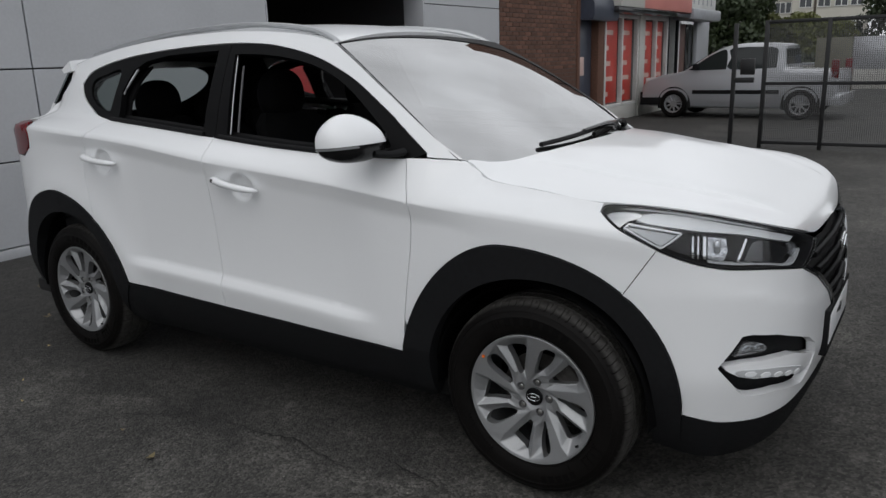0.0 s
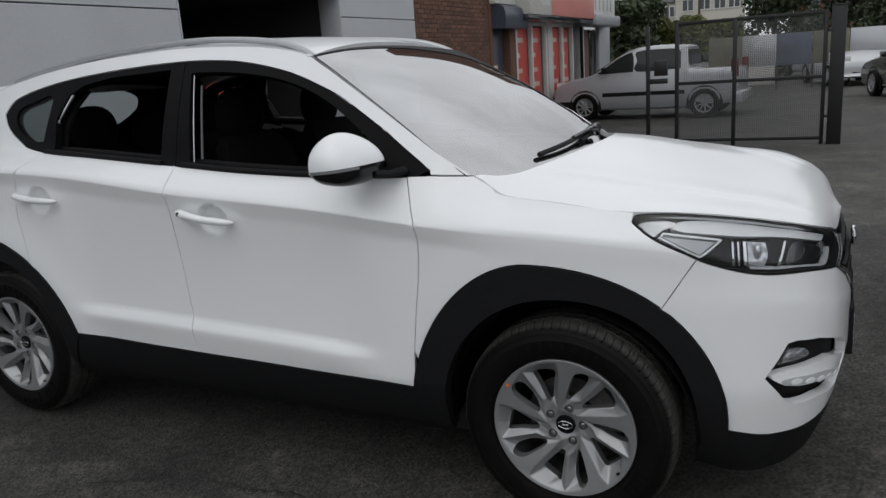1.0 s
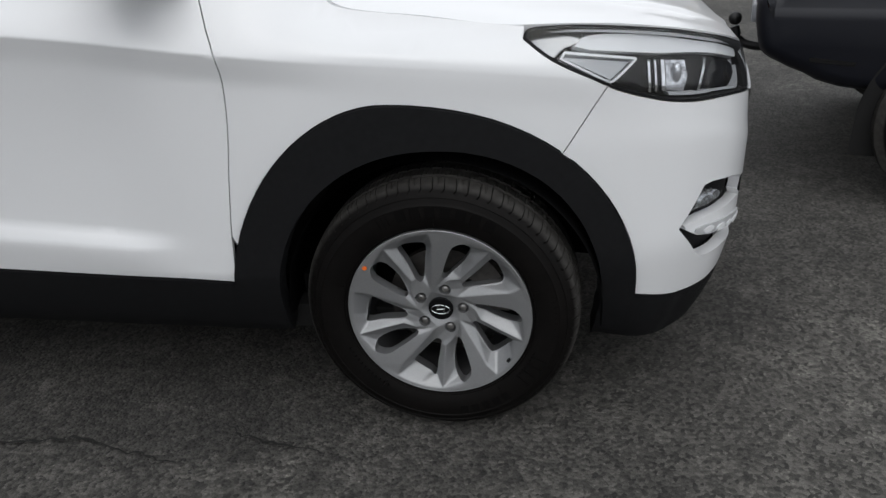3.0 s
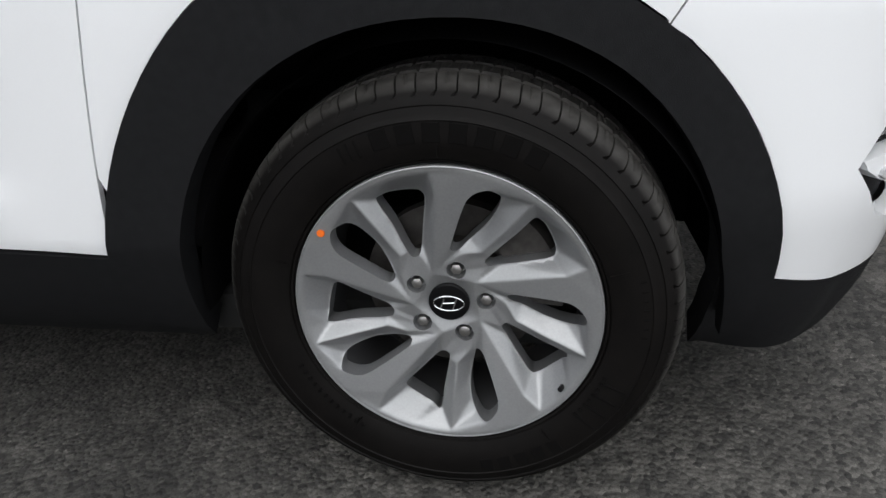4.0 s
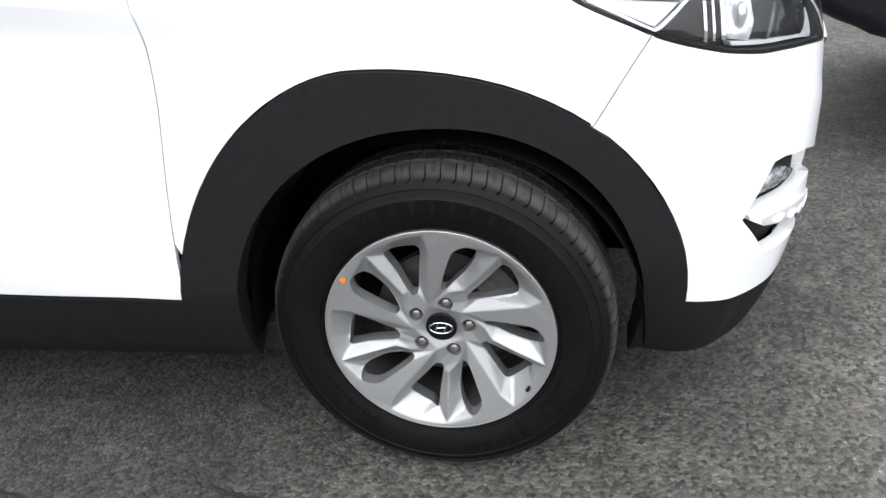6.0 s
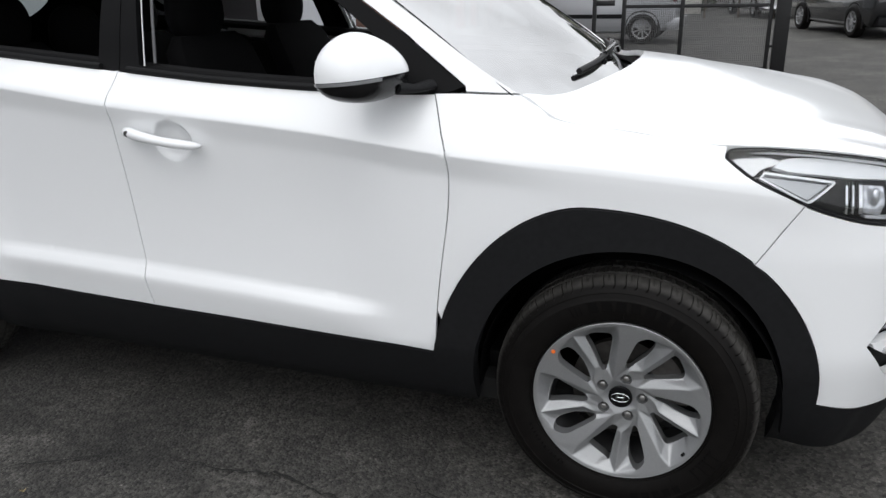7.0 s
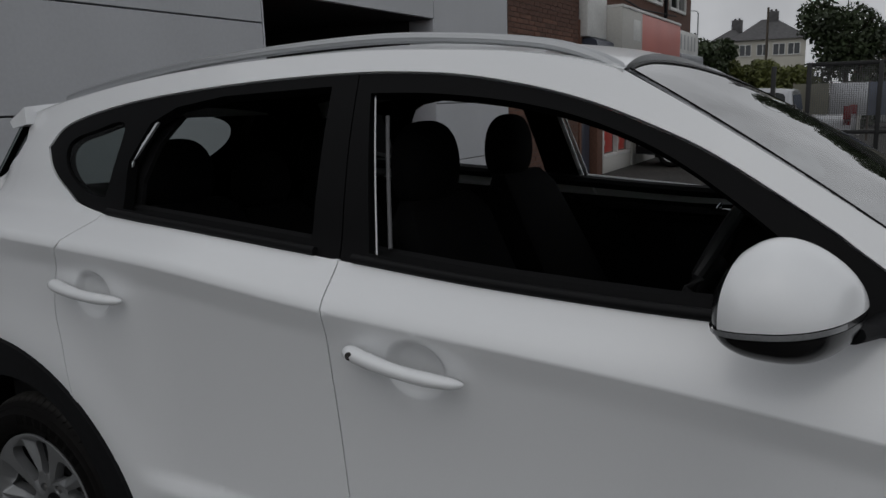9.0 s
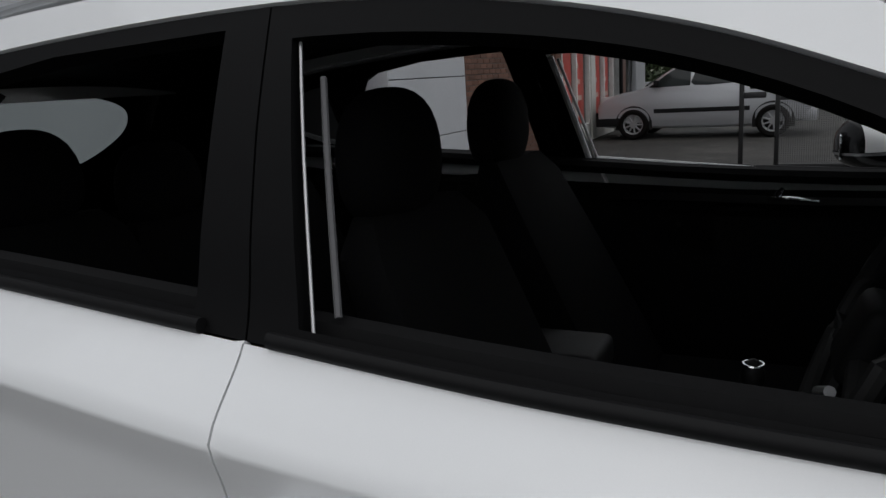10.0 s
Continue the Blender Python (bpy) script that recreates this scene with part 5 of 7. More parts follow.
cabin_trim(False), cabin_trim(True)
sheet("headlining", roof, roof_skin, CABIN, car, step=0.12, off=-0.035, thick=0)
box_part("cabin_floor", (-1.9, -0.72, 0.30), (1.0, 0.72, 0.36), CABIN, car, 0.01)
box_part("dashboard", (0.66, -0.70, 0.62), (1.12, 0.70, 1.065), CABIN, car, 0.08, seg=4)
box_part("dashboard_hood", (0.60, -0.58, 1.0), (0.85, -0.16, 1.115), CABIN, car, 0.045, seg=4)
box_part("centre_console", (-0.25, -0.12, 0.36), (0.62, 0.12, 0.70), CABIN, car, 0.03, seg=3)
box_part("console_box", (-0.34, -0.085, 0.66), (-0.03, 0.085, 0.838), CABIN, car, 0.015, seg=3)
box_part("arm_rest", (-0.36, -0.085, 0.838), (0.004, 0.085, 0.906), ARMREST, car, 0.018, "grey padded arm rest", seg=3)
for flip in (False, True):
    sheet("pillar_lining", [(-0.94, 1.24), (-1.06, 1.265), (-1.065, 1.49), (-0.885, 1.52), (-0.945, 1.44), (-0.965, 1.34)], skin, CABIN, car, off=-0.050, thick=0.012, step=0.04, flip=flip)
# dark lining of the rear pillars, from the tailgate glass to the side windows
for sg in (-1, 1):
    bm = bmesh.new()
    edge_in, edge_out = [], []
    for v in np.linspace(0.0, 1.0, 9):
        p = rear_skin(sg * 0.93, v)
        z = 1.10 + 0.43 * v
        edge_in.append(bm.verts.new((p[0] + 0.02, p[1], p[2] - 0.004)))
        edge_out.append(bm.verts.new((-1.36, sg * (float(glass_y(-1.36, z)) - 0.045), z)))
    for k in range(8):
        bm.faces.new((edge_in[k], edge_in[k + 1], edge_out[k + 1], edge_out[k]))
    bmesh.ops.solidify(bm, geom=bm.faces[:], thickness=0.006)
    part("pillar_lining", bm, CABIN, car)
tube_part("gear_lever", [(0.30, 0, 0.68), (0.295, 0, 0.80), (0.29, 0, 0.86)], [0.018, 0.014, 0.014], CABIN, car, 10)
bm = bmesh.new()
put_ellipsoid(bm, (0.29, 0, 0.872), (0.023, 0.023, 0.034), 16, 12)
knob = part("gear_knob", bm, LEATHER, car)
for z, r in ((0.895, 0.0185), (0.818, 0.0195)):
    tube_part("chrome_ring", [(0.29 + r * math.cos(a), r * math.sin(a), z) for a in np.linspace(0, 2 * math.pi, 24, endpoint=False)], 0.0032, CHROME, knob, 6, True)
bm = bmesh.new()
ctr, tilt = Vector((0.445, -0.36, 1.09)), Matrix.Rotation(radians(24), 4, 'Y')
put_tube(bm, [ctr + (tilt @ Vector((0, 0.185 * math.cos(a), 0.185 * math.sin(a)))) for a in np.linspace(0, 2 * math.pi, 40, endpoint=False)], 0.0155, 10, True)
steer = part("steering_wheel", bm, LEATHER, car, "black leather steering wheel")
for a in (200, 340, 270):
    tube_part("spoke", [ctr, ctr + (tilt @ Vector((0.01, 0.18 * math.cos(radians(a)), 0.18 * math.sin(radians(a)))))], 0.016, LEATHER, steer, 8)
box_part("horn_pad", (-0.02, -0.07, -0.06), (0.03, 0.07, 0.06), CABIN, steer, 0.02, m=Matrix.Translation(ctr) @ tilt, seg=3)
tube_part("wheel_spoke_trim", [ctr + (tilt @ Vector((-0.022, -0.12, -0.05))), ctr + (tilt @ Vector((-0.024, -0.07, -0.075)))], 0.008, SATIN, steer)


def seat(x, y, width, top, lean):
    st = new("seat")
    st.parent = car
    tagged(st, label="black cloth seat with a tall headrest")
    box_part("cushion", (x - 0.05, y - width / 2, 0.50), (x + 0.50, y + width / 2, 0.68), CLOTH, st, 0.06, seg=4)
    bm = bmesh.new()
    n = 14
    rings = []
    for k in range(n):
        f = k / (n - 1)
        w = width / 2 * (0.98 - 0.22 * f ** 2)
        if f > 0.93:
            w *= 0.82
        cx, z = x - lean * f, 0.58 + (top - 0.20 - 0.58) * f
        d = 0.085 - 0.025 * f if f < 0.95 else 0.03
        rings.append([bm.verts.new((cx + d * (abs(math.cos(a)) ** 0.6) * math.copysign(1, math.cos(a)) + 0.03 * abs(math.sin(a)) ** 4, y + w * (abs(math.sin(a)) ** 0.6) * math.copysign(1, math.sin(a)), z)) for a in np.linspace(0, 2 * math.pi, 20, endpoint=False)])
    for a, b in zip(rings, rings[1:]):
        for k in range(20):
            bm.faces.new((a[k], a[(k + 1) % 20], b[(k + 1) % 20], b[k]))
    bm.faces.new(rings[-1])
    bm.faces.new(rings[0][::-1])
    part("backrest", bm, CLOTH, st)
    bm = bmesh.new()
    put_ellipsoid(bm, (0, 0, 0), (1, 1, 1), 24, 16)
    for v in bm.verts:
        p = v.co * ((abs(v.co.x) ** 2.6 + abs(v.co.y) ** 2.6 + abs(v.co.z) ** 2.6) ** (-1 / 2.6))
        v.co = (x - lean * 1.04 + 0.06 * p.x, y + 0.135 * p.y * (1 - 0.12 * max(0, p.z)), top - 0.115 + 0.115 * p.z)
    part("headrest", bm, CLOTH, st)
    for dy in (-0.06, 0.06):
        tube_part("headrest_post", [(x - lean * 1.0, y + dy, top - 0.26), (x - lean * 1.02, y + dy, top - 0.16)], 0.006, STEEL, st)


seat(0.0, -0.36, 0.52, 1.462, 0.26)
seat(0.0, 0.36, 0.52, 1.462, 0.34)
for y in (-0.38, 0.0, 0.38):
    seat(-0.88, y, 0.46, 1.42 if y else 1.36, 0.30)
# inner edges of the far front window, daylight on them put into the colour
for x0, z0, x1, z1, r in ((-0.230, 1.208, -0.293, 1.512, 0.0090), (-0.206, 1.212, -0.272, 1.505, 0.0045)):
    tube_part("window_channel", [(x0 + (x1 - x0) * k, float(glass_y(x0, z0 + (z1 - z0) * k)) - 0.044, z0 + (z1 - z0) * k) for k in np.linspace(0, 1, 7)], r, LITEDGE, car, 6)
tube_part("window_channel", [(x, float(glass_y(x, 1.19)) - 0.046, 1.209 - 0.080 * (x + 0.21)) for x in np.linspace(-0.212, 0.53, 8)], 0.0058, LITEDGE, car, 6)
tube_part("inner_door_handle", [(0.276, 0.722, 1.099), (0.33, 0.716, 1.100), (0.403, 0.720, 1.091)], 0.0055, CHROME, car)
tube_part("lock_lever", [(0.300, 0.722, 1.106), (0.313, 0.716, 1.126)], [0.009, 0.006], CHROME, car)

# ---- ground ----
def ground_material():
    m = material("worn_asphalt", (0.055, 0.054, 0.053), 0.85)
    n, l = m.node_tree.nodes, m.node_tree.links
    b = n["Principled BSDF"]
    tc = n.new("ShaderNodeTexCoord")

    def noise(scale, detail=5, rough=0.55):
        t = n.new("ShaderNodeTexNoise")
        t.inputs["Scale"].default_value, t.inputs["Detail"].default_value, t.inputs["Roughness"].default_value = scale, detail, rough
        l.new(tc.outputs["Object"], t.inputs["Vector"])
        return t.outputs["Fac"]

    def remap(v, a, b_, c, d):
        r = n.new("ShaderNodeMapRange")
        for i, q in zip(("From Min", "From Max", "To Min", "To Max"), (a, b_, c, d)):
            r.inputs[i].default_value = q
        l.new(v, r.inputs["Value"])
        return r.outputs["Result"]

    def mul(a, c):
        k = n.new("ShaderNodeMath")
        k.operation = 'MULTIPLY'
        l.new(a, k.inputs[0]), l.new(c, k.inputs[1])
        return k.outputs[0]

    vor = n.new("ShaderNodeTexVoronoi")
    vor.inputs["Scale"].default_value = 95.0
    l.new(tc.outputs["Object"], vor.inputs["Vector"])
    stone = remap(vor.outputs["Color"], 0.1, 0.9, 0.40, 2.05)
    v = mul(mul(stone, remap(noise(1.1, 6), 0.3, 0.7, 0.72, 1.3)), remap(noise(14, 4), 0.3, 0.7, 0.75, 1.25))
    v = mul(v, remap(noise(420, 3), 0.35, 0.65, 0.7, 1.35))
    # paler, rougher stretches where the top course has worn off
    worn = remap(noise(0.55, 7, 0.62), 0.50, 0.62, 1.0, 1.35)
    v = mul(v, worn)
    v = mul(v, remap(noise(2.4, 10, 0.72), 0.545, 0.59, 1.0, 1.3))      # ragged scabs where grit shows
    v = mul(v, remap(noise(5.5, 8, 0.7), 0.60, 0.68, 1.0, 0.75))          # damp and oily spots
    # the newer, coarser course beyond the car's nose is paler
    sep, wob, coarse = n.new("ShaderNodeSeparateXYZ"), n.new("ShaderNodeMath"), n.new("ShaderNodeMath")
    l.new(tc.outputs["Object"], sep.inputs[0])
    wob.operation, coarse.operation = 'MULTIPLY', 'ADD'
    l.new(noise(1.7, 5), wob.inputs[0])
    wob.inputs[1].default_value = 1.2
    l.new(sep.outputs["X"], coarse.inputs[0]), l.new(wob.outputs[0], coarse.inputs[1])
    v = mul(v, remap(coarse.outputs[0], 1.1, 2.4, 0.9, 1.45))
    wear_and_shade, near_car = n.new("ShaderNodeMath"), n.new("ShaderNodeMath")
    wear_and_shade.operation, near_car.operation = 'MULTIPLY', 'ADD'
    l.new(noise(3.0, 8, 0.68), wear_and_shade.inputs[0])
    wear_and_shade.inputs[1].default_value = 0.9
    l.new(sep.outputs["Y"], near_car.inputs[0]), l.new(wear_and_shade.outputs[0], near_car.inputs[1])
    v = mul(v, remap(near_car.outputs[0], -0.72, -0.68, 1.40, 0.92))      # old top course gone beyond a ragged line; nearer, the car's shade is painted
    fleck = n.new("ShaderNodeTexVoronoi")
    fleck.inputs["Scale"].default_value = 38.0
    l.new(tc.outputs["Object"], fleck.inputs["Vector"])
    v = mul(v, remap(fleck.outputs["Distance"], 0.04, 0.16, 2.4, 1.0))
    sc = n.new("ShaderNodeVectorMath")
    sc.operation = 'SCALE'
    sc.inputs[0].default_value = (0.0285, 0.0272, 0.0245)
    l.new(v, sc.inputs["Scale"])
    l.new(sc.outputs[0], b.inputs["Base Color"])
    hgt = n.new("ShaderNodeMath")
    hgt.operation = 'ADD'
    l.new(remap(vor.outputs["Distance"], 0, 0.6, 1, 0), hgt.inputs[0])
    l.new(noise(30, 6), hgt.inputs[1])
    bp = n.new("ShaderNodeBump")
    bp.inputs["Strength"].default_value, bp.inputs["Distance"].default_value = 0.55, 0.006
    l.new(hgt.outputs[0], bp.inputs["Height"])
    l.new(bp.outputs[0], b.inputs["Normal"])
    return m


ASPHALT = ground_material()
bm = bmesh.new()
xs = [-400, -120, -40] + [-12 + 0.5 * k for k in range(61)] + [40, 120, 400]
ys = [-400, -120, -40] + [-10 + 0.5 * k for k in range(71)] + [60, 140, 400]
grid = []
for y in ys:
    row = []
    for x in xs:
        z = 0.0
        if abs(x) < 20 and abs(y) < 26:
            z = 0.006 * noise.noise(Vector((x * 0.6, y * 0.6, 3.1)))
        row.append(bm.verts.new((x, y, z - 0.004)))
    grid.append(row)
for a, c in zip(grid, grid[1:]):
    for k in range(len(xs) - 1):
        bm.faces.new((a[k], a[k + 1], c[k + 1], c[k]))
tagged(part("ground", bm, ASPHALT, None, "worn dark grey asphalt yard with cracks and patches"), kind="structure", category="ground")

# ---- panelled workshop wall beyond the car's tail ----
PANEL = material("grey_composite_panel", (0.46, 0.47, 0.49), 0.4, grain=0.03, scale=40, large=0.06, large_scale=0.8)
BRICK = material("red_brown_brick", (0.125, 0.060, 0.040), 0.85, grain=0.25, scale=30, per_piece=0.3, bump=0.3, bump_scale=150)
MORTAR = material("dark_mortar", (0.09, 0.08, 0.07), 0.95, grain=0.2, scale=40)
# dark colour stands for the room's shade; it also backs the wall panels
DARKROOM = material("unlit_room_and_core", (0.03, 0.03, 0.032), 0.6)
WX = -3.88
wall = tagged(new("wall_west"), "grey panelled workshop wall with a dark roller-door opening", "wall", kind="structure")
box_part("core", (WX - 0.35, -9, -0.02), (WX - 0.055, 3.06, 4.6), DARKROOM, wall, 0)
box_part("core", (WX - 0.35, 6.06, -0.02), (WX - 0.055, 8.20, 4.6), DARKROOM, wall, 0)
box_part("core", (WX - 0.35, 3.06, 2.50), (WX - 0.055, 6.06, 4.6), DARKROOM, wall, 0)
levels = [0.08, 0.775, 1.505, 2.235, 2.965, 3.695, 4.425]
for z0, z1 in zip(levels, levels[1:]):
    cols = [-8.9, -6.1, -3.2, 0.42, 3.06, 6.06, 8.20]
    for y0, y1 in zip(cols, cols[1:]):
        za, zb = z0, z1
        if y0 == 3.06:
            if z1 <= 2.50:
                continue
            za = max(z0, 2.50)
        box_part("panel", (WX - 0.05, y0 + 0.006, za + 0.006), (WX, y1 - 0.006, zb - 0.006), PANEL, wall, 0.004, seg=1)
box_part("plinth", (WX - 0.05, -9, -0.01), (WX + 0.012, 3.06, 0.075), PANEL, wall, 0.004)
box_part("plinth", (WX - 0.05, 6.06, -0.01), (WX + 0.012, 8.20, 0.075), PANEL, wall, 0.004)
# unseen room added behind the opening, walls coloured dark to read as unlit
room = tagged(new("workshop_interior"), "workshop room added behind the open roller door, coloured dark for shade", "room", kind="structure")
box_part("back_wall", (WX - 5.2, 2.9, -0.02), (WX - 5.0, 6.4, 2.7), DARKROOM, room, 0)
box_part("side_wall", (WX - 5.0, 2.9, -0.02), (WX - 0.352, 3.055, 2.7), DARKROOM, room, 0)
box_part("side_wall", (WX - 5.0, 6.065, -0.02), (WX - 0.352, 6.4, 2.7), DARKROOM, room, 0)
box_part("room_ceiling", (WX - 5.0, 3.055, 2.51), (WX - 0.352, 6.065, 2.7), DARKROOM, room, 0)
box_part("reveal", (WX - 0.34, 6.04, 0), (WX, 6.058, 2.498), PANEL, room, 0.002)
box_part("reveal", (WX - 0.34, 3.062, 0), (WX, 3.078, 2.498), PANEL, room, 0.002)

TOOLRED = material("red_enamelled_steel", (0.55, 0.012, 0.014), 0.35, coat=0.3, grain=0.06, scale=20)
cabinet = thing("tool_cabinet", pose(-4.30, 3.55, 0), "tall red steel tool cabinet with a white panel", "cabinet")
box_part("body", (-0.45, 0, 0.03), (0, 0.70, 1.50), TOOLRED, cabinet, 0.012)
box_part("foot", (-0.42, 0.04, -0.01), (-0.03, 0.66, 0.03), TRIM, cabinet, 0.004)
box_part("white_panel", (0.002, 0.01, 0.60), (0.012, 0.28, 1.23), SHELL_WHITE, cabinet, 0.004)
for k in range(4):
    box_part("drawer", (0.002, 0.30, 0.10 + 0.24 * k), (0.016, 0.69, 0.32 + 0.24 * k), TOOLRED, cabinet, 0.006)

# brick pier and upper wall
brick_wall = tagged(new("wall_brick"), "dark red-brown brick wall beside the grey panels", "wall", kind="structure")
box_part("mortar_core", (WX - 0.35, 8.205, -0.02), (WX - 0.012, 11.28, 4.6), MORTAR, brick_wall, 0)
bw, bh, joint = 0.215, 0.065, 0.010
shared, loose = {}, bmesh.new()
made = 0
rows_n = int(4.5 / (bh + joint))
for row in range(rows_n):
    z = 0.02 + row * (bh + joint)
    y = 8.21 - (bw / 2 if row % 2 else 0)
    while y < 11.27:
        y0, y1 = max(y, 8.21), min(y + bw, 11.275)
        if y1 - y0 > 0.03:
            key = round(y1 - y0, 3)
            if 1.2 < z < 3.2 and made < 296:
                if key not in shared:
                    bm = bmesh.new()
                    put_box(bm, (-0.05, -key / 2, -bh / 2), (0.0, key / 2, bh / 2), 0.003, 1)
                    me = bpy.data.meshes.new("brick")
                    bm.to_mesh(me)
                    bm.free()
                    me.materials.append(BRICK)
                    shared[key] = me
                b = new("brick", shared[key])
                b.parent, b.location = brick_wall, (WX + random.uniform(-0.002, 0.002), (y0 + y1) / 2, z + bh / 2)
                made += 1
            else:
                put_box(loose, (WX - 0.05, y0, z), (WX + random.uniform(-0.002, 0.002), y1, z + bh))
        y += bw + joint
tagged(part("brickwork", loose, BRICK, brick_wall, smooth=False), kind="stuff")

# ---- row of shops ----
WHITEPAINT = material("weathered_white_paint", (0.62, 0.62, 0.60), 0.5, grain=0.08, scale=20, large=0.1, large_scale=2)
CREAM = material("grey_cream_render", (0.50, 0.49, 0.46), 0.7, grain=0.06, scale=25)
REDPOSTER = material("red_window_poster", (0.50, 0.045, 0.03), 0.35, large=0.15, large_scale=1.5)
PINKSIGN = material("faded_red_sign", (0.60, 0.22, 0.19), 0.45, large=0.08, large_scale=0.7)
NAVY = material("navy_shutter_box", (0.05, 0.06, 0.085), 0.35, grain=0.1, scale=10)
GREYBOX = material("grey_shutter_box", (0.30, 0.31, 0.33), 0.4, grain=0.1, scale=10)
SHOPDARK = material("dark_shop_glass", (0.02, 0.021, 0.023), 0.08)
BROWN = material("brown_door", (0.12, 0.06, 0.045), 0.5, grain=0.15, scale=15)
SILVERDOOR = material("galvanised_shutter", (0.42, 0.43, 0.45), 0.4, 0.3, grain=0.05, scale=30)
PAPER = material("poster_print", (0.62, 0.45, 0.40), 0.5, grain=0.15, scale=6)
shops = thing("shop_terrace", pose(WX, 11.3, 0), "row of small shops with red window posters and faded fascia signs", "shop")


def shop_box(name, y0, y1, z0, z1, x0, x1, mat, label="", bevel=0.006, parent=None):
    return box_part(name, (x0, y0 - 11.3, z0), (x1, y1 - 11.3, z1), mat, parent or shops, bevel, label)


shop_box("upper_wall", 11.3, 21.0, 2.9, 6.4, -0.4, -0.02, BRICK)
shop_box("back_wall", 11.3, 21.0, 0, 2.9, -0.6, -0.3, SHOPDARK)
shop_box("brick_pier", 11.3, 11.42, 0, 2.9, -0.3, 0.02, BRICK)
navy_door = shop_box("shop_door", 11.45, 12.35, 0.02, 2.15, -0.2, -0.14, NAVY, "dark blue door in shadow")
shop_box("door_notice", 11.75, 11.98, 1.05, 1.42, -0.14, -0.135, PAPER, parent=navy_door)
shop_box("brick_pier", 12.40, 12.75, 0, 2.4, -0.3, 0.0, BRICK)
bm = bmesh.new()
prof = [(0, 0.45), (0.20, 0.45), (0.28, 0.40), (0.31, 0.30), (0.31, 0.08), (0.27, 0.0), (0.0, 0.0)]
v0 = [bm.verts.new((x, 0.12, 2.13 + z)) for x, z in prof]
v1 = [bm.verts.new((x, 1.45, 2.13 + z)) for x, z in prof]
for k in range(len(prof)):
    bm.faces.new((v0[k], v0[(k + 1) % 7], v1[(k + 1) % 7], v1[k]))
bm.faces.new(v0), bm.faces.new(v1)
part("shutter_box", bm, NAVY, shops, "rounded navy shutter box")
shop_box("white_panel", 11.32, 12.45, 2.60, 3.45, -0.02, 0.16, WHITEPAINT, bevel=0.03)
for y0, y1, posters in ((12.80, 14.85, 2), (15.25, 17.05, 2)):
    shop_box("stall_riser", y0, y1, 0, 0.32, -0.2, 0.0, CREAM)
    win = shop_box("shop_window", y0 + 0.05, y1 - 0.05, 0.34, 2.28, -0.12, -0.10, SHOPDARK)
    for yy in (y0 + 0.02, y0 + (y1 - y0) * 0.5, y1 - 0.02):
        shop_box("window_post", yy - 0.035, yy + 0.035, 0.30, 2.32, -0.12, 0.0, WHITEPAINT, parent=win)
    for zz in (0.34, 2.27):
        shop_box("window_rail", y0, y1, zz - 0.035, zz + 0.035, -0.12, 0.0, WHITEPAINT, parent=win)
    half = (y1 - y0) / 2
    for k in range(2):
        p = shop_box("poster", y0 + 0.10 + k * half, y0 + half * (0.80 if k else 0.90) + k * half, 0.40, 2.20, -0.098, -0.092, REDPOSTER, "red poster with pale print", parent=win)
        for j in range(5):
            z = 0.55 + 0.33 * j
            shop_box("print_bar", y0 + 0.16 + k * half + 0.05 * (j % 2), y0 + 0.16 + k * half + 0.25 + 0.12 * ((j * 2) % 3), z, z + 0.10, -0.091, -0.088, PAPER, parent=win, bevel=0)
shop_box("pilaster", 14.87, 15.22, 0, 2.4, -0.3, 0.03, CREAM)
shop_box("shop_door", 17.12, 17.75, 0.02, 2.2, -0.25, -0.2, SHOPDARK)
shop_box("door_post", 17.80, 18.0, 0, 2.4, -0.2, 0.02, WHITEPAINT)
shop_box("shop_door", 18.05, 18.9, 0.02, 2.2, -0.15, -0.1, BROWN)
shop_box("shop_door", 19.0, 19.6, 0.02, 2.2, -0.15, -0.1, SHOPDARK)
shop_box("end_shutter", 19.65, 20.9, 0, 2.3, -0.1, 0.02, SILVERDOOR)
shop_box("fascia_soffit", 12.45, 17.5, 2.30, 2.42, -0.1, 0.42, SHOPDARK)
fascia = shop_box("fascia_sign", 12.47, 17.5, 2.42, 3.18, -0.05, 0.45, PINKSIGN, "faded red fascia sign")
shop_box("sign_face", 12.46, 13.9, 2.415, 3.185, -0.05, 0.455, CREAM, parent=fascia)
shop_box("sign_mark", 13.2, 13.75, 2.62, 3.02, 0.455, 0.46, WHITEPAINT, parent=fascia)
shop_box("sign_edge", 12.46, 17.5, 3.185, 3.24, -0.05, 0.47, WHITEPAINT, parent=fascia)
fascia_b = shop_box("fascia_sign", 17.52, 20.0, 2.55, 3.12, -0.05, 0.40, WHITEPAINT, "white fascia sign with grey strokes")
for k in range(5):
    shop_box("sign_stroke", 17.8 + 0.42 * k, 17.9 + 0.42 * k, 2.66, 3.02, 0.40, 0.405, GREYBOX, parent=fascia_b, bevel=0)
shop_box("shutter_box", 17.5, 20.2, 2.26, 2.55, -0.05, 0.52, GREYBOX, bevel=0.05)
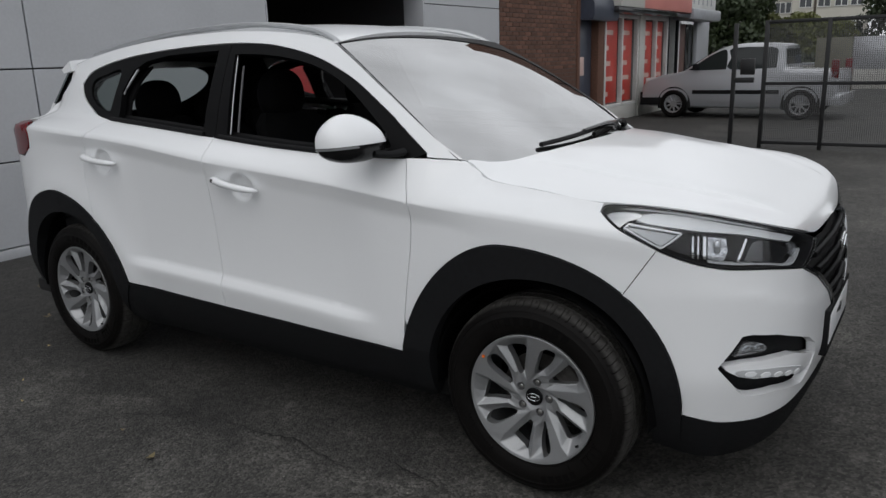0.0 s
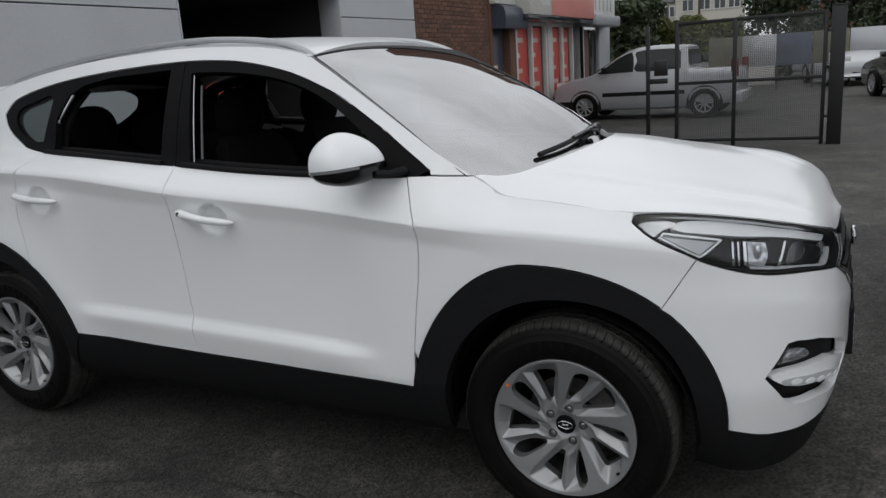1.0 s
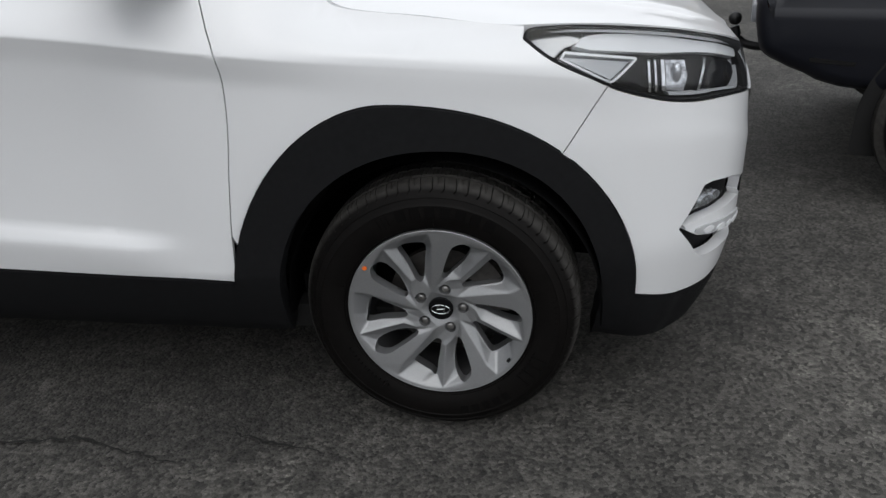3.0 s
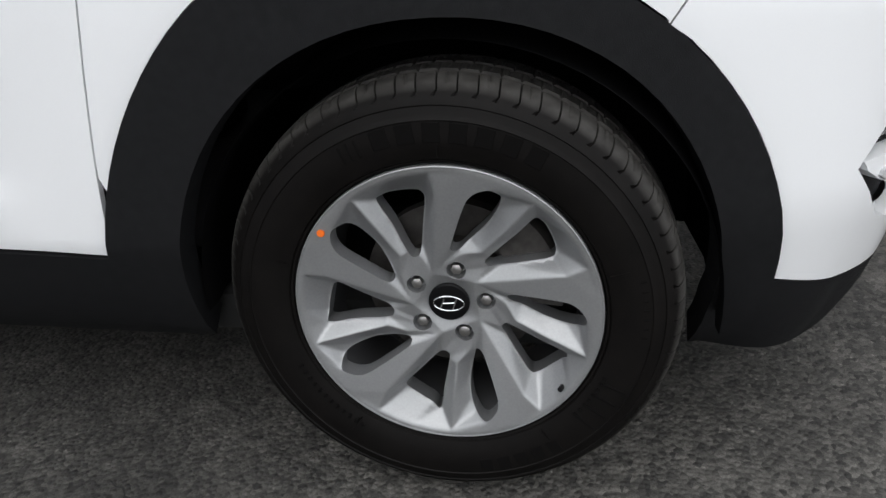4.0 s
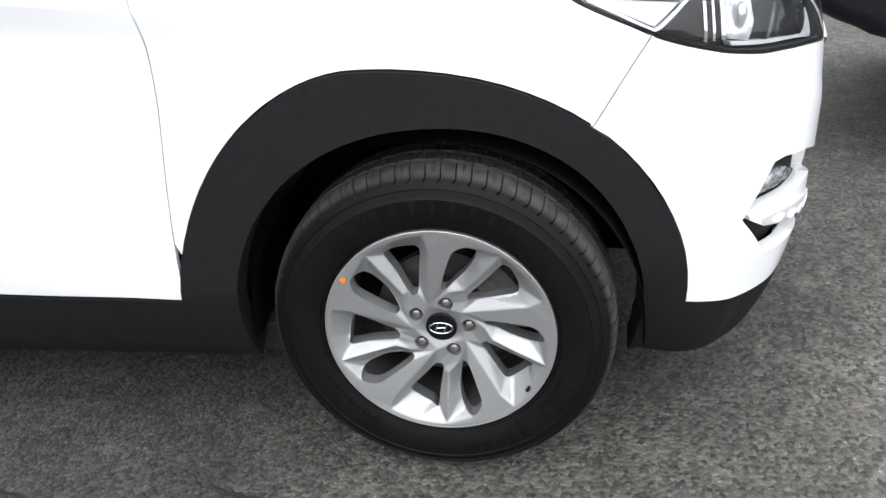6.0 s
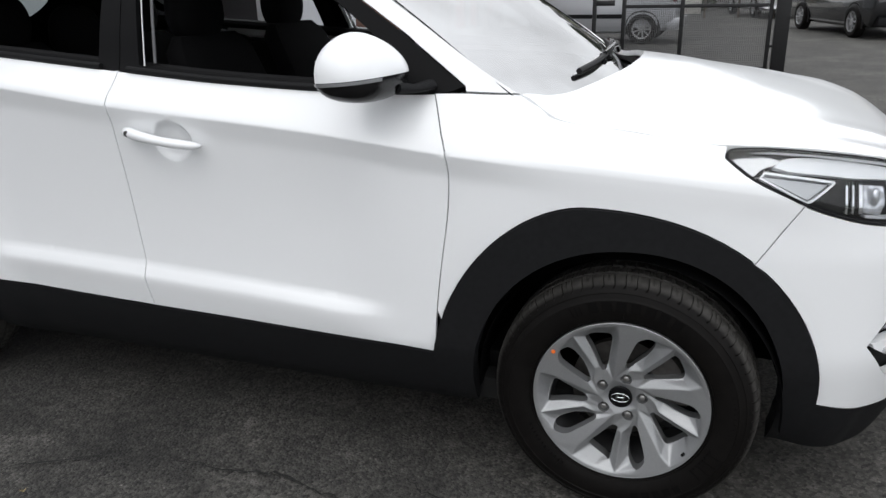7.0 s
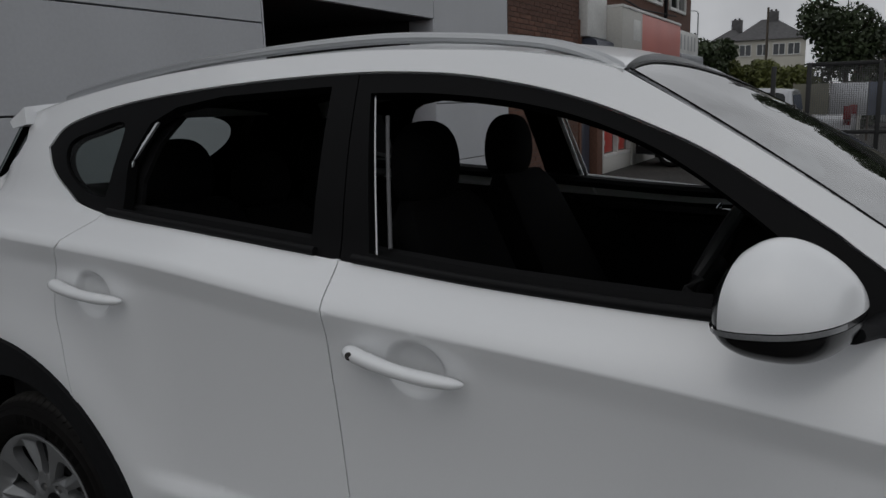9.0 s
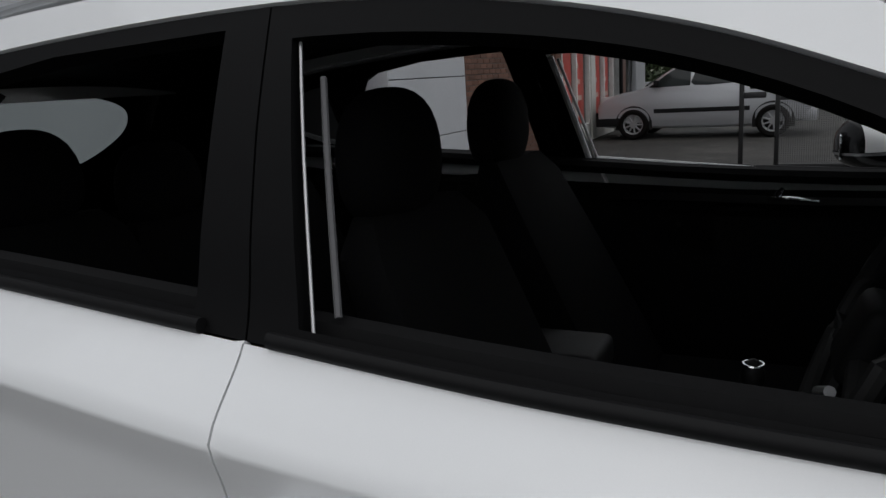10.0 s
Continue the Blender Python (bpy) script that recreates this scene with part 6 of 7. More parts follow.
for k in range(3):
    w = shop_box("upper_window", 12.9 + 2.7 * k, 14.7 + 2.7 * k, 3.75, 5.2, -0.05, -0.015, SHOPDARK)
    for yy in (12.9, 13.8, 14.7):
        shop_box("window_post", yy + 2.7 * k - 0.04, yy + 2.7 * k + 0.04, 3.70, 5.25, -0.05, 0.03, WHITEPAINT, parent=w)
    for zz in (3.72, 4.6, 5.22):
        shop_box("window_rail", 12.88 + 2.7 * k, 14.72 + 2.7 * k, zz - 0.04, zz + 0.04, -0.05, 0.03, WHITEPAINT, parent=w)
tube_part("cable", [(0.05, 1.0, 3.6), (0.06, 4.0, 3.42), (0.05, 7.5, 3.55)], 0.018, SEAL, shops)
tube_part("drain_pipe", [(0.05, 6.35, 0), (0.05, 6.35, 6.2)], 0.045, SEAL, shops)


# ---- gate ----
BLACKSTEEL = material("black_painted_steel", (0.006, 0.006, 0.0066), 0.5, grain=0.2, scale=30)
MESHWIRE = material("weld_mesh", (0.10, 0.10, 0.102), 0.5, 0.3)
GY = 9.4
gate = thing("yard_gate", pose(0, GY, 0), "black steel yard gate with fine welded mesh", "gate")
for x in (0.01, 0.85, 2.06):
    box_part("stile", (x - 0.028, -0.028, -0.01), (x + 0.028, 0.028, 1.885), BLACKSTEEL, gate, 0.004)
for z in (0.085, 0.965, 1.86):
    box_part("rail", (-0.018, -0.025, z - 0.025), (2.088, 0.025, z + 0.025), BLACKSTEEL, gate, 0.004)
bm = bmesh.new()
for k in range(75):
    x = 0.045 + 0.027 * k
    if x < 2.03:
        put_box(bm, (x - 0.0030, -0.004, 0.10), (x + 0.0030, 0.0005, 1.85))
for k in range(36):
    z = 0.98 + 0.025 * k
    if z < 1.84:
        put_box(bm, (0.03, -0.001, z - 0.0024), (2.04, 0.003, z + 0.0024))
for k in range(34):
    z = 0.12 + 0.025 * k
    put_box(bm, (0.03, -0.001, z - 0.0024), (2.04, 0.003, z + 0.0024))
tagged(part("welded_mesh", bm, MESHWIRE, gate, smooth=False), kind="stuff")
gate_post = thing("gate_post", pose(2.22, GY, 0), "thick black steel gate post", "post")
box_part("shaft", (-0.095, -0.095, -0.02), (0.095, 0.095, 1.93), BLACKSTEEL, gate_post, 0.008)
box_part("cap", (-0.105, -0.105, 1.93), (0.105, 0.105, 1.95), BLACKSTEEL, gate_post, 0.006)
for z in (0.4, 1.6):
    tube_part("hinge", [(-0.145, 0, z), (-0.09, 0, z)], 0.02, BLACKSTEEL, gate_post)
slim = thing("gate_post", pose(-0.43, GY, 0), "slim black steel gate post with a lock box", "post")
box_part("shaft", (-0.03, -0.03, -0.02), (0.03, 0.03, 1.86), BLACKSTEEL, slim, 0.005)
lock = box_part("lock_box", (0.02, -0.04, 0.98), (0.30, 0.04, 1.06), BLACKSTEEL, slim, 0.01)
box_part("lock_case", (0.10, -0.05, 1.10), (0.30, 0.04, 1.34), BLACKSTEEL, slim, 0.01)

# ---- parked vehicles ----
SILVER = material("silver_car_paint", (0.40, 0.41, 0.43), 0.3, 0.35, coat=0.8, grain=0.02, scale=500)
GUNMETAL = material("dark_grey_car_paint", (0.022, 0.023, 0.025), 0.25, 0.3, coat=1.0)
NAVYCAR = material("dark_blue_car_paint", (0.004, 0.005, 0.010), 0.4, 0.1, coat=0.2)
PALECAR = material("pale_silver_car_paint", (0.55, 0.56, 0.58), 0.3, 0.2, coat=0.8)
CARGLASS = material("tinted_car_glass", (0.018, 0.022, 0.022), 0.06, spec=0.35)
YELLOWPLATE = material("yellow_plate", (0.65, 0.42, 0.02), 0.4)
CLEARLAMP = material("pale_lamp_lens", (0.60, 0.60, 0.60), 0.12, coat=1.0)


def road_wheel(parent, x, y, r, out, rim=ALLOY):
    w = new("wheel")
    w.parent, w.location = parent, (x, y, r)
    if out > 0:
        w.rotation_euler = (0, 0, math.pi)
    bm = bmesh.new()
    put_lathe(bm, [(0.62 * r, -0.09), (0.75 * r, -0.11), (0.90 * r, -0.105), (0.985 * r, -0.08), (r, -0.04), (r, 0.08), (0.7 * r, 0.1)], 40)
    part("tyre", bm, RUBBER, w)
    bm = bmesh.new()
    put_lathe(bm, [(0.66 * r, -0.085), (0.64 * r, -0.105), (0.60 * r, -0.10), (0.57 * r, -0.06), (0.55 * r, 0.05)], 40)
    part("rim", bm, rim, w)
    for k in range(9):
        bm = bmesh.new()
        put_box(bm, (0.05, -0.095, -0.016), (0.61 * r, -0.06, 0.016), 0.008, 1, Matrix.Rotation(2 * math.pi * k / 9, 4, 'Y'))
        part("spoke", bm, rim, w)
    bm = bmesh.new()
    put_lathe(bm, [(0.075, -0.06), (0.07, -0.098), (0.001, -0.10)], 20)
    part("hub", bm, rim, w)
    bm = bmesh.new()
    put_lathe(bm, [(0.56 * r, -0.02), (0.001, -0.02)], 24)
    part("brake_shield", bm, VOID, w)


def plain_car(name, m, label, category, paint, outline, width, belt, top, axles, r, side_windows, screens, lamps, trims=(), tuck=0.80):
    """A closed car body from its side outline, with glass, lamps and wheels on it."""
    ob = thing(name, m, label, category)
    half = lambda z: width / 2 * (1 - (1 - tuck) * step01(belt, top + 0.05, z)) * (1 - 0.06 * (1 - step01(0.2, 0.55, z)))
    loop = even(spl(outline + outline[:1], 4)[:-1], 0.12)
    bm = bmesh.new()
    rings = []
    for t, d in ((-1, 0.07), (-0.985, 0.03), (-0.93, 0.006), (-0.6, 0), (0, -0.012), (0.6, 0), (0.93, 0.006), (0.985, 0.03), (1, 0.07)):
        q = shrink(loop, d)
        rings.append([bm.verts.new((x, t * float(half(z)), z)) for x, z in q])
    for a, b in zip(rings, rings[1:]):
        for k in range(len(loop)):
            bm.faces.new((a[k], a[(k + 1) % len(loop)], b[(k + 1) % len(loop)], b[k]))
    for end in (rings[0], rings[-1]):
        for tri in tessellate_polygon([[Vector((v.co.x, v.co.z, 0)) for v in end]]):
            bm.faces.new([end[k] for k in tri])
    part("body", bm, paint, ob, angle=50)
    for sg in (-1, 1):
        for mat, poly in side_windows:
            surf = lambda x, z: np.stack([np.asarray(x, float), -half(np.asarray(z, float)) - 0.002, np.asarray(z, float)], -1)
            sheet("side_window" if mat is CARGLASS else "side_trim", poly, surf, mat, ob, off=0.004, thick=0.01, step=0.12, flip=sg > 0)
        for ax in axles:
            # flat near-black sheet painted as the shade of an open arch
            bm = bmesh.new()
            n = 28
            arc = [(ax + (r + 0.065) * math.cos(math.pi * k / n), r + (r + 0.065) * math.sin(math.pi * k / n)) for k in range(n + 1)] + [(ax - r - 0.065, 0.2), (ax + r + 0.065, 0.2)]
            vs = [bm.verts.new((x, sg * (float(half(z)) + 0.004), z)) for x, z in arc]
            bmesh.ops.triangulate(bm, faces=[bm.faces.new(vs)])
            part("arch_shade_sheet", bm, VOID, ob)
            road_wheel(ob, ax, sg * (width / 2 - 0.07), r, sg)
    for mat, (xa, za), (xb, zb), wa, wb in screens:
        def surf(u, v):
            u, v = np.broadcast_arrays(np.asarray(u, float), np.asarray(v, float))
            return np.stack([xa + (xb - xa) * v, u * (wa + (wb - wa) * v), za + (zb - za) * v], -1)
        sheet("windscreen", ring, surf, mat, ob, off=0.018, thick=0.012, step=0.25, normal_sign=1.0 if xb < xa else -1.0)
    for lname, mat, lo, hi in lamps:
        box_part(lname, lo, hi, mat, ob, 0.015)
    for tname, mat, lo, hi in trims:
        box_part(tname, lo, hi, mat, ob, 0.012)
    return ob


van_outline = [(-1.95, 0.30), (-2.02, 0.55), (-2.02, 0.98), (-1.95, 1.03), (-1.4, 1.035), (-1.06, 1.045), (-0.99, 1.12), (-0.94, 1.49), (-0.84, 1.57), (-0.3, 1.605), (0.18, 1.565), (0.60, 1.39), (1.05, 1.10), (1.25, 1.02), (1.75, 0.93), (2.05, 0.78), (2.12, 0.55), (2.08, 0.28), (1.0, 0.22), (-1.0, 0.22)]
van = plain_car("pickup_truck", pose(-1.53, 15.35, 0, 0, 0, 180 - 2.5), "silver compact pickup parked behind the gate", "pickup", SILVER, van_outline, 1.74, 0.98, 1.63, (1.34, -1.34), 0.315,
                [(CARGLASS, even(spl([(0.20, 1.06), (0.98, 1.05), (0.90, 1.13), (0.62, 1.33), (0.42, 1.43), (0.24, 1.48), (0.19, 1.28), (0.20, 1.06)], 3)[:-1], 0.08)), (CARGLASS, even(spl([(-0.84, 1.08), (0.12, 1.06), (0.12, 1.30), (0.14, 1.49), (-0.40, 1.52), (-0.80, 1.48), (-0.84, 1.28), (-0.84, 1.08)], 3)[:-1], 0.08)), (TRIM, [(-0.92, 0.53), (0.92, 0.53), (0.92, 0.62), (-0.92, 0.62)])],
                [(CARGLASS, (1.12, 1.07), (0.36, 1.53), 0.74, 0.62), (CARGLASS, (-0.99, 1.14), (-0.945, 1.46), 0.66, 0.6)],
                [("headlamp", CLEARLAMP, (1.72, -0.84, 0.72), (2.03, -0.56, 0.90)), ("headlamp", CLEARLAMP, (1.72, 0.56, 0.72), (2.03, 0.84, 0.90)), ("tail_lamp", REDLENS, (-2.02, -0.87, 0.85), (-1.88, -0.74, 1.22)), ("tail_lamp", REDLENS, (-2.02, 0.74, 0.85), (-1.88, 0.87, 1.22))],
                [("front_bumper", TRIM, (1.60, -0.86, 0.28), (2.14, 0.86, 0.58)), ("door_mirror", TRIM, (0.80, -0.99, 1.08), (0.90, -0.86, 1.19)), ("door_mirror", TRIM, (0.80, 0.86, 1.08), (0.90, 0.99, 1.19)), ("rear_bumper", SILVER, (-2.10, -0.86, 0.30), (-1.85, 0.86, 0.52))], tuck=0.86)
saloon_outline = [(-2.15, 0.35), (-2.30, 0.55), (-2.32, 0.85), (-2.22, 1.00), (-1.75, 1.06), (-1.05, 1.36), (-0.4, 1.45), (0.2, 1.42), (0.95, 1.05), (1.9, 0.88), (2.28, 0.68), (2.30, 0.40), (2.1, 0.24), (0, 0.2), (-1.8, 0.22)]
plain_car("saloon_car", pose(4.5, 18.0, 0, 0, 0, 107), "dark grey saloon with red tail lamps and a yellow plate", "car", GUNMETAL, saloon_outline, 1.86, 0.95, 1.44, (1.42, -1.42), 0.335,
          [(CARGLASS, [(-1.45, 1.03), (0.80, 1.0), (0.15, 1.35), (-0.45, 1.39), (-1.0, 1.30)]), (CHROME, [(-1.0, 0.27), (1.0, 0.27), (1.0, 0.31), (-1.0, 0.31)])],
          [(CARGLASS, (0.98, 1.05), (0.25, 1.40), 0.70, 0.58), (CARGLASS, (-1.78, 1.07), (-1.05, 1.36), 0.66, 0.56)],
          [("tail_lamp", REDLENS, (-2.335, -0.90, 0.80), (-2.15, -0.48, 0.95)), ("tail_lamp", REDLENS, (-2.335, 0.48, 0.80), (-2.15, 0.90, 0.95)), ("headlamp", CLEARLAMP, (2.05, -0.85, 0.60), (2.29, -0.5, 0.75)), ("headlamp", CLEARLAMP, (2.05, 0.5, 0.60), (2.29, 0.85, 0.75))],
          [("number_plate", YELLOWPLATE, (-2.345, -0.26, 0.72), (-2.325, 0.26, 0.83)), ("plate_bar", SEAL, (-2.35, -0.2, 0.75), (-2.343, 0.2, 0.80)), ("rear_diffuser", TRIM, (-2.31, -0.80, 0.28), (-2.1, 0.80, 0.45)), ("door_mirror", GUNMETAL, (0.55, -1.08, 0.98), (0.70, -0.90, 1.10)), ("door_mirror", GUNMETAL, (0.55, 0.90, 0.98), (0.70, 1.08, 1.10))])
suv_outline = [(-2.05, 0.35), (-2.18, 0.60), (-2.16, 1.05), (-1.95, 1.45), (-1.7, 1.62), (-0.3, 1.66), (0.25, 1.60), (0.95, 1.15), (1.75, 1.02), (2.15, 0.80), (2.18, 0.40), (2.0, 0.26), (0, 0.22), (-1.8, 0.24)]
for x, y, yaw, paint, lab in ((2.75, 26.0, -75, PALECAR, "pale silver hatchback parked across the road"), (2.1, 33.0, -60, PALECAR, "white family car parked further off"), (6.6, 23.5, 100, GUNMETAL, "dark hatchback parked across the road")):
    plain_car("parked_car", pose(x, y, 0, 0, 0, yaw), lab, "car", paint, suv_outline, 1.82, 1.05, 1.64, (1.32, -1.32), 0.34,
              [(CARGLASS, [(-1.75, 1.15), (0.80, 1.10), (0.20, 1.50), (-0.3, 1.56), (-1.55, 1.50)])],
              [(CARGLASS, (1.0, 1.15), (0.30, 1.57), 0.72, 0.60), (CARGLASS, (-2.12, 1.12), (-1.88, 1.50), 0.68, 0.58)],
              [("headlamp", CLEARLAMP, (1.95, -0.82, 0.78), (2.17, -0.5, 0.92)), ("headlamp", CLEARLAMP, (1.95, 0.5, 0.78), (2.17, 0.82, 0.92)), ("tail_lamp", REDLENS, (-2.19, -0.85, 0.9), (-2.0, -0.6, 1.2)), ("tail_lamp", REDLENS, (-2.19, 0.6, 0.9), (-2.0, 0.85, 1.2))],
              [("grille", TRIM, (2.05, -0.45, 0.40), (2.19, 0.45, 0.70))])
lr_outline = [(-2.10, 0.56), (-2.22, 0.64), (-2.24, 0.86), (-2.16, 0.90), (-2.14, 1.15), (-2.06, 1.60), (-1.98, 1.80), (-1.6, 1.86), (0.2, 1.84), (0.55, 1.76), (1.05, 1.22), (2.05, 1.10), (2.30, 0.95), (2.34, 0.50), (2.15, 0.36), (0, 0.40), (-1.7, 0.46)]
lr = plain_car("large_suv", pose(4.78, 1.31, 0, 0, 0, -12), "dark blue boxy off-roader with a tow bar", "car", NAVYCAR, lr_outline, 1.88, 1.15, 1.84, (1.45, -1.37), 0.375,
               [(CARGLASS, [(-1.95, 1.22), (0.85, 1.20), (0.40, 1.68), (-1.85, 1.70)]), (GLOSS_BLACK, [(-2.02, 0.60), (-1.85, 0.585), (-1.845, 0.605), (-2.02, 0.62)])],
               [(CARGLASS, (1.08, 1.22), (0.60, 1.72), 0.78, 0.68), (CARGLASS, (-2.13, 1.22), (-2.02, 1.70), 0.72, 0.66)],
               [("headlamp", CLEARLAMP, (2.1, -0.92, 0.85), (2.32, -0.55, 1.05)), ("headlamp", CLEARLAMP, (2.1, 0.55, 0.85), (2.32, 0.92, 1.05))],
               [("rear_step", GREYBOX, (-2.26, -0.62, 0.70), (-2.20, -0.30, 0.78)), ("door_mirror", NAVYCAR, (0.60, -1.15, 1.18), (0.78, -0.93, 1.38)), ("door_mirror", NAVYCAR, (0.60, 0.93, 1.18), (0.78, 1.15, 1.38))], tuck=0.86)
for sg in (-1, 1):
    lo, hi = (-0.965, -0.80) if sg < 0 else (0.80, 0.965)
    tl = box_part("tail_lamp", (-2.20, lo, 0.905), (-2.00, hi, 1.12), REDLENS, lr, 0.012, "red and white stacked tail lamp")
    box_part("white_lens", (-2.185, lo - 0.002, 1.125), (-1.99, hi + 0.002, 1.205), CLEARLAMP, tl, 0.01)
    box_part("white_lens", (-2.175, lo - 0.002, 1.215), (-1.98, hi + 0.002, 1.285), CLEARLAMP, tl, 0.01)
    box_part("upper_lens", (-2.165, lo, 1.29), (-1.96, hi, 1.42), REDLENS, tl, 0.012)
bm = bmesh.new()
put_tube(bm, spl([(-2.05, 0, 0.48), (-2.22, 0, 0.48), (-2.30, 0, 0.51), (-2.33, 0, 0.58)], 5), 0.022, 10)
put_ellipsoid(bm, (-2.332, 0, 0.62), (0.034, 0.034, 0.034), 16, 10)
part("tow_bar", bm, BLACKSTEEL, lr, "black swan-neck tow ball")

# ---- trees and hedges ----
LEAF = material("dark_green_leaves", (0.026, 0.040, 0.013), 0.6, per_piece=0.0, large=0.35, large_scale=0.9, grain=0.25, scale=6)
LEAFY = material("yellow_green_leaves", (0.085, 0.095, 0.02), 0.6, large=0.3, large_scale=0.9, grain=0.25, scale=6)
BARK = material("grey_bark", (0.08, 0.065, 0.05), 0.9, grain=0.3, scale=20)
rng = np.random.default_rng(5)


def foliage(name, parent, blobs, count, size, mat, label=""):
    """Many small leaf sheaves spread over and inside rounded clumps."""
    verts, faces = [], []
    vol = np.array([b[3] * b[4] * b[5] for b in blobs])
    pick = rng.choice(len(blobs), count, p=vol / vol.sum())
    for i in pick:
        cx, cy, cz, rx, ry, rz = blobs[i]
        d = rng.normal(size=3)
        d /= np.linalg.norm(d)
        rr = rng.uniform(0.55, 1.08)
        p = np.array((cx, cy, cz)) + d * rr * np.array((rx, ry, rz))
        a, b = rng.normal(size=3), rng.normal(size=3)
        a /= np.linalg.norm(a)
        b -= a * (a @ b)
        b /= np.linalg.norm(b)
        s = size * rng.uniform(0.6, 1.4)
        k = len(verts)
        verts += [tuple(p - a * s), tuple(p + b * s * 0.5), tuple(p + a * s), tuple(p - b * s * 0.5)]
        faces.append((k, k + 1, k + 2, k + 3))
    return mesh_object(name, verts, faces, mat, parent, label, False)


def tree(x, y, h, r, mat, label):
    t = thing("tree", pose(x, y, 0), label, "tree")
    bm = bmesh.new()
    put_tube(bm, [(0, 0, -0.05), (0.05, 0, h * 0.2), (-0.05, 0.05, h * 0.45), (0.05, 0, h * 0.8)], [0.05 * h * 0.8, 0.035 * h * 0.8, 0.025 * h * 0.7, 0.01 * h], 10)
    for k in range(6):
        a = 2.4 * k
        z0 = h * (0.28 + 0.08 * k)
        put_tube(bm, [(0, 0, z0), (r * 0.35 * math.cos(a), r * 0.35 * math.sin(a), z0 + 0.10 * h), (r * 0.75 * math.cos(a), r * 0.75 * math.sin(a), z0 + 0.18 * h)], [0.02 * h * 0.6, 0.012 * h * 0.6, 0.004 * h], 7)
    part("trunk", bm, BARK, t)
    blobs = [(0, 0, h * 0.66, r * 0.75, r * 0.75, h * 0.30)]
    for k in range(11):
        a, e = rng.uniform(0, 6.28), rng.uniform(0.3, 0.95)
        blobs.append((r * 0.7 * math.cos(a), r * 0.7 * math.sin(a), h * e, r * rng.uniform(0.25, 0.5), r * rng.uniform(0.25, 0.5), h * rng.uniform(0.08, 0.17)))
    foliage("crown", t, blobs, 8000, 0.09 + 0.009 * h, mat)
    return t


for x, y, h, r, mat in ((-6.0, 33, 4.0, 1.7, LEAF), (-8.2, 32, 4.1, 1.6, LEAF), (-4.4, 36, 2.9, 1.5, LEAFY), (-2.6, 34, 2.6, 1.4, LEAFY), (-10.5, 38, 6.0, 2.4, LEAF), (-0.5, 46, 6.3, 2.3, LEAF), (4.2, 50, 6.8, 2.9, LEAF), (8.2, 50, 7.2, 3.2, LEAF), (12.5, 49, 7.6, 3.4, LEAF), (6.2, 44, 5.2, 2.4, LEAF), (17, 48, 7.5, 3.5, LEAF), (10.2, 42, 5.4, 2.6, LEAF)):
    tree(x, y, h, r, mat, "yellow-green leafy tree by the road" if mat is LEAFY else "dense dark green tree by the road")
hedge = foliage("hedge", None, [(-9 + 1.0 * k + 0.2 * math.sin(3 * k), 30.5 + 0.3 * math.cos(k), 0.75, 0.8, 0.6, 0.8 + 0.2 * math.sin(1.7 * k)) for k in range(10)], 6500, 0.11, LEAF)
tagged(hedge, "clipped dark green roadside hedge", "hedge", kind="stuff")
hedge = foliage("hedge", None, [(0 + 1.5 * k, 41.5 + 0.3 * math.cos(k), 1.1, 1.1, 0.7, 1.3 + 0.3 * math.sin(1.7 * k)) for k in range(15)], 7000, 0.13, LEAF)
tagged(hedge, "dark green hedge behind the parked cars", "hedge", kind="stuff")

# ---- houses up the road ----
ROOFTILE = material("dark_slate_roof", (0.075, 0.073, 0.075), 0.7, grain=0.2, scale=3)
HOUSEWALL = material("pale_rendered_wall", (0.50, 0.48, 0.42), 0.8, large=0.06, large_scale=0.5)
HOUSEWIN = material("house_window_glass", (0.05, 0.055, 0.06), 0.1)


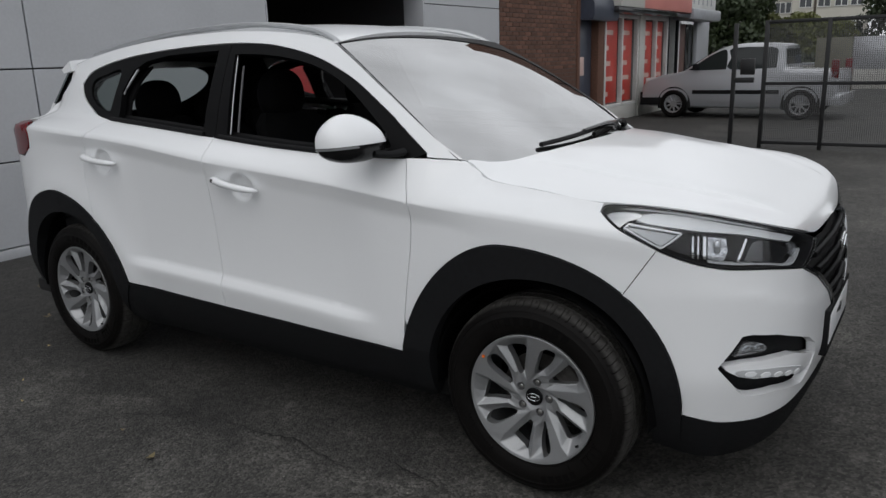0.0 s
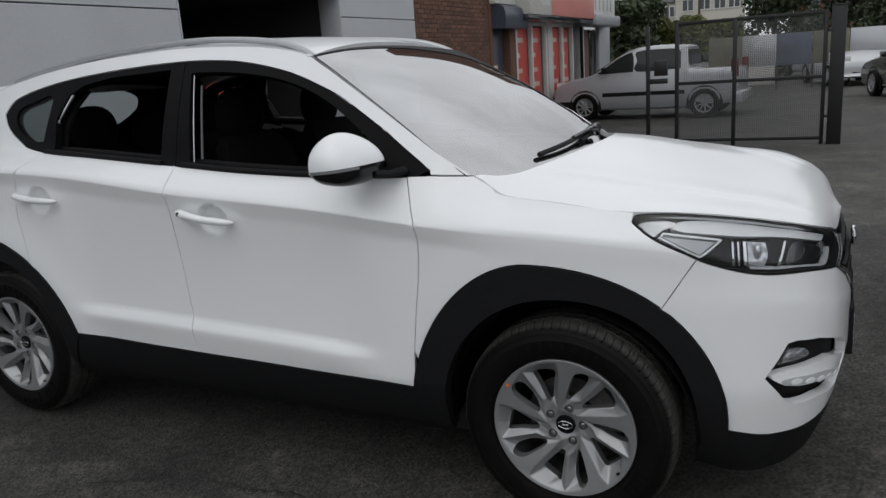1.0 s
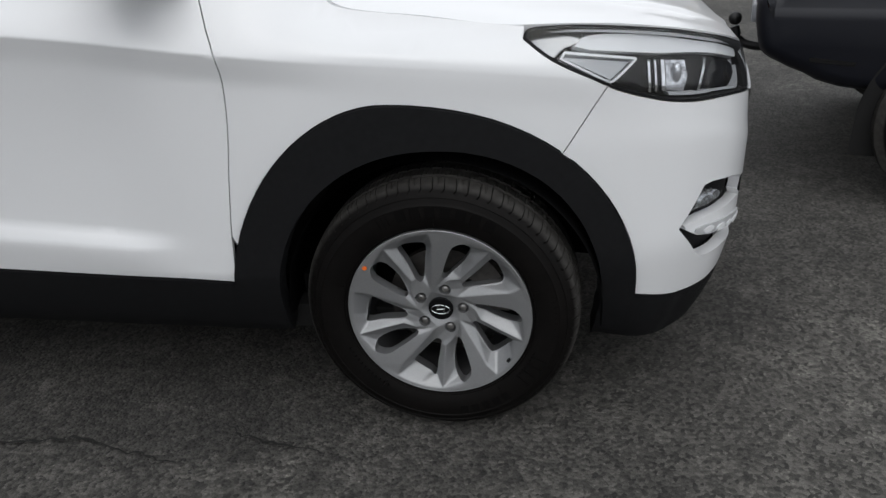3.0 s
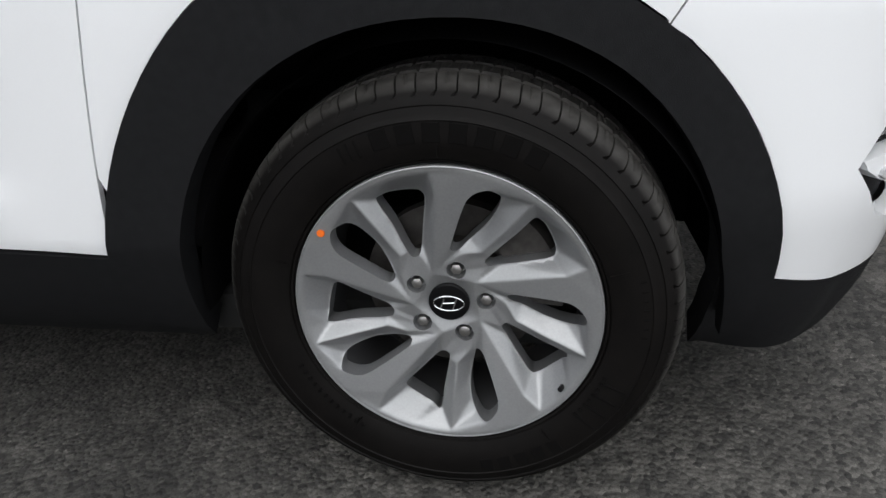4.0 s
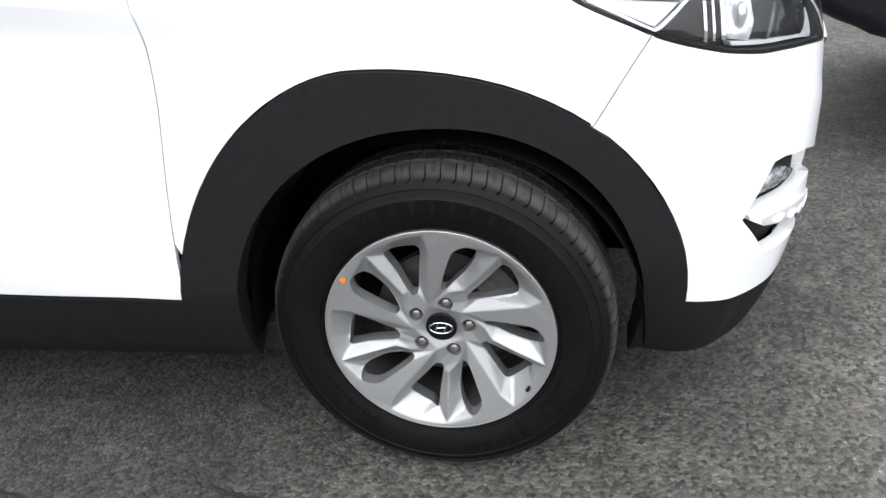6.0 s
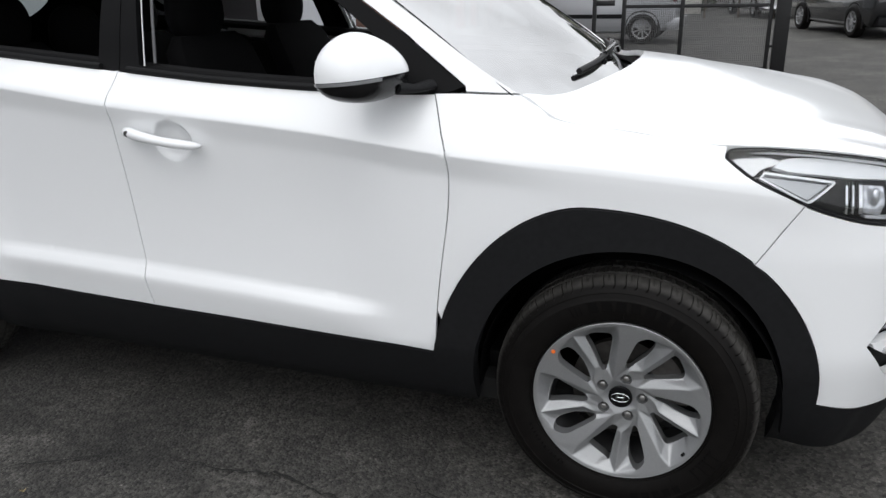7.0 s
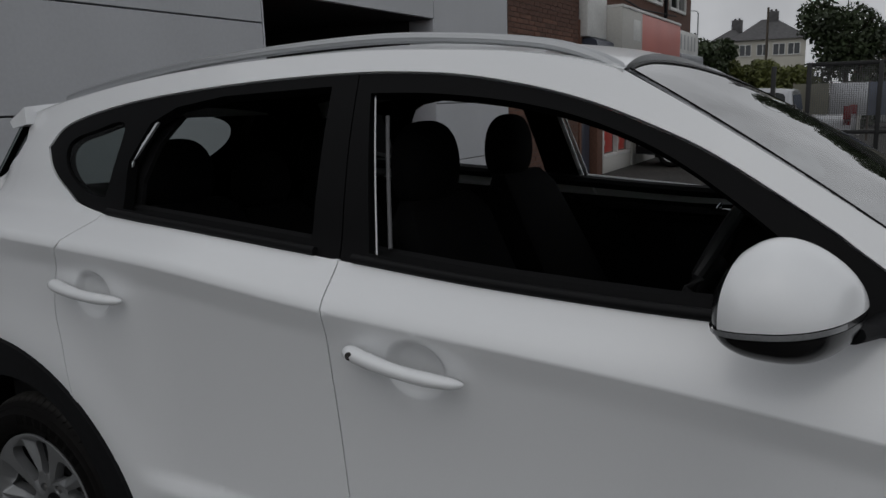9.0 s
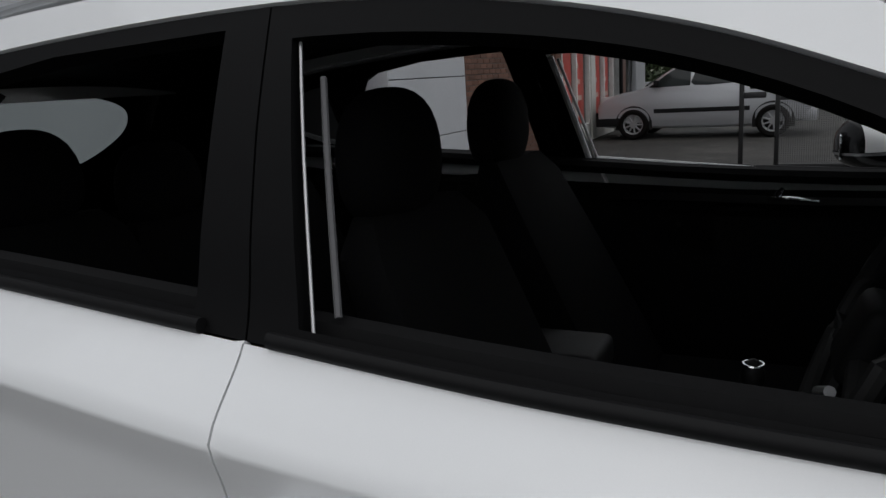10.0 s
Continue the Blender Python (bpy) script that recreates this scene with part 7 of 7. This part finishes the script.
def house(x, y, w, d, base, eaves, ridge, yaw, label, wall_mat):
    ob = thing("house", pose(x, y, 0, 0, 0, yaw), label, "house")
    box_part("wall", (-w / 2, 0, base), (w / 2, d, eaves), wall_mat, ob, 0)
    bm = bmesh.new()
    o = 0.35
    e = [bm.verts.new(q) for q in ((-w / 2 - o, -o, eaves), (w / 2 + o, -o, eaves), (w / 2 + o, d + o, eaves), (-w / 2 - o, d + o, eaves))]
    r0, r1 = bm.verts.new((-w / 2 + d * 0.45, d / 2, ridge)), bm.verts.new((w / 2 - d * 0.45, d / 2, ridge))
    bm.faces.new((e[0], e[1], r1, r0)), bm.faces.new((e[2], e[3], r0, r1)), bm.faces.new((e[1], e[2], r1)), bm.faces.new((e[3], e[0], r0)), bm.faces.new(e[::-1])
    roof_ob = part("roof", bm, ROOFTILE, ob, smooth=False)
    for cx in (w * 0.06,):
        box_part("chimney", (cx - 0.50, d * 0.43, ridge - 0.6), (cx + 0.50, d * 0.57, ridge + 0.75), ROOFTILE, roof_ob, 0.02)
        for k in (-0.22, 0.22):
            tube_part("chimney_pot", [(cx + k, d * 0.5, ridge + 0.74), (cx + k, d * 0.5, ridge + 0.95)], 0.12, ROOFTILE, roof_ob)
    for wx in (-w * 0.32, -w * 0.08, w * 0.14, w * 0.34):
        for zz in (eaves - 1.55, eaves - 4.1):
            if zz > base + 0.2:
                wn_ = box_part("window", (wx - 0.55, -0.06, zz), (wx + 0.55, 0.0, zz + 1.1), HOUSEWIN, ob, 0)
                for q in (-0.55, 0.0, 0.55):
                    box_part("window_frame", (wx + q - 0.04, -0.09, zz - 0.04), (wx + q + 0.04, -0.02, zz + 1.14), WHITEPAINT, wn_, 0)
                for q in (0, 1.1):
                    box_part("window_sill", (wx - 0.59, -0.10, zz + q - 0.04), (wx + 0.59, -0.02, zz + q + 0.04), WHITEPAINT, wn_, 0)


house(-8.5, 82, 6.8, 6, 0, 6.8, 9.0, 8, "pale rendered house with a slate hip roof", HOUSEWALL)
house(-13.7, 88, 5.2, 6, 0, 6.6, 8.9, -10, "rendered house with a dark hip roof", HOUSEWALL)
house(-19.6, 96, 6.0, 6, 0, 6.2, 8.3, 0, "rendered house with a dark hip roof", HOUSEWALL)
house(4.5, 92, 11, 7, 0, 6.2, 9.0, 0, "dark brick house half hidden by trees", BRICK)

# ---- street furniture ----
GALV = material("galvanised_steel", (0.30, 0.31, 0.32), 0.5, 0.5, grain=0.1, scale=20)
for x, y, h in ((-11.2, 60, 7.7), (-1.2, 66, 9.0)):
    lamp = thing("street_lamp", pose(x, y, 0), "grey steel street lamp on a tall column", "street lamp", "street lamps")
    tube_part("column", [(0, 0, -0.05), (0, 0, h * 0.5), (0, 0, h)], [0.10, 0.07, 0.05], GALV, lamp, 10)
    tube_part("arm", spl([(0, 0, h - 0.1), (-0.15, 0, h + 0.15), (-0.9, 0, h + 0.25)], 4), 0.035, GALV, lamp, 8)
    box_part("lantern", (-1.5, -0.12, h + 0.18), (-0.85, 0.12, h + 0.32), GALV, lamp, 0.04)
pole = thing("utility_pole", pose(-4.65, 46, 0), "slim dark utility pole", "pole")
tube_part("shaft", [(0, 0, -0.05), (0, 0, 6.3)], [0.09, 0.06], BARK, pole, 10)
low_wall = tagged(new("boundary_wall"), "low grey boundary wall across the road", "wall", kind="structure")
box_part("core", (-9, 27.6, -0.02), (0.5, 27.8, 0.85), CREAM, low_wall, 0.01)
box_part("coping", (-9.02, 27.55, 0.85), (0.52, 27.85, 0.93), GREYBOX, low_wall, 0.01)
BANNER = material("pale_blue_hoarding", (0.10, 0.115, 0.155), 0.6, large=0.25, large_scale=1.2)
CREAMB = material("pale_yellow_hoarding", (0.15, 0.145, 0.11), 0.6, large=0.2, large_scale=1.2)
hoard = thing("roadside_hoarding", pose(1.0, 24.5, 0), "pale blue and cream hoarding beside the road", "hoarding")
for k in range(6):
    box_part("board", (-2.4 + 1.05 * k, -0.02, 0.75), (-1.37 + 1.05 * k, 0.02, 1.75), (CREAMB, BANNER, SILVER)[(k * 2) % 3], hoard, 0.006)
    tube_part("stake", [(-2.38 + 1.05 * k, 0.05, -0.02), (-2.38 + 1.05 * k, 0.05, 1.8)], 0.035, BARK, hoard, 8)
bin_ob = thing("grey_container", pose(7.2, 38.5, 0), "pale grey metal storage container", "container")
box_part("body", (-2.2, -0.9, 0.0), (2.2, 0.9, 2.1), GREYBOX, bin_ob, 0.03)

# ---- fallen leaves and litter on the asphalt ----
LEAF_DRY = material("dry_leaf", (0.24, 0.19, 0.09), 0.8, per_piece=0.4)
bm = bmesh.new()
for k in range(8):
    a = 2 * math.pi * k / 8
    bm.verts.new((0.022 * math.cos(a) * (1.3 if k % 4 == 0 else 0.8), 0.014 * math.sin(a), 0.004 + 0.004 * math.cos(2 * a)))
bm.verts.ensure_lookup_table()
bmesh.ops.triangulate(bm, faces=[bm.faces.new(bm.verts[:])])
leaf_one = part("fallen_leaf", bm, LEAF_DRY, None)
tagged(leaf_one, "small dry leaf lying on the asphalt", "leaf", "fallen leaves")
leaf_one.matrix_world = pose(-2.75, -0.85, 0.004, 0, 0, 40)
spots = [(-1.02, -1.43), (-2.12, -0.69), (-2.05, -0.63), (-1.61, -0.97), (-0.35, -1.36), (-0.05, -1.44), (-3.27, -0.45), (-2.83, -0.35), (-2.15, -0.67), (-1.85, -1.20), (-1.89, -1.30), (-3.14, -0.07), (-1.26, -1.30), (-3.4, -0.9), (-3.5, 0.6), (2.9, -1.1)]
for k, (x, y) in enumerate(spots):
    c = copy_thing(leaf_one, pose(x, y, 0.004, 0, 0, 57 * k))
    s_ = 0.4 + 0.18 * ((k * 7) % 4)
    c.scale = (s_, s_, 1)

# ---- cracks in the asphalt ----
CRACK = material("crack_dirt", (0.012, 0.012, 0.011), 0.95)
rng_c = np.random.default_rng(11)
for line in ([(-0.62, -1.44), (-0.47, -1.26), (-0.24, -1.13), (-0.13, -0.94)], [(-0.19, -0.95), (-0.08, -0.84), (0.03, -0.71)], [(-0.03, -1.09), (0.16, -1.08), (0.33, -1.05), (0.50, -1.08), (0.67, -1.11)], [(0.73, -0.95), (0.84, -1.0), (1.04, -1.03)]):
    pts = spl(line, 9)
    verts, faces = [], []
    for i, p in enumerate(pts):
        wd = 0.0015 + 0.0045 * rng_c.random() * math.sin(math.pi * (i + 0.5) / len(pts))
        jx, jy = rng_c.normal(0, 0.006, 2)
        verts += [(p[0] + jx, p[1] + jy - wd, 0.0045), (p[0] + jx + 0.3 * wd, p[1] + jy + wd, 0.0045)]
        if i:
            faces.append((2 * i - 2, 2 * i, 2 * i + 1, 2 * i - 1))
    ck = mesh_object("ground_crack", verts, faces, CRACK, None, "", False)
    tagged(ck, "thin dark crack in the worn asphalt", "crack", kind="structure")
